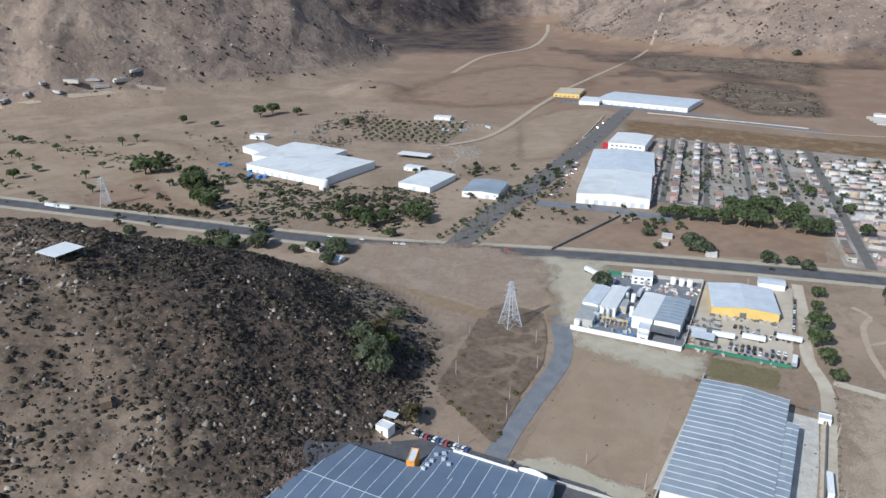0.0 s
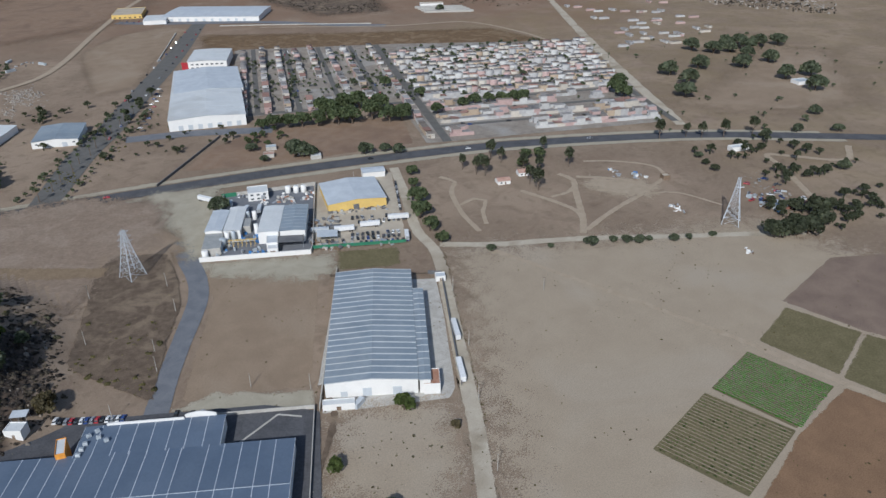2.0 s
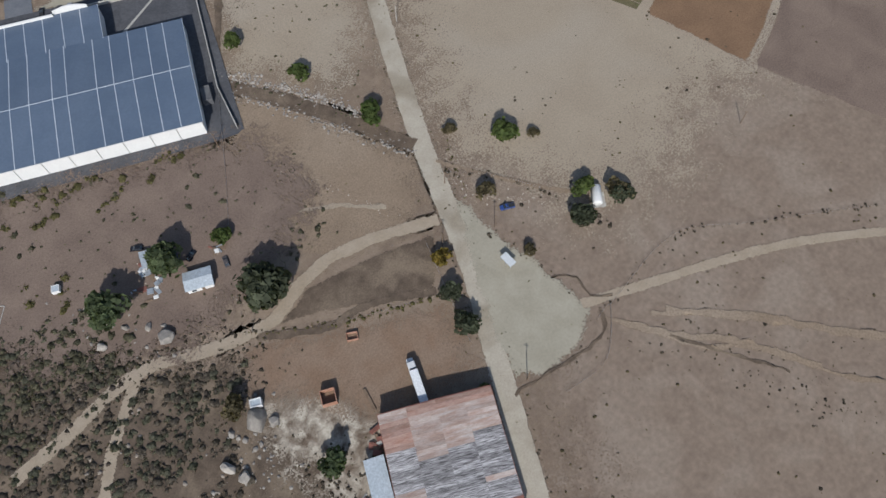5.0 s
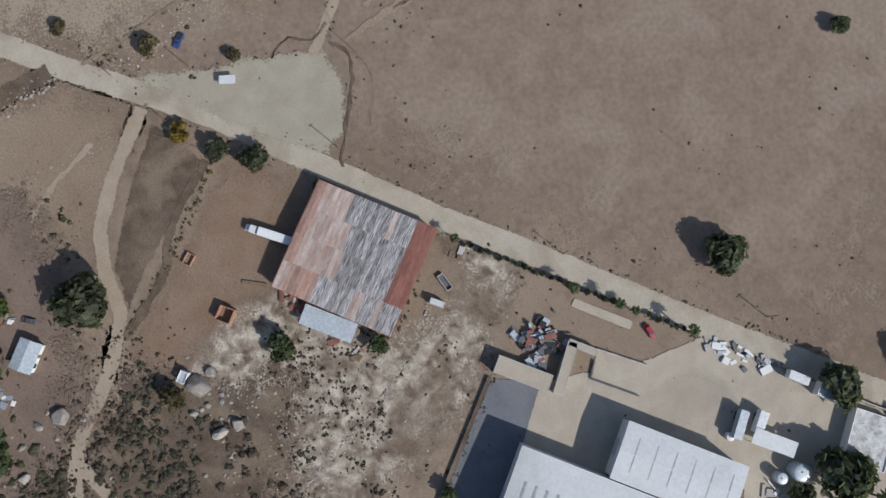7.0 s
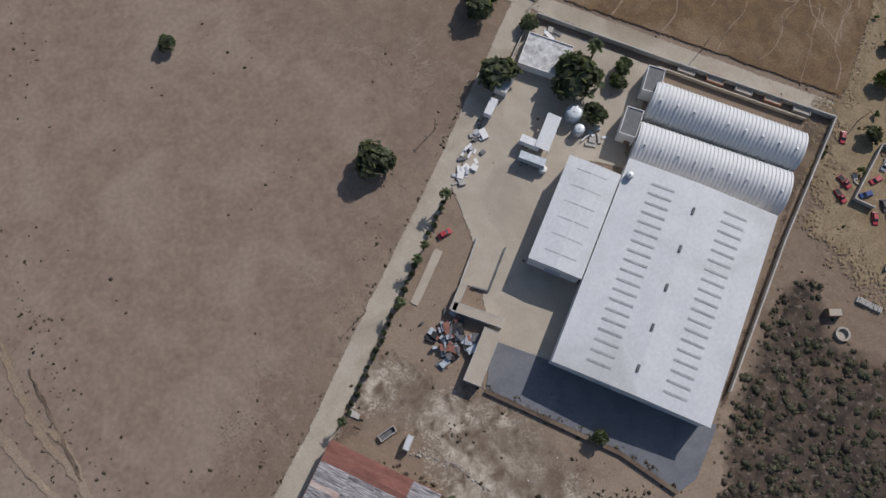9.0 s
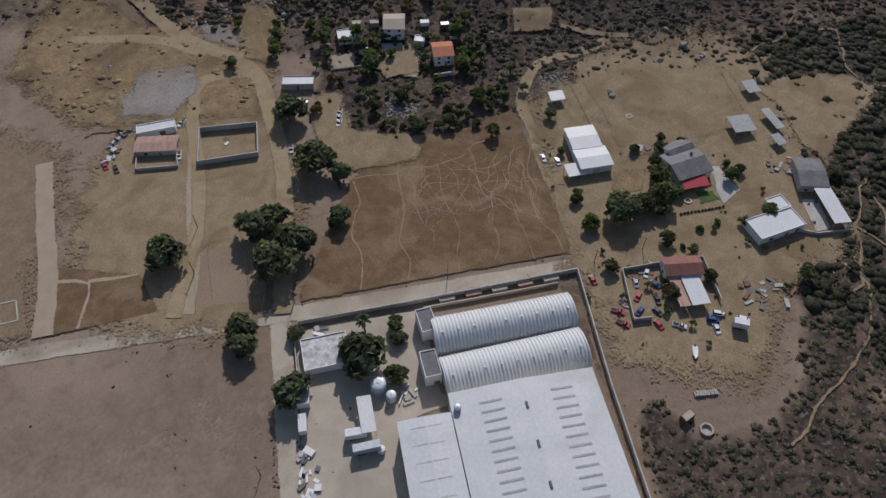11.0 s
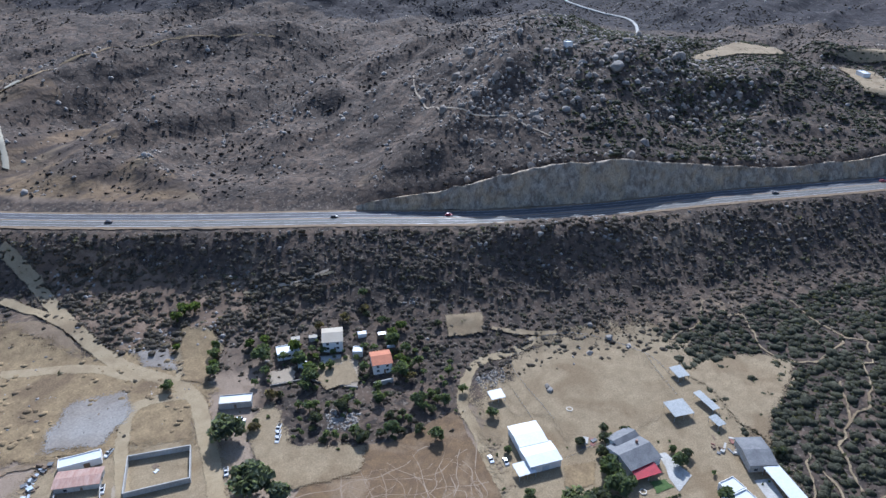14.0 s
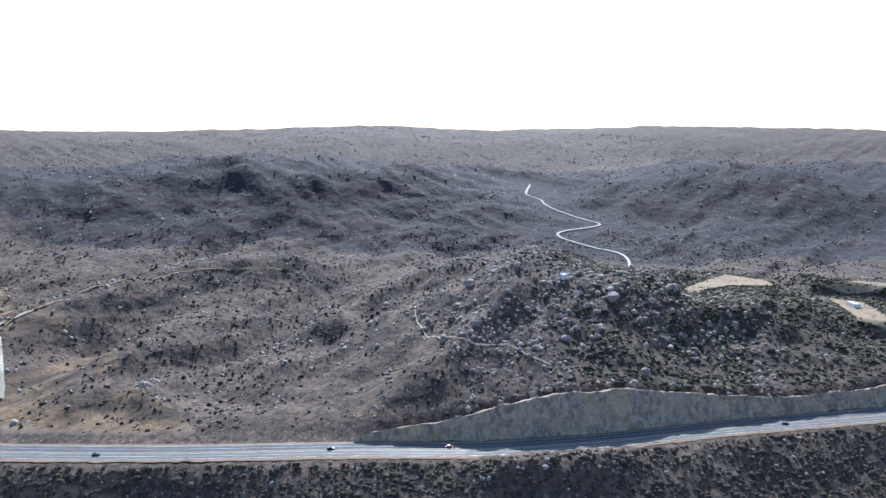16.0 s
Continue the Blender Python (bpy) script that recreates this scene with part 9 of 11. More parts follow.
grove("garden_shrubs", at, 0.5 + 1.3 * gr.random(len(at)) ** 2, 609, "clipped shrubs and hedges in the house yards", "green_leaf")
GROVES = [([(-278, 759), (-256, 765), (-204, 676), (-202, 646), (-242, 677)], 70, 4.5, "green_leaf"), ([(-352, 815), (-305, 829), (-284, 765), (-324, 753)], 34, 4.5, "grey_leaf"), ([(-109, 644), (-31, 662), (-21, 623), (-28, 589), (-83, 586)], 70, 4.0, "grey_leaf"), ([(-24, 623), (0, 642), (2, 614), (-20, 588)], 22, 4.5, "oak_leaf"),
          ([(-300, 640), (-248, 628), (-199, 609), (-200, 600), (-250, 616), (-298, 628)], 50, 3.0, "grey_leaf"), ([(-208, 560), (-162, 559), (-150, 525), (-190, 530)], 24, 5.0, "oak_leaf"), ([(-158, 575), (-136, 574), (-127, 530), (-148, 530)], 14, 6.0, "oak_leaf"), ([(-80, 530), (-68, 530), (-66, 512), (-80, 512)], 7, 6.5, "oak_leaf"), ([(-150, 678), (-120, 682), (-118, 674), (-150, 668)], 16, 2.4, "green_leaf"),
          ([(440, 247), (458, 228), (533, 216), (462, 179), (399, 218)], 60, 4.5, "grey_leaf"), ([(-100, 622), (-45, 698), (-38, 694), (-92, 620)], 26, 2.2, "oak_leaf"), ([(170, 575), (215, 590), (225, 560), (185, 550)], 12, 4.0, "green_leaf")]
for k, (poly, count, big, key) in enumerate(GROVES):
    q = np.array(poly)
    at = spots(count * 4, (*q.min(0), *q.max(0)), lambda x, y: inside(np.column_stack([x, y]), poly) * 1.0, 840 + k)[:count]
    grove("thicket", at, big * (0.35 + 0.65 * gr.random(len(at))), 850 + k, "thicket of dusty trees and bushes in the valley", key)
p = spots(700, (52, 100, 100, 192), lambda x, y: (near_line(x, y, [(63, 183), (74, 164), (83, 144), (89, 127), (94, 112)]) < 2.4) * 0.8, 820)
scatter("scrub", TUFT, p, sizes(len(p), 0.3, 1.1, 821), M["olive_leaf"], "weeds filling the dry channel", "scrub", 822, 0.12, (0.55, 0.95))
p = spots(5200, (-70, 90, 70, 260), lambda x, y: np.maximum(border_distance(x, y, FARM) > -3, (border_distance(x, y, [(-60, 250), (-45, 205), (46, 160), (40, 140), (-70, 190)]) > 0)) * smooth(fbm(x, y, 16, 3, 823), 0.4, 0.62) * 0.6, 824)
scatter("weeds", LUMP, p, sizes(len(p), 0.25, 1.2, 825), M["olive_leaf"], "weeds and grass tufts below the warehouse", "weeds", 826)
p = spots(8000, (-60, 20, 60, 130), lambda x, y: smooth(fbm(x, y, 12, 3, 827), 0.48, 0.62) * (x < 34 - 0.2 * y), 828)
scatter("weeds", TUFT, p, sizes(len(p), 0.15, 0.8, 829), M["scrub_leaf"], "dark weeds and brush on the stony ground", "weeds", 830)
for poly, count, seed in (([(-204, 987), (-142, 986), (-121, 890), (-179, 900)], 500, 861), ([(7, 871), (60, 887), (65, 793), (13, 753)], 700, 862), ([(470, 296), (455, 270), (437, 243), (436, 219), (467, 248), (486, 288)], 160, 863)):
    q = np.array(poly)
    p = spots(count * 3, (*q.min(0), *q.max(0)), lambda x, y: inside(np.column_stack([x, y]), poly) * smooth(fbm(x, y, 20, 3, seed), 0.4, 0.6), seed)
    scatter("rubble", PEBBLE, p, sizes(len(p), 0.4, 2.0, seed), M["stone"], "spread of pale rubble and spoil heaps", "rubble", seed, 0.2)
p = spots(2400, (-50, -10, 22, 66), lambda x, y: smooth(fbm(x, y, 12, 3, 871), 0.56, 0.64) * (near_line(x, y, [(20, 10), (-20, 30), (-40, 50)]) < 24), 872)
scatter("scrub", TUFT, p, sizes(len(p), 0.15, 0.7, 873), M["scrub_leaf"], "dark brush on the rubble ground", "scrub", 874)
p = spots(9000, (-640, -480, 60, 60), lambda x, y: ((south(x, y)[0] > -36) & (south(x, y)[0] < -12)) * smooth(south(x, y)[1], -10, 60) * 0.35, 885)
scatter("rocks", PEBBLE + SHARP, p, sizes(len(p), 0.5, 2.6, 886, 3), M["pale_rock"], "pale boulders tipped below the highway", "rocks", 887, 0.2)


def weed_line(points, count, lo, hi, seed, key, label, spread=0.8):
    r = np.random.default_rng(seed)
    c = spline(points, 0.6)
    at = c[r.integers(0, len(c), count)] + r.normal(size=(count, 2)) * spread
    scatter("weeds", BUSH, at, sizes(count, lo, hi, seed), M[key], label, "weeds", seed, 0.1, (0.6, 1.0))


weed_line([(58, 29), (68, 20.5), (79, 19.5), (89, 27), (90, 45), (89, 64), (86, 84)], 110, 0.15, 0.6, 901, "scrub_leaf", "dry weeds round the lay-by")
weed_line([(8, 97), (30, 80), (62, 62)], 140, 0.2, 1.0, 902, "dry_green", "weeds along the yard fence")
weed_line([(94, 22), (129, 22), (152, 6), (188, -21), (215, -50)], 130, 0.2, 0.8, 903, "scrub_leaf", "weeds along the track fence")
weed_line([(92, 96), (104, 82), (112, 66), (118, 40)], 90, 0.2, 0.9, 904, "scrub_leaf", "weeds on the worn bank")
weed_line([(61, 180), (52, 160), (41, 146), (27, 130)], 90, 0.2, 0.9, 905, "scrub_leaf", "weeds along the wire fence")
weed_line([(98, 107), (85, 83), (64, 47), (50, 24), (30, -6)], 110, 0.1, 0.45, 906, "dry_green", "weeds on the verge of the dirt road", 0.5)
weed_line([(104, 104), (95, 88), (91, 82)], 50, 0.2, 0.7, 907, "dry_green", "weeds on the verge of the dirt road", 0.5)
weed_line([(60, 20), (40, -12), (22, -44), (-4, -86), (-20, -112)], 120, 0.1, 0.4, 908, "scrub_leaf", "weeds on the field side of the dirt road", 0.6)
weed_line([(142, 178), (168, 228), (190, 270), (213, 316)], 160, 0.2, 0.7, 909, "dry_leaf", "dry weeds beside the dirt road", 0.6)
weed_line([(-16, -12), (-30, -3), (-52, 10), (-66, 22)], 220, 0.2, 0.9, 910, "scrub_leaf", "dark weeds on the earth bank", 0.8)
weed_line([(20, 4), (0, 17), (-18, 32), (-34, 50)], 150, 0.2, 0.9, 911, "scrub_leaf", "dark weeds along the broken wall", 0.9)


# ---- the settlement below the southern highway ----
wall_run("block_pen", [(-58, -221.6), (-79.6, -210.4), (-88.7, -226), (-68.3, -238.9), (-58, -221.6)], 3.0, 0.3, "pale_concrete", "unroofed grey block enclosure on bare ground")
crate_pile(-75, -227, 10, 301, 6, 4, "timber and materials inside the block enclosure", top=0.6)
flat_block("workshop", ((-46, -251.8), (-60.4, -245.3), (-62.5, -250.2)), 3.4, "white_roof", "white_wall", "long workshop with a white sheet roof", doors=[("s", 0.3, 0, 2.4, 2.6)])
gable_house("workshop", ((-40.7, -242.8), (-54.1, -233.1), (-58, -240.7)), 3.2, 0.6, "rust_roof", "pale_concrete", "low workshop with a brown sheet roof")
wall_run("yard_wall", [(-40.7, -242), (-37, -235), (-51, -226), (-54, -232.5)], 1.8, 0.25, "pale_concrete", "block wall round the workshop yard")
for k, (x, y) in enumerate([(-34, -252), (-38, -256), (-30, -248), (-42, -260)]):
    crate_pile(x, y, 12, 310 + k, 3.5, 3, "scrap and old vehicles beside the workshop", ("zinc", "steel", "wood", "dark_roof"))
hall("warehouse", ((-179.4, -126.5), (-189.9, -120.6), (-196.2, -131.3)), 4, 0.5, "white_roof", "white_wall", "white sheet-roofed shed of the farm", 4)
hall("warehouse", ((-173.9, -116.8), (-185.6, -110.5), (-190.7, -119.7)), 4.3, 0.5, "white_roof", "white_wall", "white sheet-roofed shed of the farm", 4, doors=[("s", 0, 0, 3, 3)])
canopy("carport", ((-167.7, -117.6), (-174.5, -114.2), (-178.5, -119.7)), 3, "white_roof", "white carport beside the farm shed")
gable_house("house", ((-198.9, -87), (-213.3, -82.1), (-216.4, -96.3)), 4.2, 1.8, "dark_roof", "white_wall", "large white house with a slate-grey hipped roof", chimney=True, windows=[("s", -0.6, 1, 1.6, 1.2), ("s", 0.6, 1, 1.6, 1.2), ("e", 0.4, 1, 1.4, 1.2), ("n", 0, 1, 1.6, 1.2)])
gable_house("house_wing", ((-206, -96), (-217, -93), (-219, -101)), 4, 1.5, "dark_roof", "white_wall", "rear wing with a slate-grey roof")
canopy("porch", ((-197.3, -83.2), (-207.3, -78.3), (-210.9, -82.3)), 3, "red_paint", "dark red porch roof in front of the house", slope=0.8)
patch("yard", [(-217.5, -85.4), (-220.5, -83.4), (-217.5, -75), (-216.3, -69.8), (-205.4, -69.5), (-208.8, -75.5), (-213, -79)], M["pale_concrete"], "pale paved drive beside the house", 0.12, "yard", 0.1)
gable_house("garage", ((-232.5, -54.1), (-240, -46.8), (-248.4, -59.5)), 4, 1, "dark_roof", "pale_concrete", "long grey garage with a dark roof")
canopy("stable", ((-225.4, -35), (-231.1, -31.4), (-240.5, -46.7)), 3.4, "white_roof", "long white stable roof on posts", posts=5)
flat_block("house", ((-198.4, -48.5), (-217.8, -42), (-222.2, -51.3)), 3.6, "white_roof", "white_wall", "bright white flat-roofed house", doors=[("s", 0.2, 0, 1.2, 2.1)], windows=[("s", -0.5, 1, 2, 1.2), ("s", 0.7, 1, 2, 1.2)])
flat_block("house_wing", ((-214, -53), (-221, -50.5), (-223.5, -57)), 3.4, "white_roof", "white_wall", "white flat-roofed wing of the house")
wall_run("yard_wall", [(-149.9, -73.9), (-164.5, -66), (-177, -58.5), (-166.5, -42.5)], 2.2, 0.25, "pale_concrete", "grey block wall round the car yard")
wall_run("yard_wall", [(-149.9, -73.9), (-136.5, -57), (-142, -53.5)], 2.2, 0.25, "pale_concrete", "grey block wall round the car yard")
gable_house("house", ((-158.2, -60.8), (-169, -53), (-174.4, -58.5)), 4.4, 1.2, "deep_rust", "white_wall", "two-storey white house with a brown roof", windows=[("s", -0.4, 1, 1.5, 1.2), ("s", 0.5, 1, 1.5, 1.2), ("w", 0, 1, 1.3, 1.2)])
canopy("carport", ((-155.6, -47.1), (-161.3, -43.7), (-168.4, -54.7)), 3.2, "white_roof", "long white carport roof beside the house", posts=4)
canopy("carport", ((-152, -49.5), (-155.4, -47.5), (-162.5, -58.5)), 3.0, "rust_roof", "brown lean-to roof beside the carport", posts=4)
canopy("shelter", ((-238.3, -89), (-246.6, -84.1), (-252, -92.1)), 3, "dull_roof", "weathered sheet shelter in the paddock")
canopy("shelter", ((-253.4, -79), (-257.1, -77.5), (-264.2, -88.2)), 2.6, "dull_roof", "narrow sheet shelter along the fence")
canopy("shelter", ((-263.2, -100.1), (-268.6, -97.3), (-272.6, -104)), 2.6, "dull_roof", "small grey stable roof")
canopy("shelter", ((-194, -153.5), (-199.9, -150.4), (-202.6, -155.4)), 2.8, "white_roof", "small white open shelter")
canopy("shelter", ((-246, -73), (-250, -71.5), (-253, -77)), 2.4, "dull_roof", "small sheet shelter along the fence")
gable_house("house", ((-165.2, -236.1), (-172.7, -230.2), (-180, -239.3)), 5.4, 1.4, "concrete", "white_wall", "two-storey house with a tan roof on the slope", windows=[("s", -0.5, 1, 1.3, 1.2), ("s", 0.5, 1, 1.3, 1.2), ("s", -0.5, 3.6, 1.3, 1.2), ("s", 0.5, 3.6, 1.3, 1.2)])
flat_block("house", ((-146.6, -247.5), (-156.1, -242.2), (-158.8, -248.8)), 3, "white_roof", "white_wall", "low white-roofed house on the slope", windows=[("s", 0, 1, 2, 1.2)])
gable_house("house", ((-171.8, -206.9), (-179.3, -202.1), (-185.4, -210.5)), 5.2, 1.3, "orange_tile", "white_wall", "white two-storey house with an orange tile roof", windows=[("s", -0.5, 1, 1.2, 1.2), ("s", 0.5, 1, 1.2, 1.2), ("s", -0.5, 3.4, 1.2, 1.2), ("s", 0.5, 3.4, 1.2, 1.2)])
flat_block("house", ((-109.4, -238.9), (-120.5, -230), (-123.9, -234.7)), 2.8, "white_roof", "pale_concrete", "low white-roofed dwelling beside the lane", doors=[("s", 0, 0, 1, 2)])
flat_block("shed", ((-173.6, -224.1), (-176.8, -220.7), (-180, -224.2)), 2.6, "white_roof", "white_wall", "small white-roofed shed on the slope")
flat_block("terrace", ((-158, -229), (-166, -223), (-171, -229)), 0.6, "pale_concrete", "stone", "raised pale terrace of the hillside house", parapet=0.3)
for k, (x, y) in enumerate([(-184, -232), (-190, -224), (-165, -247), (-150, -236), (-187, -214), (-158, -252)]):
    flat_block("shed", ((x, y), (x - 3.5, y + 2.4), (x - 5, y)), 2.2, ("white_roof", "zinc", "concrete")[k % 3], ("white_wall", "wood", "pale_concrete")[k % 3], "small shed among trees on the slope", parapet=0.05)
for x, y, turn, colour, kind in [(-120.4, -210, 40, "white", "pickup"), (-118.5, -207.5, 40, "white", "pickup"), (-116.6, -205, 40, "white", "pickup"), (-169.3, -133.3, 60, "white", "sedan"), (-172.4, -128, 60, "silver", "sedan"),
                                 (-135.4, -63, 120, "red", "pickup"), (-133, -58.5, 110, "red", "pickup"), (-142, -50.3, 80, "red", "sedan"), (-138.7, -77.8, 70, "red", "sedan"), (-147.4, -45.4, 120, "white", "pickup"),
                                 (-161.5, -39.8, 130, "white", "van"), (-158, -39.5, 130, "blue", "van"), (-166.3, -32.7, 120, "white", "van"), (-156, -36.4, 60, "white", "sedan"), (-64.5, -248.6, 30, "white", "pickup")]:
    car(x, y, turn, colour, kind)
for x, y, turn, colour, kind in [(-28.3, -245.3, 80, "red", "sedan"), (-31, -241, 80, "dark", "pickup"), (-54.3, -231.6, 60, "white", "pickup"), (-95.8, -175.3, 70, "dark", "sedan"), (-149.6, -67, 50, "silver", "sedan"), (-154.5, -62, 100, "blue", "sedan"),
                                 (-145.5, -62.6, 20, "red", "sedan"), (-150, -57.6, 60, "dark", "pickup"), (-155.9, -67.4, 30, "white", "sedan"), (-141.2, -58.2, 10, "blue", "sedan"), (-146, -54, 90, "dark", "sedan"), (-112, -226, 130, "white", "van"), (-92, -205, 60, "white", "pickup")]:
    car(x, y, turn, colour, kind)
trailer(-162.8, -32, 125, "white box truck body parked on dirt", 5, cab=False)
boat = thing("boat", pose(-142.6, -35.4, height(-142.6, -35.4) + 0.5, 0, 0, 40), "small white boat on a trailer", "boat")
bm = bmesh.new()
loft(bm, [[(x, -w, h), (x, 0, 0.0 + 0.25 * (x > 1.6)), (x, w, h), (x, 0, h - 0.1)] for x, w, h in ((-2.4, 0.85, 0.8), (-1, 0.95, 0.8), (1, 0.85, 0.85), (2.6, 0.08, 1.0))])
part("hull", bm, M["paint_white"], boat)
part("outboard", boxes((-2.8, -0.2, 0.3, -2.4, 0.2, 1.2), bevel=0.05), M["rubber"], boat)
for k, (x, y) in enumerate([(-178, -34), (-183, -36), (-180, -40), (-186, -32), (-152, -70), (-158, -70), (-137, -62), (-205, -108), (-242, -64), (-238, -68)]):
    crate_pile(x, y, 16, 330 + k, 5, 4, "scattered timber and household scrap", ("wood", "deep_rust", "pale_concrete", "dark_roof"), 0.8)
fence_run([(-39, -142), (-62, -172), (-44, -185), (-30, -160)], "pale post and rail fence round a small plot", 3.0, material="pale_concrete")
fence_run([(-205, -128), (-225, -168), (-258, -158), (-272, -124), (-262, -98)], "wire fence round the sandy paddock", 4.0)
for k, (x, y, s) in enumerate([(-219, -140, 2.0), (-241.5, -142.6, 1.0), (-253, -141.2, 1.3), (-269.2, -140.8, 1.9), (-270.5, -130.5, 1.4), (-254, -147.5, 1.1)]):
    boulder(x, y, s, k)
patch("lawn", [(-202.2, -80.2), (-208, -76.4), (-206.3, -72), (-198.8, -75.4)], M["lawn"], "small clipped green lawn before the house", 0.14, "lawn", 0.1)
patch("patio", [(-229.8, -50.9), (-234.9, -46.7), (-225.6, -35.4), (-220.3, -38)], M["pale_concrete"], "pale concrete patio beside the white house", 0.12, "yard", 0.0)
patch("garden_bed", [(-186.7, -109.8), (-196.5, -101.8), (-186.3, -95), (-177.2, -102.3)], M["earth"], "dug garden bed with small plants", 0.12, "field", fade=1.5)
patch("yard", [(-156.3, -226.8), (-174.8, -221.7), (-160.7, -205.4), (-151.4, -219.7)], M["pale_field"], "levelled pale terrace below the hillside house", 0.3, "yard", fade=2)
patch("yard", [(-139.3, -243.1), (-150.1, -238), (-142, -229.6), (-134.8, -235.7)], M["pale_field"], "levelled pale terrace beside the low house", 0.3, "yard", fade=2)
wall_run("retaining_wall", [(-160.7, -205.4), (-151.4, -219.7), (-148.7, -227.1), (-133.8, -235.3)], 0.8, 0.4, "stone", "rough stone retaining wall of the terraces", cap=False)
wall_run("retaining_wall", [(-166.5, -200.8), (-174.7, -196.6)], 2.2, 0.4, "pale_concrete", "grey retaining wall below the orange-roofed house")
wall_run("yard_wall", [(-230.5, -29.5), (-219.5, -37), (-203, -59.5)], 1.6, 0.25, "pale_concrete", "low block wall beside the white house")


def stone_ring(x, y, radius, tall, label, name="well"):
    ob = thing(name, pose(x, y, height(x, y), 0, 0, 0), label, name)
    bm = bmesh.new()
    k = 18
    ring = lambda r, z: [(r * math.cos(6.2832 * i / k), r * math.sin(6.2832 * i / k), z) for i in range(k)]
    loft(bm, [ring(radius, -0.2), ring(radius, tall), ring(radius * 0.72, tall), ring(radius * 0.7, 0.05)])
    part("kerb", bm, M["pale_stone"], ob)
    return ob


stone_ring(-215, -126.6, 1.5, 0.6, "round pale stone ring in the paddock")
stone_ring(-196, -79.7, 1.5, 0.8, "round white stone fountain in the garden", "fountain")
stone_ring(-123.3, -16.1, 2.2, 0.9, "round stone pen in the scrub yard", "pen")
flat_block("hut", ((-119.9, -24.1), (-124.1, -23.7), (-123.5, -21.2)), 2.2, "concrete", "wood", "small weathered hut beside the pen", parapet=0.05)
for k in range(12):
    r0 = np.random.default_rng(900 + k)
    ob = thing("block_stack", pose(-130.4 - 0.55 * k, -25.9 + 0.36 * k, 0, 0, 0, 146 + r0.normal() * 6), "stacked pale concrete blocks on bare ground", "blocks", "block stacks")
    part("stack", boxes((-0.3, -0.9, -0.05, 0.25, 0.9, 0.7 + 0.4 * r0.random()), bevel=0.04), M["pale_concrete"], ob)
for pts, gap in (([(-269.8, -119.5), (-262, -108), (-254.9, -96.3)], 2.5), ([(-207.6, -152.5), (-203, -143), (-198.9, -134.7)], 2.0), ([(-190.1, -111.5), (-204.2, -106.8), (-217, -101)], 2.2)):
    fence_run(pts, "rough stake fence between the house yards", gap, 1.5)
for k in range(13):
    f = k / 12
    tree("green", -188.6 - 15.3 * f, -77.1 + 8.4 * f, 0.75, 700 + k)
GREEN = {"bright": [(-196.5, -219.6, 3.0), (-203.5, -221.6, 3.4), (-184.1, -200.5, 3.3), (-188.3, -202, 2.6), (-150.5, -228.3, 3.0), (-158.8, -96.5, 3.6), (-143, -266, 2.6), (-195.2, -65.4, 1.7), (-187.7, -67.8, 1.8), (-176, -66.4, 1.6)],
         "green": [(-197.5, -95.5, 4.4), (-222.1, -101, 3.0), (-195.7, -84.9, 3.2), (-202.5, -58.6, 2.6), (-223, -81.9, 2.2), (-220, -75.9, 2.4), (-165.1, -110.3, 2.4), (-177.2, -130.5, 2.4), (-203.9, -250.8, 3), (-198.6, -230.6, 2.8), (-130.8, -276.2, 2.4), (-124, -265.5, 2.2), (-178.7, -64.7, 1.6)],
         "grey": [(-182.1, -82.9, 4.0), (-214.7, -109, 2.6), (-130.1, -199.1, 2.0), (-128.8, -190.5, 2.2), (-136.3, -185, 2.0), (-147.7, -175.4, 2.5), (-157.7, -180.5, 2.6), (-162.5, -178.1, 2.4), (-173.7, -180.1, 2.6), (-172.8, -170, 2.5), (-182.9, -176.1, 2.4), (-161.5, -166, 2.6), (-132.8, -226.1, 2.4), (-115.6, -219.6, 2.0), (-155, -170.3, 2.0), (-200.2, -200.5, 2.2), (-203.9, -208.3, 2.2), (-216.8, -208.4, 2.4), (-160.5, -191.2, 2.2), (-167.6, -207.2, 2.0), (-197.6, -240.7, 2.4), (-201.4, -229.2, 2.0), (-202.6, -30.7, 2.2), (-214.6, -19.6, 2.6), (-250.4, -48.6, 2.8)]}
stood = [(x, y) for rows in TREES.values() for x, y, r in rows]
for kind, rows in GREEN.items():
    for k, (x, y, r) in enumerate(rows):
        if min(math.hypot(x - a, y - b) for a, b in stood) > 3.5:
            tree(kind, x, y, r, 720 + k)
for poly, count, seed in (([(-202, -170.5), (-220, -166.7), (-210, -158.6), (-199, -161.7)], 220, 881), ([(-141.7, -205.5), (-151.3, -192.7), (-143.2, -185.4), (-134.5, -194.5)], 200, 882), ([(-215.9, -233.2), (-224, -229), (-217, -224)], 60, 883)):
    q = np.array(poly)
    p = spots(count * 3, (*q.min(0), *q.max(0)), lambda x, y: inside(np.column_stack([x, y]), poly) * 1.0, seed)[:count]
    scatter("rock_heap", PEBBLE + SHARP, p, sizes(len(p), 0.3, 1.3, seed), M["stone"], "heap of dark grey rocks between the yards", "rocks", seed, 0.15)
# boulders of the knoll
for k, (x, y, s) in enumerate([(-462, -263, 7.0), (-436, -270, 3.6), (-412, -262, 3.0), (-398, -262, 3.4), (-425, -250, 2.8), (-402, -250, 3.0), (-446, -282, 3.4), (-455, -250, 3.2), (-470, -270, 3.5)]):
    boulder(x, y, s, k, 1.0)
flat_block("hut", ((-455, -303), (-460, -301), (-462, -305)), 3, "white_roof", "white_wall", "small white hut on the knoll")

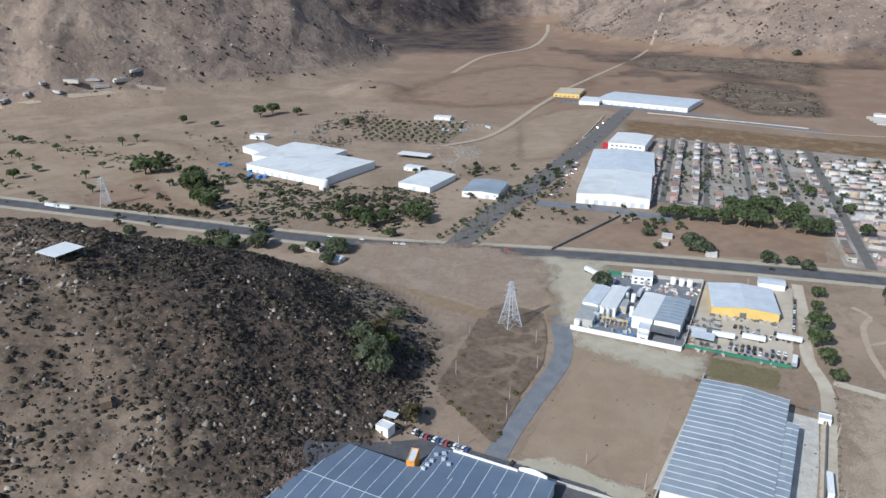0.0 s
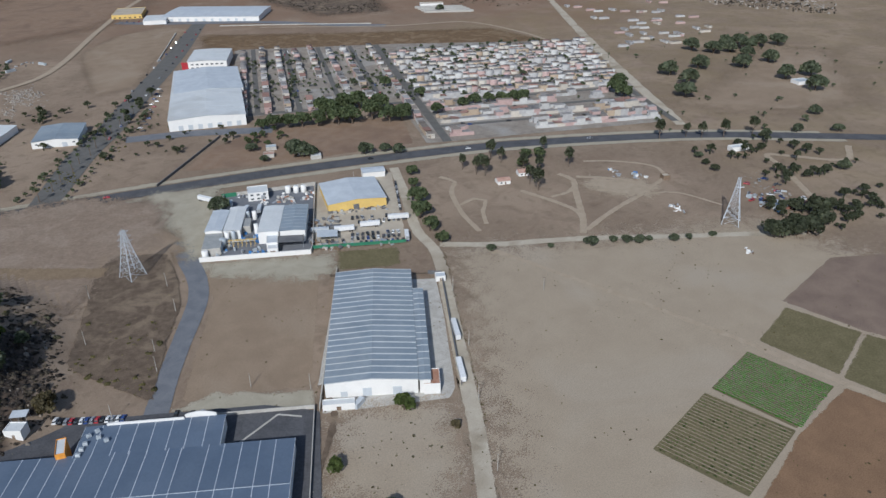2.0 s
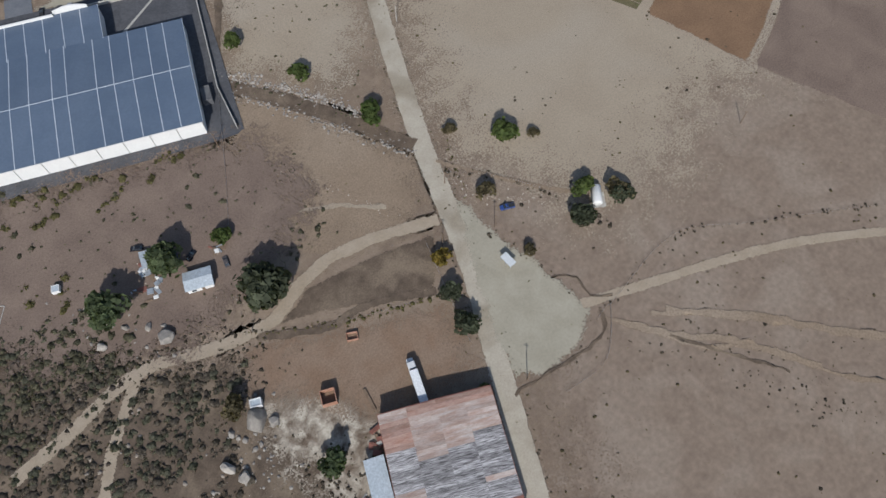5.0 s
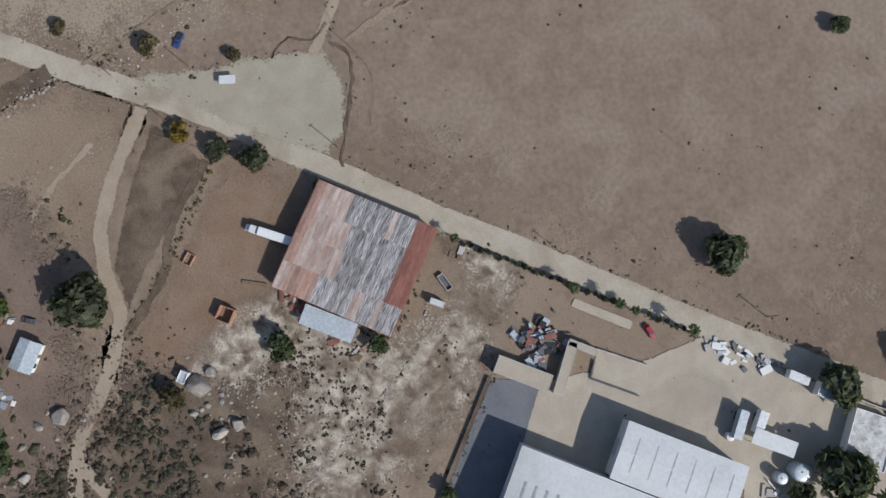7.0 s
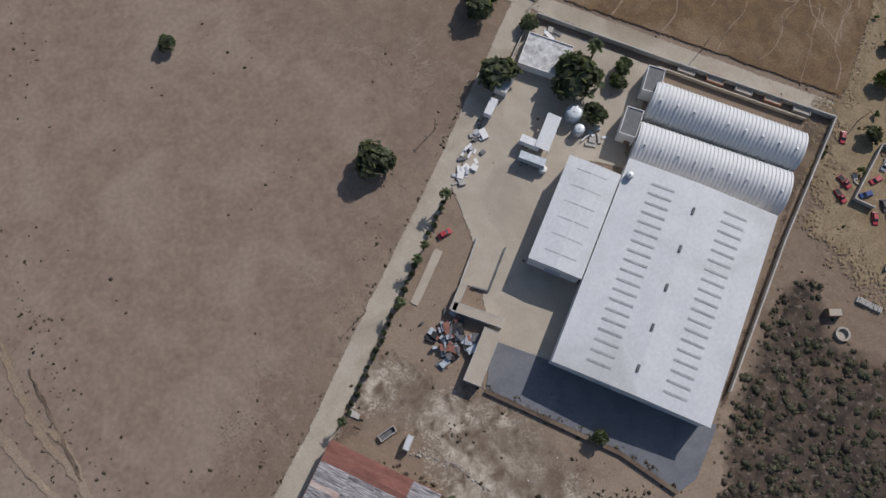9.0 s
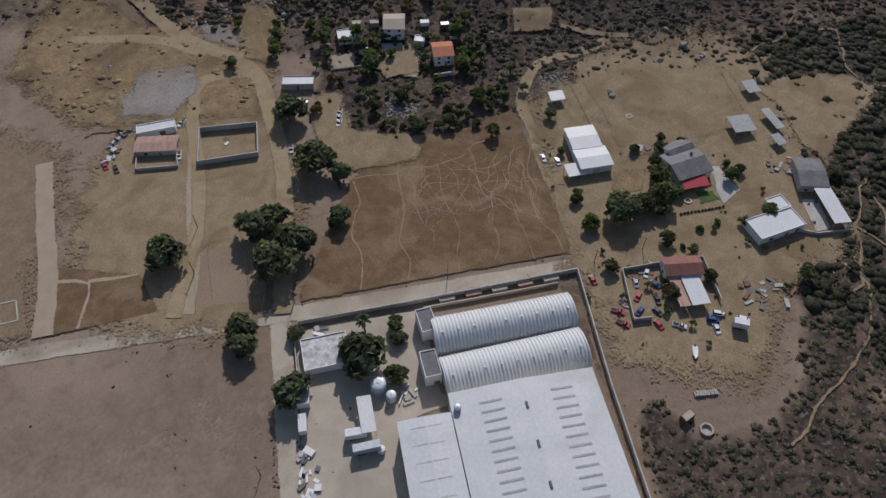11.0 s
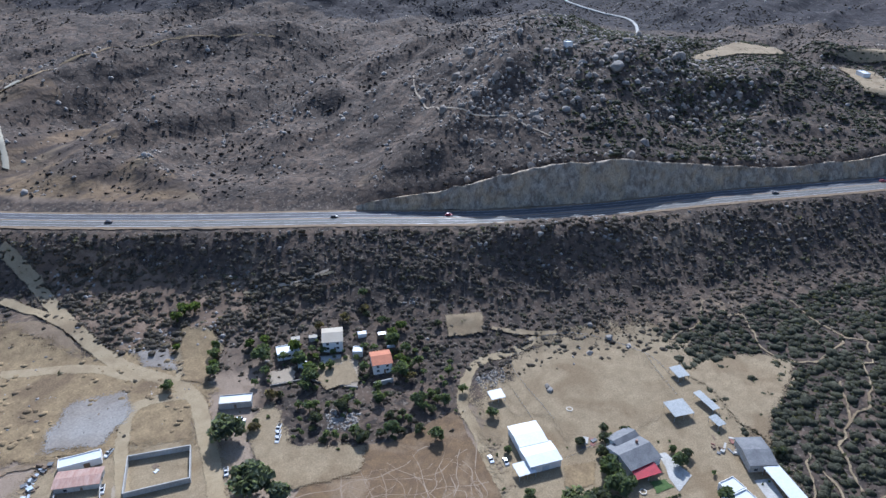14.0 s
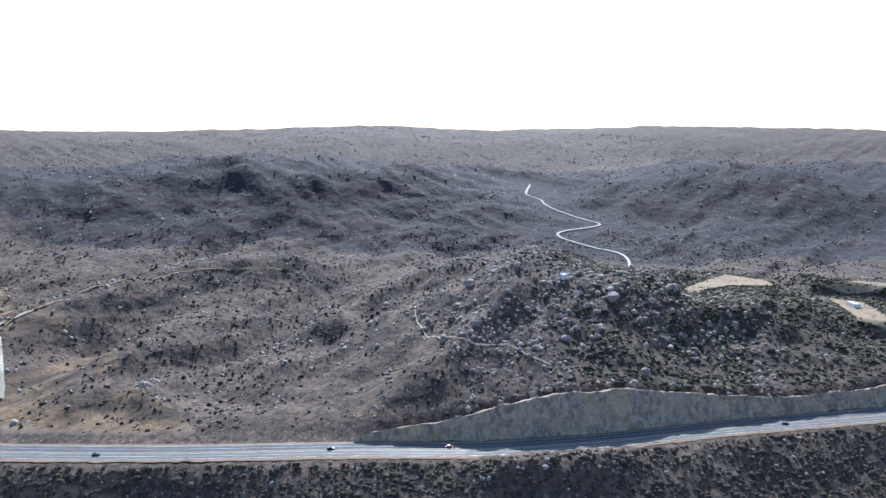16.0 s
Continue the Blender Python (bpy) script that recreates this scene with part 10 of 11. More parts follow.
# paths worn across the brown field
for pts, w in [([(-71.4, -129), (-85, -150), (-99, -172)], 1.3), ([(-88, -121), (-107, -150), (-124, -177)], 1.3), ([(-103, -175), (-130, -160), (-160, -157)], 1.0), ([(-139, -95), (-150, -120), (-172, -146)], 0.9), ([(-120, -105), (-135, -130), (-150, -158)], 0.7), ([(-105, -112), (-122, -138), (-128, -172)], 0.7), ([(-110, -160), (-140, -140), (-160, -125)], 0.6), ([(-130, -97), (-140, -125), (-140, -163)], 0.6), ([(-118, -170), (-145, -148), (-168, -142)], 0.6)]:
    j = [(x + rng.normal() * 1.2, y + rng.normal() * 1.2) for x, y in spline(pts, 7)]
    road("footpath", j, 0.36 * w, M["tan_field"], "narrow worn footpath across dry grass", 0.34, 0.12, "path", step=2.0)
pr = np.random.default_rng(77)
for k in range(34):
    a, b = pr.random(2), pr.random(2)
    o, e1, e2 = np.array((-92.0, -118.0)), np.array((-44.0, 24.0)), np.array((-30.0, -54.0))
    p0 = o + e1 * a[0] + e2 * (0.25 + 0.75 * a[1])
    p1 = o + e1 * np.clip(a[0] + pr.normal() * 0.35, 0, 1) + e2 * np.clip(0.25 + 0.75 * b[1], 0, 1)
    j = [tuple(p0 + (p1 - p0) * t + pr.normal(size=2) * 1.3) for t in np.linspace(0, 1, 6)]
    road("footpath", j, 0.14 + 0.16 * pr.random(), M["tan_field"], "faint trodden line across dry grass", 0.33, 0.1, "path", step=2.0)
p = spots(9000, (-182, -186, -50, -90), lambda x, y: smooth(border_distance(x, y, [(-51.8, -139.1), (-99.1, -173.5), (-129.1, -184.6), (-148.1, -169.6), (-180.3, -162.7), (-165.8, -133.2), (-142.3, -91.8)]), 0, 3) * smooth(fbm(x, y, 7, 3, 955), 0.44, 0.6), 956)
scatter("weeds", CHIP, p, sizes(len(p), 0.1, 0.42, 957), M["field_straw"], "dry straw and weeds standing in the brown field", "weeds", 958)
# gullies and wheel tracks in the dry field
for pts, w, key in [([(90, 21.6), (95.9, 10.8), (103.7, -6.2), (114.9, -18.1), (127, -43.6), (140, -60)], 1.5, "tan_field"), ([(101.9, 11.4), (117.4, -4.3), (126.7, -15.9), (138.7, -36.5), (160, -62)], 1.6, "tan_field"), ([(89.3, 42.1), (94.7, 36.1), (93.1, 28.8), (98.4, 24.2)], 0.7, "scrub_soil"),
                    ([(52.6, 25.1), (70.9, 20), (86.2, 18), (92, 24)], 1.2, "scrub_soil"), ([(92, 18), (101, 2), (112, -12), (124, -36)], 2.2, "tan_field"), ([(106, 9), (120, -9), (131, -24), (150, -50)], 2.0, "tan_field"), ([(95, 100), (103, 84), (112, 68), (118, 58)], 1.4, "tan_field"), ([(33, 126), (45, 121), (58, 112), (70, 99)], 1.6, "pale_field"),
                    ([(100, 3), (108, -14), (116, -30)], 1.0, "scrub_soil")]:
    road("gully", pts, w, M[key], "shallow washed gully in the dry field", 0.1, 0.7, "ground", step=2.5)
for k, pts in enumerate([[(122, -58), (108, -35), (97, -12), (89, 8)], [(128, 5), (118, -7), (125, -25), (145, -45), (170, -60)], [(125, -62), (119, -48), (112, -35), (105, -21), (101, -10), (97, 2)], [(88, 22), (95, -4), (111, -33), (123, -58), (140, -90)], [(125, -40), (118, -33), (114, -19), (107, 3)], [(98, 96), (106, 80), (112, 66), (124, 58)]]):
    weed_line(pts, 55, 0.12, 0.6, 930 + k, "scrub_leaf", "small weeds along the washed earth", 2.6)
for pts in [[(60, 65), (42, 77), (27, 81), (10, 94)], [(96, 244), (92, 222), (60, 180)], [(143, 330), (192, 300)], [(202, 340), (150, 365)]]:
    road("weedy_verge", pts, 2.6, M["scrub_soil"], "dark weedy verge", 0.1, 0.6, "ground", step=3.0)
# verges of the dirt road
for k, off in enumerate((-4.4, 4.4)):
    c = spline([(216, 352), (209, 318), (186, 272), (164, 230), (138.5, 181.5), (122.3, 154), (108, 129), (96.5, 108.5), (83.5, 81.8), (65, 48.6), (52, 28), (34, -1), (17, -31), (-9, -75), (-25, -104)], 14)
    d = np.gradient(c, axis=0)
    d /= np.linalg.norm(d, axis=1)[:, None]
    weed_line([tuple(q) for q in c + np.stack([-d[:, 1], d[:, 0]], 1) * off], 420, 0.12, 0.5, 970 + k, "scrub_leaf", "dry brown weeds on the verge of the dirt road", 0.5)

# yards and trees of the hillside homes
patch("yard", [(-112, -222), (-130, -226), (-118, -198), (-139, -176), (-129, -166), (-106, -178), (-100, -190)], M["sand"], "bare sandy yard below the hillside homes", 0.3, "yard", fade=4)
patch("yard", [(-127, -301), (-136, -287), (-131, -274), (-114, -258), (-108, -268)], M["earth"], "bare pale knoll beside the works site", 0.4, "yard", fade=3)
patch("yard", [(-152, -232), (-172, -226), (-164, -208), (-150, -214)], M["sand"], "pale forecourt of the hillside house", 0.5, "yard", fade=2)
patch("clearing", BARE, M["sand"], "bare ground with dry weeds beside the stables", 0.3, "ground", fade=4)
road("road", [(-201, -275), (-185, -282), (-170, -296)], 2.0, M["track"], "footpath through the brush", 0.4, 0.4)
road("road", [(-255, -162), (-246, -171), (-234, -187)], 3.0, M["sand"], "sandy ramp to the cleared pad", 0.5, 0.5)
for line in TRAILS:
    wind = [(x + rng.normal() * 1.1, y + rng.normal() * 1.1) for x, y in spline(line, 6)]
    road("footpath", wind, 0.9, M["sand"], "sandy trail worn between the bushes", 0.3, 0.4, "path", step=2.0)
at = np.array([(-131, -277), (-127, -271), (-123, -266), (-143, -265), (-149, -261), (-156, -246), (-152, -231), (-160, -235), (-196, -220), (-203, -221), (-186, -204), (-117, -289), (-134, -312), (-128, -308), (-138, -308)], float)
grove("garden_trees", at, np.array([2.2, 2.2, 2.4, 2.6, 3.4, 3.6, 3.4, 2.4, 3.0, 2.6, 3.2, 2.4, 4.2, 3.6, 3.8]), 960, "loose bright green trees among the hillside homes", "bright_leaf")
p = spots(7600, (-200, -425, -80, -255), lambda x, y: np.maximum(smooth(border_distance(x, y, [(-87, -423), (-131, -362), (-153, -324), (-134, -300), (-114, -289), (-96, -308), (-92, -338), (-93, -387)]), -3, 4), smooth(border_distance(x, y, [(-153, -324), (-168, -308), (-197, -282), (-182, -256), (-148, -272), (-136, -289)]), -3, 4)) * (0.15 + 0.85 * smooth(fbm(x, y, 10, 3, 961), 0.38, 0.55)), 962)
scatter("scrub", TUFT, p, sizes(len(p), 0.9, 2.4, 963, 1.8), M["scrub_leaf"], "rust-brown brush above the works site", "scrub", 964, -0.2, (0.5, 0.9))
p = spots(2400, (-200, -425, -80, -255), lambda x, y: smooth(border_distance(x, y, [(-87, -423), (-131, -362), (-168, -308), (-148, -272), (-114, -289), (-96, -308), (-92, -338), (-93, -387)]), -3, 4) * smooth(fbm(x, y, 14, 3, 965), 0.45, 0.6), 966)
scatter("rocks", SHARP + PEBBLE, p, sizes(len(p), 0.6, 1.9, 967, 2.6), M["pale_rock"], "pale stones on the brown bank", "rocks", 968, 0.0)
# earthworks
patch("earthwork", [(-90, -420), (-131, -362), (-153, -324), (-168, -308), (-150, -274), (-134, -296), (-114, -291), (-98, -308), (-93, -338), (-93, -387)], M["worn_brush"], "brown brushy bank above the lane", 0.05, "ground", fade=5)
p = spots(1500, (-145, -392, -84, -290), lambda x, y: smooth(border_distance(x, y, [(-95, -387), (-139, -327), (-120, -293), (-96, -304), (-88, -362)]), -3, 4) * smooth(fbm(x, y, 12, 3, 941), 0.36, 0.55), 942)
scatter("scrub", TUFT, p, sizes(len(p), 0.35, 1.5, 943), M["brush_leaf"], "red-brown brush on the bank above the lane", "scrub", 944, 0.12, (0.5, 0.9))
for k, (pts, w, key) in enumerate([([(-64, -365), (-76, -352), (-80, -327), (-69, -300)], 9, "worn"), ([(-45, -290), (-62, -300), (-76, -318)], 5, "worn"), ([(-35, -300), (-50, -318), (-58, -340)], 6, "red_soil"), ([(-30, -270), (-46, -262), (-60, -244), (-70, -226)], 4, "worn"), ([(-48, -330), (-62, -322), (-72, -305)], 3, "red_soil")]):
    road("earthwork", pts, w, M[key], "banked brown earth of the works site", 0.3, 1.5, "ground", step=3.0)
for k, (x, y, q) in enumerate([(-270, -141, 2.4), (-254, -142, 2.0), (-220, -142, 2.2), (-272, -131, 1.8), (-271, -153, 1.8), (-262, -150, 1.2), (-246, -146, 1.1)]):
    boulder(x, y, q, 60 + k, 0.8)
patch("earthwork", [(-64, -372), (-82, -318), (-122, -292), (-114, -252), (-91, -231), (-64, -250), (-29, -277), (-20, -330)], M["earth"], "graded tan earth of the works site", 0.1, "ground", fade=6)
patch("earthwork", [(-65, -289), (-87, -281), (-80, -262), (-62, -256), (-45, -270)], M["town_soil"], "grey crushed stone spread on the site", 0.25, "ground", fade=5)
patch("earthwork", [(-102, -304), (-114, -293), (-110, -276), (-101, -290)], M["town_soil"], "grey crushed stone spread on the site", 0.25, "ground", fade=4)
for k, (x, y) in enumerate([(-68, -268), (-72, -272), (-62, -266), (-95, -272), (-108, -262), (-58, -300)]):
    p = np.array([x, y]) + np.random.default_rng(k).normal(size=(60, 2)) * 2.2
    scatter("rubble_heap", STONE[:3] + PEBBLE, p, sizes(60, 0.3, 1.3, k), M["stone"], "heap of grey rubble on the earth site", "rubble", k, 0.2)
SITE = [(-64, -372), (-82, -318), (-118, -290), (-110, -256), (-91, -235), (-64, -252), (-29, -277), (-20, -330)]
p = spots(2600, (-125, -375, -18, -230), lambda x, y: smooth(border_distance(x, y, SITE), 0, 6) * smooth(fbm(x, y, 16, 3, 981), 0.46, 0.62), 982)
scatter("earth_mounds", STONE[:4] + PEBBLE, p, sizes(len(p), 0.7, 2.6, 983, 2.2), M["earth"], "low mounds of dug tan earth on the works site", "mounds", 984, -0.1, (0.25, 0.5))
p = spots(1500, (-125, -375, -18, -230), lambda x, y: smooth(border_distance(x, y, SITE), 0, 6) * smooth(fbm(x, y, 12, 3, 985), 0.5, 0.62), 986)
scatter("scrub", TUFT, p, sizes(len(p), 0.5, 1.4, 987, 2.0), M["brush_leaf"], "dry brown brush on the works site", "scrub", 988, -0.15, (0.5, 0.9))
p = spots(700, (-125, -375, -18, -230), lambda x, y: smooth(border_distance(x, y, SITE), 0, 6) * smooth(fbm(x, y, 20, 3, 989), 0.48, 0.62), 990)
scatter("rubble", PEBBLE + SHARP, p, sizes(len(p), 0.4, 1.3, 991, 2.4), M["stone"], "grey rubble strewn over the works site", "rubble", 992, -0.1)
road("road", [(-120, -505), (-125, -520), (-139, -575), (-142, -592), (-170, -604)], 3.6, M["gravel"], "pale track at the foot of the far slope", 0.9)
# the zigzag road and the pale clearings beyond the knoll
road("road", ZIGZAG, 3.4, M["pale_concrete"], "pale winding road up the dark ridge", 1.2, step=8)
patch("clearing", [(-566, -256), (-610, -258), (-654, -255), (-652, -231), (-656, -213), (-634, -207), (-610, -235), (-567, -246)], M["sand"], "pale levelled clearing behind the knoll", 0.6, "ground", 1.5, fade=3)
patch("clearing", [(-690, -184), (-712, -158), (-720, -132), (-705, -130), (-694, -165)], M["sand"], "pale levelled clearing among brush", 0.6, "ground", 1.5, fade=3)
patch("clearing", [(-672, -172), (-676, -147), (-636, -118), (-613, -115), (-613, -134), (-635, -147)], M["sand"], "pale levelled clearing among brush", 0.6, "ground", 1.5, fade=3)
flat_block("house", ((-652, -142), (-660, -150), (-656, -154)), 4, "white_roof", "white_wall", "long white building in the clearing")

# ---- crops ----
for name, corners, rows, mkey, step, size, label in (("crop", ((278, 148.5), (241.3, 141.1), (287.3, 111.1)), 26, "crop_leaf", 0.5, (0.6, 0.95), "bright green crop in straight rows"), ("crop", ((235.8, 140.6), (190.2, 130.1), (247.1, 104.2)), 22, "crop_dull", 0.8, (0.3, 0.75), "thin yellowing crop in straight rows")):
    a, b, c = (np.array(q, float) for q in corners)
    at = []
    for k in range(rows):
        o = a + (b - a) * (k + 0.5) / rows
        n = int(np.hypot(*(c - a)) / step)
        t = (np.arange(n) + 0.5)[:, None] / n
        at.append(o + (c - a) * t + rng.normal(size=(n, 2)) * 0.12)
    at = np.concatenate(at)
    scatter(name, TUFT, at, sizes(len(at), *size, 77), M[mkey], label, "crop", 78, 0.1, (0.4, 0.7))
    for k in range(rows):
        o = a + (b - a) * (k + 0.02) / rows
        road("furrow", [tuple(o), tuple(o + (c - a) * 0.5), tuple(o + (c - a))], 0.35, M["pale_field"], "pale furrow between crop rows", 0.11, 0.05, "furrow")

# ---- the town ----
D1, D2, O_T = np.array((0.342, 0.94)), np.array((0.94, -0.342)), np.array((329.0, 484.0))
WALLS = {
    "white": mat("wall_white", (0.5, 0.49, 0.47), (0.44, 0.43, 0.41), 4, 0.85, 0.6, 0.05, spread=0.12),
    "cream": mat("wall_cream", (0.52, 0.47, 0.4), (0.46, 0.42, 0.36), 4, 0.85, 0.6, 0.05, spread=0.1),
    "pink": mat("wall_pink", (0.46, 0.33, 0.3), (0.4, 0.29, 0.27), 4, 0.85, 0.6, 0.05, spread=0.1),
    "grey": mat("wall_grey", (0.36, 0.35, 0.34), (0.42, 0.41, 0.4), 4, 0.85, 0.6, 0.05, spread=0.15),
    "ochre": mat("wall_ochre", (0.42, 0.33, 0.24), (0.37, 0.29, 0.21), 4, 0.85, 0.6, 0.05, spread=0.1),
}
ROOFS = {
    "pale": mat("roof_pale", (0.235, 0.222, 0.21), (0.315, 0.295, 0.28), 3, 0.85, 0.6, 0.05, spread=0.15),
    "tan": mat("roof_tan", (0.19, 0.162, 0.138), (0.245, 0.212, 0.182), 3, 0.85, 0.6, 0.05, spread=0.15),
    "bright": mat("roof_bright", (0.37, 0.355, 0.345), (0.31, 0.295, 0.28), 3, 0.85, 0.6, 0.05, spread=0.1),
    "dark": mat("roof_dark", (0.17, 0.165, 0.16), (0.22, 0.21, 0.2), 3, 0.85, 0.6, 0.05, spread=0.2),
    "tile": mat("roof_tile", (0.3, 0.18, 0.145), (0.25, 0.155, 0.125), 2, 0.85, 0.4, 0.1, spread=0.2),
}


def town_house(m, wall, roof, storeys, deep):
    key = ("house", wall, roof, storeys, deep)
    if key in MADE:
        return copy_thing(MADE[key], m)
    tall = 2.9 * storeys
    w, d = 3.2, deep / 2
    bm = bmesh.new()
    box(bm, -w, -d, -0.3, w, d, tall + 0.3)
    box(bm, -w, -d - 2.6, -0.3, -w + 2.6, -d - 0.02, 2.6)
    box(bm, -w + 0.4, d + 0.02, -0.3, 0.6, d + 2.6, 2.5)
    ob = tagged(part("house", bm, WALLS[wall]), "%s-walled %s terraced house with a %s roof" % ({"white": "white", "cream": "cream", "pink": "pink", "grey": "grey", "ochre": "ochre"}[wall], "two-storey" if storeys > 1 else "single-storey", {"pale": "flat grey", "bright": "flat white", "dark": "dark flat", "tan": "flat tan", "tile": "red tile"}[roof]), "house", "terraced houses")
    ob.matrix_world = m
    part("roof", boxes((-w + 0.2, -d + 0.2, tall + 0.2, w - 0.2, d - 0.2, tall + 0.34)) if roof != "tile" else plate([(-w - 0.2, -d - 0.3, tall + 0.3), (w + 0.2, -d - 0.3, tall + 0.3), (w + 0.2, d, tall + 1.3), (-w - 0.2, d, tall + 1.3)], 0.15), ROOFS[roof], ob)
    part("door", boxes((0.2, -d - 0.05, 0, 1.15, d + 0.05, 2.1)), M["wood"], ob)
    for s in range(storeys):
        part("window", boxes((1.5, -d - 0.05, 0.9 + 2.9 * s, 2.8, d + 0.05, 2.1 + 2.9 * s)), M["glass"], ob)
    MADE[key] = ob
    return ob


def town_plots():
    """Rows of plots: the western blocks run along the streets, the eastern ones across."""
    r = np.random.default_rng(11)
    plots = []
    for a, face in ((-168, 1), (-146, -1), (-127, 1), (-105, -1), (-86, 1), (-64, -1), (-45, 1), (-12, 1)):
        b = 118 if a != -12 else 4
        while b < 378 - 0.16 * (a + 175):
            if not (a in (-105, -86) and 150 < b < 230) and r.random() < 0.95:
                plots.append((a, b, 0 if face > 0 else 180, 11 + r.random() * 3))
            b += 7.2
    b = 6
    row = 0
    while b < 320:
        lo, hi = 12, 205 + 0.19 * b
        a = lo
        while a < hi:
            belt = 80 < b < 112 and 30 < a < 115
            plaza = b < 60 and 55 < a < 85 and row < 2
            gap = 112 > b > 45 and a > 120 and r.random() < 0.5
            plaza = plaza or (b < 40 and 20 < a < 72)
            if not (belt or plaza or gap) and r.random() < 0.95:
                plots.append((a, b, 90 if row % 2 == 0 else 270, 10 + r.random() * 3))
            a += 7.2
        b += 14.5 if row % 2 == 0 else 22
        row += 1
    return plots, r


plots, tr = town_plots()
patch("town_ground", [tuple(O_T + D2 * a + D1 * b) for a, b in ((-178, 105), (-178, 392), (30, 370), (232, 330), (235, 120), (205, -8), (-18, -8), (-20, 110))], M["town_soil"], "dusty grey ground of the town", 0.05, "ground")
for a0, b0, a1, b1, w in [(0, -8, 0, 372, 8), (-156, 110, -156, 388, 5.5), (-116, 110, -116, 382, 5.5), (-75, 110, -75, 378, 5.5), (-34, 110, -34, 374, 5.5), (215, -10, 240, 325, 7), (-178, 112, 0, 112, 7)] + [(4, b, 205 + 0.19 * b, b, 6) for b in (31.5, 68, 104.5, 141, 177.5, 214, 250.5, 287)]:
    p0, p1 = O_T + D2 * a0 + D1 * b0, O_T + D2 * a1 + D1 * b1
    road("street", [tuple(p0), tuple((p0 + p1) / 2), tuple(p1)], w, M["asphalt_pale"], "grey asphalt town street", 0.14, 0.05)
rest = {}
made_houses = 0
for a, b, face, deep in plots:
    p = O_T + D2 * a + D1 * b + tr.normal(size=2) * 0.3
    turn = math.degrees(math.atan2(D1[1], D1[0])) + (face + 90 if face in (0, 180) else face - 90)
    wall = ("white", "white", "white", "cream", "pink", "grey", "grey", "ochre", "pink", "cream")[tr.integers(0, 10)]
    roof = ("pale", "pale", "bright", "tan", "tan", "tile", "dark")[tr.integers(0, 7)]
    storeys = 2 if tr.random() < 0.35 else 1
    deep = (7 if deep < 12 else 9) + (3 if a < 0 else 1)
    m = pose(p[0], p[1], 0.05, 0, 0, turn)
    if made_houses < 300 and (b < 130 or (a < 0 and b < 250)):
        town_house(m, wall, roof, storeys, deep)
        made_houses += 1
    else:
        tall, w, d = 2.9 * storeys, 3.2, deep / 2
        m = m @ Matrix.Translation((tr.normal() * 0.4, tr.normal() * 1.2, 0))
        c = [m @ Vector(q) for q in ((-w, -d, -0.2), (w, -d, -0.2), (w, d, -0.2), (-w, d, -0.2), (-w, -d, tall + 0.3), (w, -d, tall + 0.3), (w, d, tall + 0.3), (-w, d, tall + 0.3))]
        lo, x0 = 2.4 + 0.6 * tr.random(), -w + 3 * tr.random()
        e = [m @ Vector(q) for q in ((x0, d + 0.1, -0.2), (x0 + 3.4, d + 0.1, -0.2), (x0 + 3.4, d + 3, -0.2), (x0, d + 3, -0.2), (x0, d + 0.1, lo), (x0 + 3.4, d + 0.1, lo), (x0 + 3.4, d + 3, lo), (x0, d + 3, lo))]
        rest.setdefault("wgrey" if tr.random() < 0.6 else "w" + wall, []).append((e, [(0, 1, 5, 4), (1, 2, 6, 5), (2, 3, 7, 6), (3, 0, 4, 7), (4, 5, 6, 7)]))
        rest.setdefault("w" + wall, []).append((c, [(4, 5, 6, 7), (0, 1, 5, 4), (1, 2, 6, 5), (2, 3, 7, 6), (3, 0, 4, 7)]))
        rest.setdefault("r" + roof, []).append(([m @ Vector(q) for q in ((-w - 0.1, -d, tall + 0.32), (w + 0.1, -d, tall + 0.32), (w + 0.1, d, tall + 0.4), (-w - 0.1, d, tall + 0.4), (-w - 0.1, -d, tall), (w + 0.1, -d, tall), (w + 0.1, d, tall), (-w - 0.1, d, tall))], [(0, 1, 2, 3), (1, 0, 4, 5), (2, 1, 5, 6), (3, 2, 6, 7), (0, 3, 7, 4)]))
for key, items in rest.items():
    v = np.array([[tuple(q) for q in c] for c, f in items]).reshape(-1, 3)
    f = np.array([[[i + 8 * n for i in face] for face in fs] for n, (c, fs) in enumerate(items)]).reshape(-1, 4)
    what = "walls" if key[0] == "w" else "roofs"
    tagged(new("house_" + what, fast_mesh("house_" + what, v, f, (WALLS if key[0] == "w" else ROOFS)[key[1:]])), "crowded %s of the far terraced houses" % what, "houses", kind="stuff")
# street trees and cars of the town
for k in range(44):
    if k % 2:
        a, b = (-156, -116, -75, -34)[k % 4] + (2.4 if k % 3 else -2.4), 115 + 250 * tr.random()
        t = 70
    else:
        a, b = 12 + 190 * tr.random(), (31.5, 68, 104.5, 141, 177.5)[k % 5] + (2 if k % 3 else -2)
        t = -20
    p = O_T + D2 * a + D1 * b
    car(p[0], p[1], t, list(CAR_WORDS)[tr.integers(0, 6)], z=0.15)
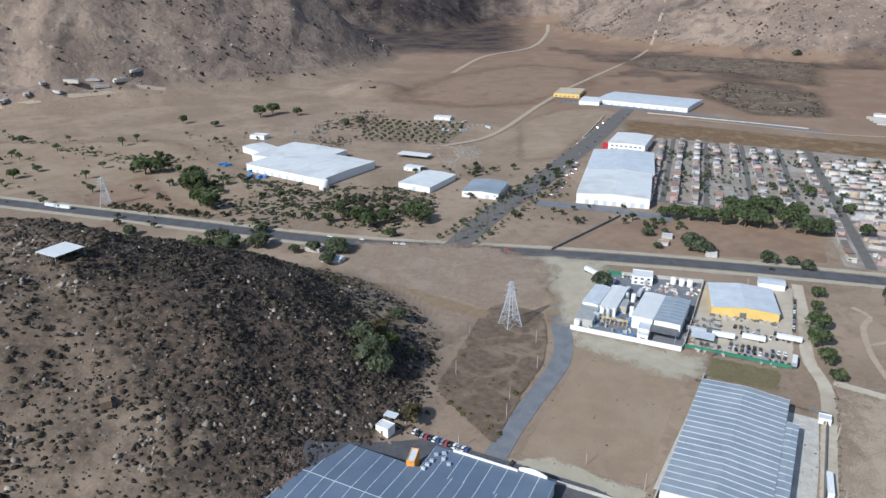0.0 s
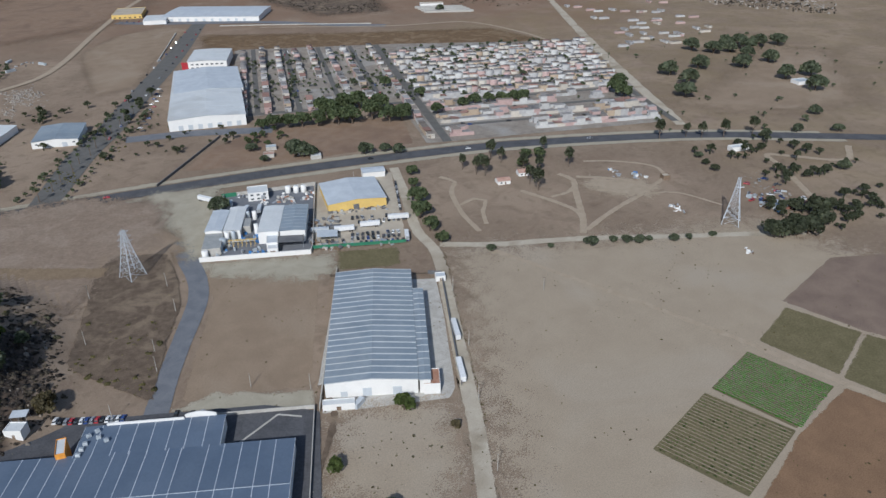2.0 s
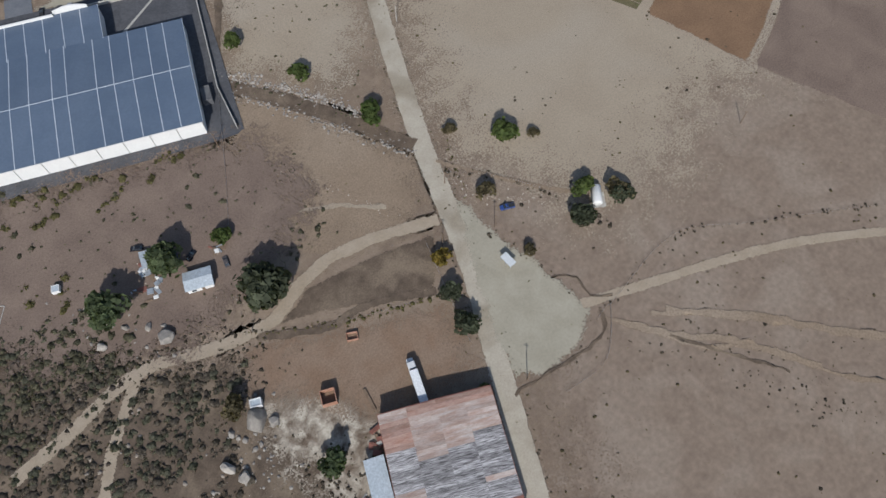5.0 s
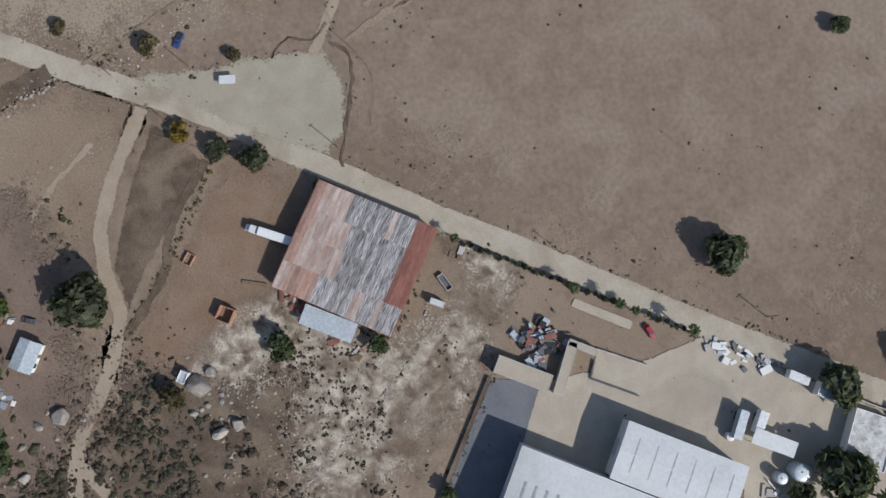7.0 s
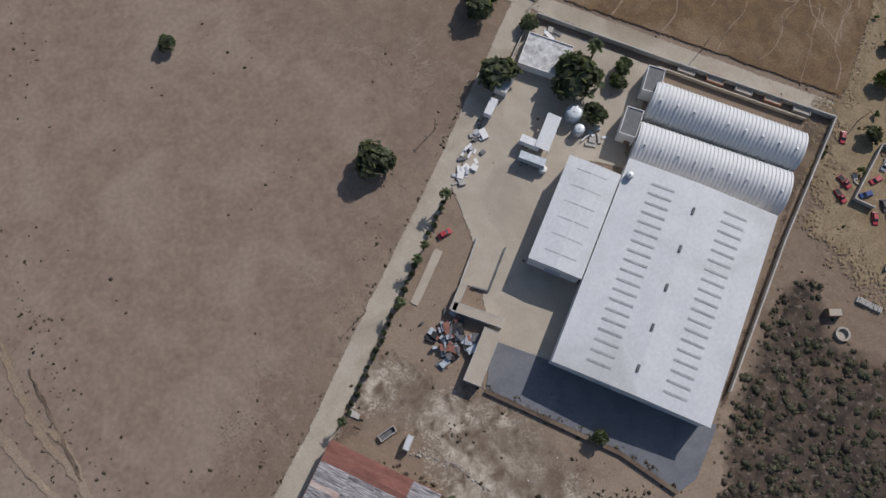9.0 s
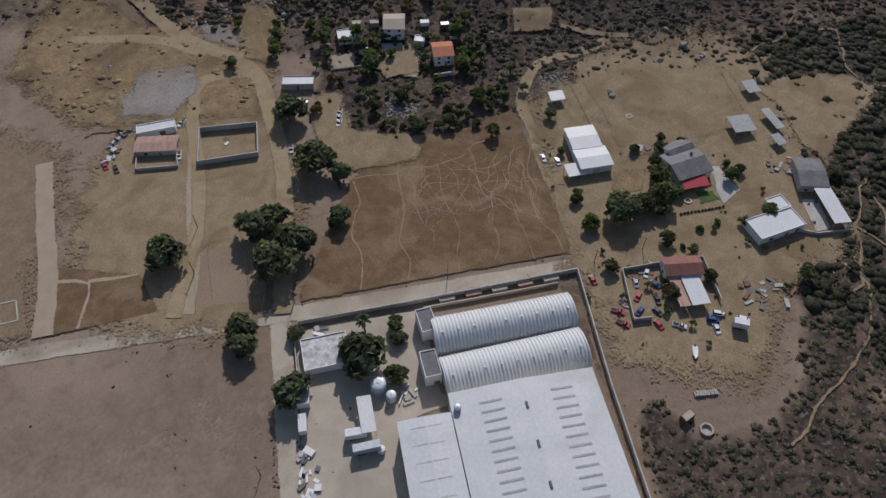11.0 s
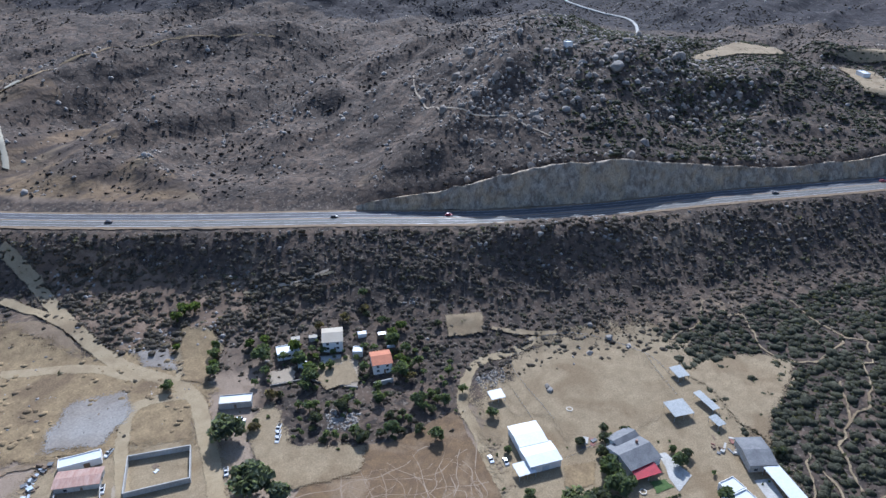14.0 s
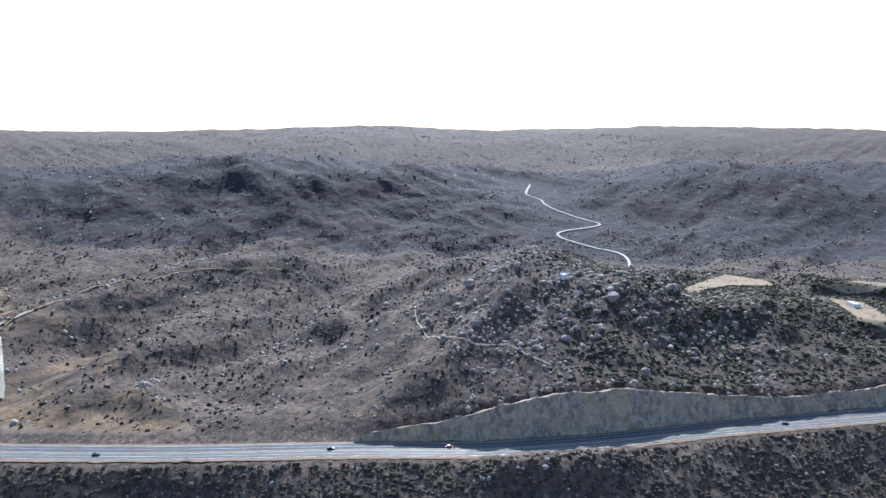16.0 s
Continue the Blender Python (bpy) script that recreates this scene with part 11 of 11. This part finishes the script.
# the scattered hamlet beyond the sandy road
HAMLET = [(926, 955), (1002, 983), (850, 842), (951, 904), (1045, 954), (1180, 1044), (1014, 898), (887, 817), (919, 799), (1002, 838), (930, 763), (841, 712), (886, 710), (922, 714), (908, 672), (886, 640), (825, 634), (809, 645), (821, 679), (842, 740), (781, 684), (710, 666), (767, 713), (733, 650), (768, 647), (774, 606), (833, 794), (852, 870)]
for k, (x, y) in enumerate(HAMLET):
    for j in range(2):
        px, py = x + tr.normal() * 14, y + tr.normal() * 14
        m = pose(px, py, height(px, py), 0, 0, -20 + 90 * tr.integers(0, 2) + tr.normal() * 5) @ Matrix.Scale(0.95, 4)
        town_house(m, ("white", "cream", "grey", "pink")[tr.integers(0, 4)], ("pale", "tan")[tr.integers(0, 2)], 1, (11, 13)[tr.integers(0, 2)])
flat_block("poultry_shed", ((656, 1037), (690, 1020), (696, 1032)), 4, "concrete", "white_wall", "low pale sheds on the reddish slope")
for k in range(4):
    flat_block("poultry_shed", ((630 + 3 * k, 985 + 14 * k), (700 + 3 * k, 948 + 14 * k), (703 + 3 * k, 955 + 14 * k)), 2.6, "pale_concrete", "pale_concrete", "long low pale shed on the slope", parapet=0.05)
# the scrap yard by the eastern pylon and the small farms
for k in range(26):
    x, y = 432 + 45 * tr.random(), 228 + 50 * tr.random()
    if k % 3:
        car(x, y, 180 * tr.random(), ("dark", "white", "silver", "red", "blue")[k % 5], ("sedan", "pickup", "van")[k % 3])
    else:
        crate_pile(x, y, 10, 400 + k, 5, 4, "stacked scrap in the dealer's yard", ("steel", "deep_rust", "zinc", "wood"))
container(436, 236, 30, "blue_paint", "blue container in the scrap yard", 12)
container(438, 240, 30, "zinc", "pale container in the scrap yard", 12)
flat_block("farmhouse", ((502, 322), (520, 316), (522, 322)), 3.5, "white_roof", "white_wall", "long white farm building beside the highway")
flat_block("farmhouse", ((727, 405), (742, 400), (745, 412)), 3.5, "zinc", "white_wall", "blue-grey roofed farmhouse under trees")
gable_house("farmhouse", ((304, 378), (313, 375), (316, 382)), 3, 1.2, "rust_roof", "white_wall", "farmhouse with a red roof in the grove")
gable_house("farmhouse", ((327, 382), (335, 379), (338, 386)), 3, 1.2, "rust_roof", "white_wall", "farmhouse with a red roof in the grove")
flat_block("hut", ((411, 315), (416, 313), (418, 318)), 3, "concrete", "wood", "small hut on the bare ground")
for k, (x, y) in enumerate([(395, 349), (404, 335), (400, 328), (381, 280), (378, 274), (367, 209), (390, 342)]):
    crate_pile(x, y, 14, 440 + k, 6, 4, "heap of blue and white scrap on bare ground", ("zinc", "blue_paint", "white_wall", "steel") if k < 3 else ("wood", "white_wall", "steel"), 1.0)
for k, (x, y) in enumerate([(190, 505 + 40), (205, 520), (212, 505), (182, 530)]):
    flat_block("shack", ((x, y), (x + 8, y - 3), (x + 10, y + 3)), 2.8, ("zinc", "concrete", "white_roof", "rust_roof")[k], "pale_concrete", "small shack on the vacant plot")
gable_house("house", ((-84, 500), (-70, 494), (-66, 503)), 3.2, 1, "white_roof", "white_wall", "pale roofed house beside the highway")
flat_block("house", ((-100, 522), (-88, 518), (-85, 525)), 3.2, "concrete", "pale_concrete", "low tan house beside the highway")
for k in range(9):
    x, y = -655 + 20 * k + 5 * (k % 2), 1110 + 12 * k + 9 * (k % 3)
    m = pose(x, y, height(x, y), 0, 0, 20 * k) @ Matrix.Scale(1.3, 4)
    town_house(m, ("white", "cream", "grey")[k % 3], "pale", 1, 13)
for x, y, s in [(870, 1720, 12), (660, 985, 8), (-470, 700, 6), (-430, 760, 6), (-300, 990, 7), (-120, 1000, 7), (-100, 1010, 8), (-520, 900, 7), (320, 420, 6), (560, 330, 5), (590, 320, 6), (620, 300, 6), (650, 340, 7), (540, 250, 6), (470, 330, 4)]:
    tree("oak", x, y, s, int(x) % 7)
for k, (x, y) in enumerate([(300, 418), (303, 404), (307, 398), (330, 422), (333, 412), (337, 389), (324, 366), (322, 354), (377, 412), (345, 380), (371, 375), (478, 377), (501, 368), (509, 358), (526, 348), (552, 338)]):
    tree("tall", x, y, 3.8 + 1.4 * ((k * 5) % 4) / 3, 600 + k)

for pts in [[(55.4, -207.8), (52.9, -215.6), (46.1, -212.5), (47.7, -204.3), (55.4, -207.8)], [(31.5, -196.9), (28.9, -205.5), (23.6, -203.2), (26.1, -194.5), (31.5, -196.9)], [(69, -271.7), (55.1, -260.1), (42.3, -256)], [(51.6, -206), (50, -213.5)]]:
    wall_run("ruin", pts, 0.5, 0.3, "pale_concrete", "low unfinished block footings on bare ground")
fence_run([(-22.5, -158.1), (-35.8, -181.3), (-50.1, -174.8), (-38.7, -148.8)], "pale post fence round the small plot", 3.0)
for pts, w in [([(64.1, -204.6), (52.1, -225.9), (35, -252.7), (22.7, -278.2)], 5), ([(22.3, -182.7), (10.6, -207.1), (0.9, -235.5), (-10.2, -263.3)], 7), ([(-18.8, -159.8), (-32, -178.4), (-44.9, -201.1), (-60.3, -229.2)], 6), ([(11.9, -178), (1.1, -193.5), (9.8, -202)], 1.3), ([(0.7, -194.8), (-14.3, -185.9)], 1.3)]:
    road("road", pts, w, M["track"], "sandy lane between dry plots", 0.34, 0.5)
p = spots(2600, (-60, -290, 90, -160), lambda x, y: np.maximum(border_distance(x, y, [(80.9, -213.7), (64.6, -207.7), (50.5, -247.8), (77.8, -237.6)]) > 0, np.maximum(border_distance(x, y, [(20.4, -181.8), (7.5, -208.8), (-14.3, -185.9), (-12.8, -166.5)]) > 0, border_distance(x, y, [(57, -204.4), (50, -224.5), (18.6, -210.7), (26, -187)]) > 0)) * smooth(fbm(x, y, 9, 3, 951), 0.42, 0.56) * 0.8, 952)
scatter("weeds", CHIP, p, sizes(len(p), 0.12, 0.5, 953), M["brush_leaf"], "dry brown weeds on the plots beyond the lane", "weeds", 954)
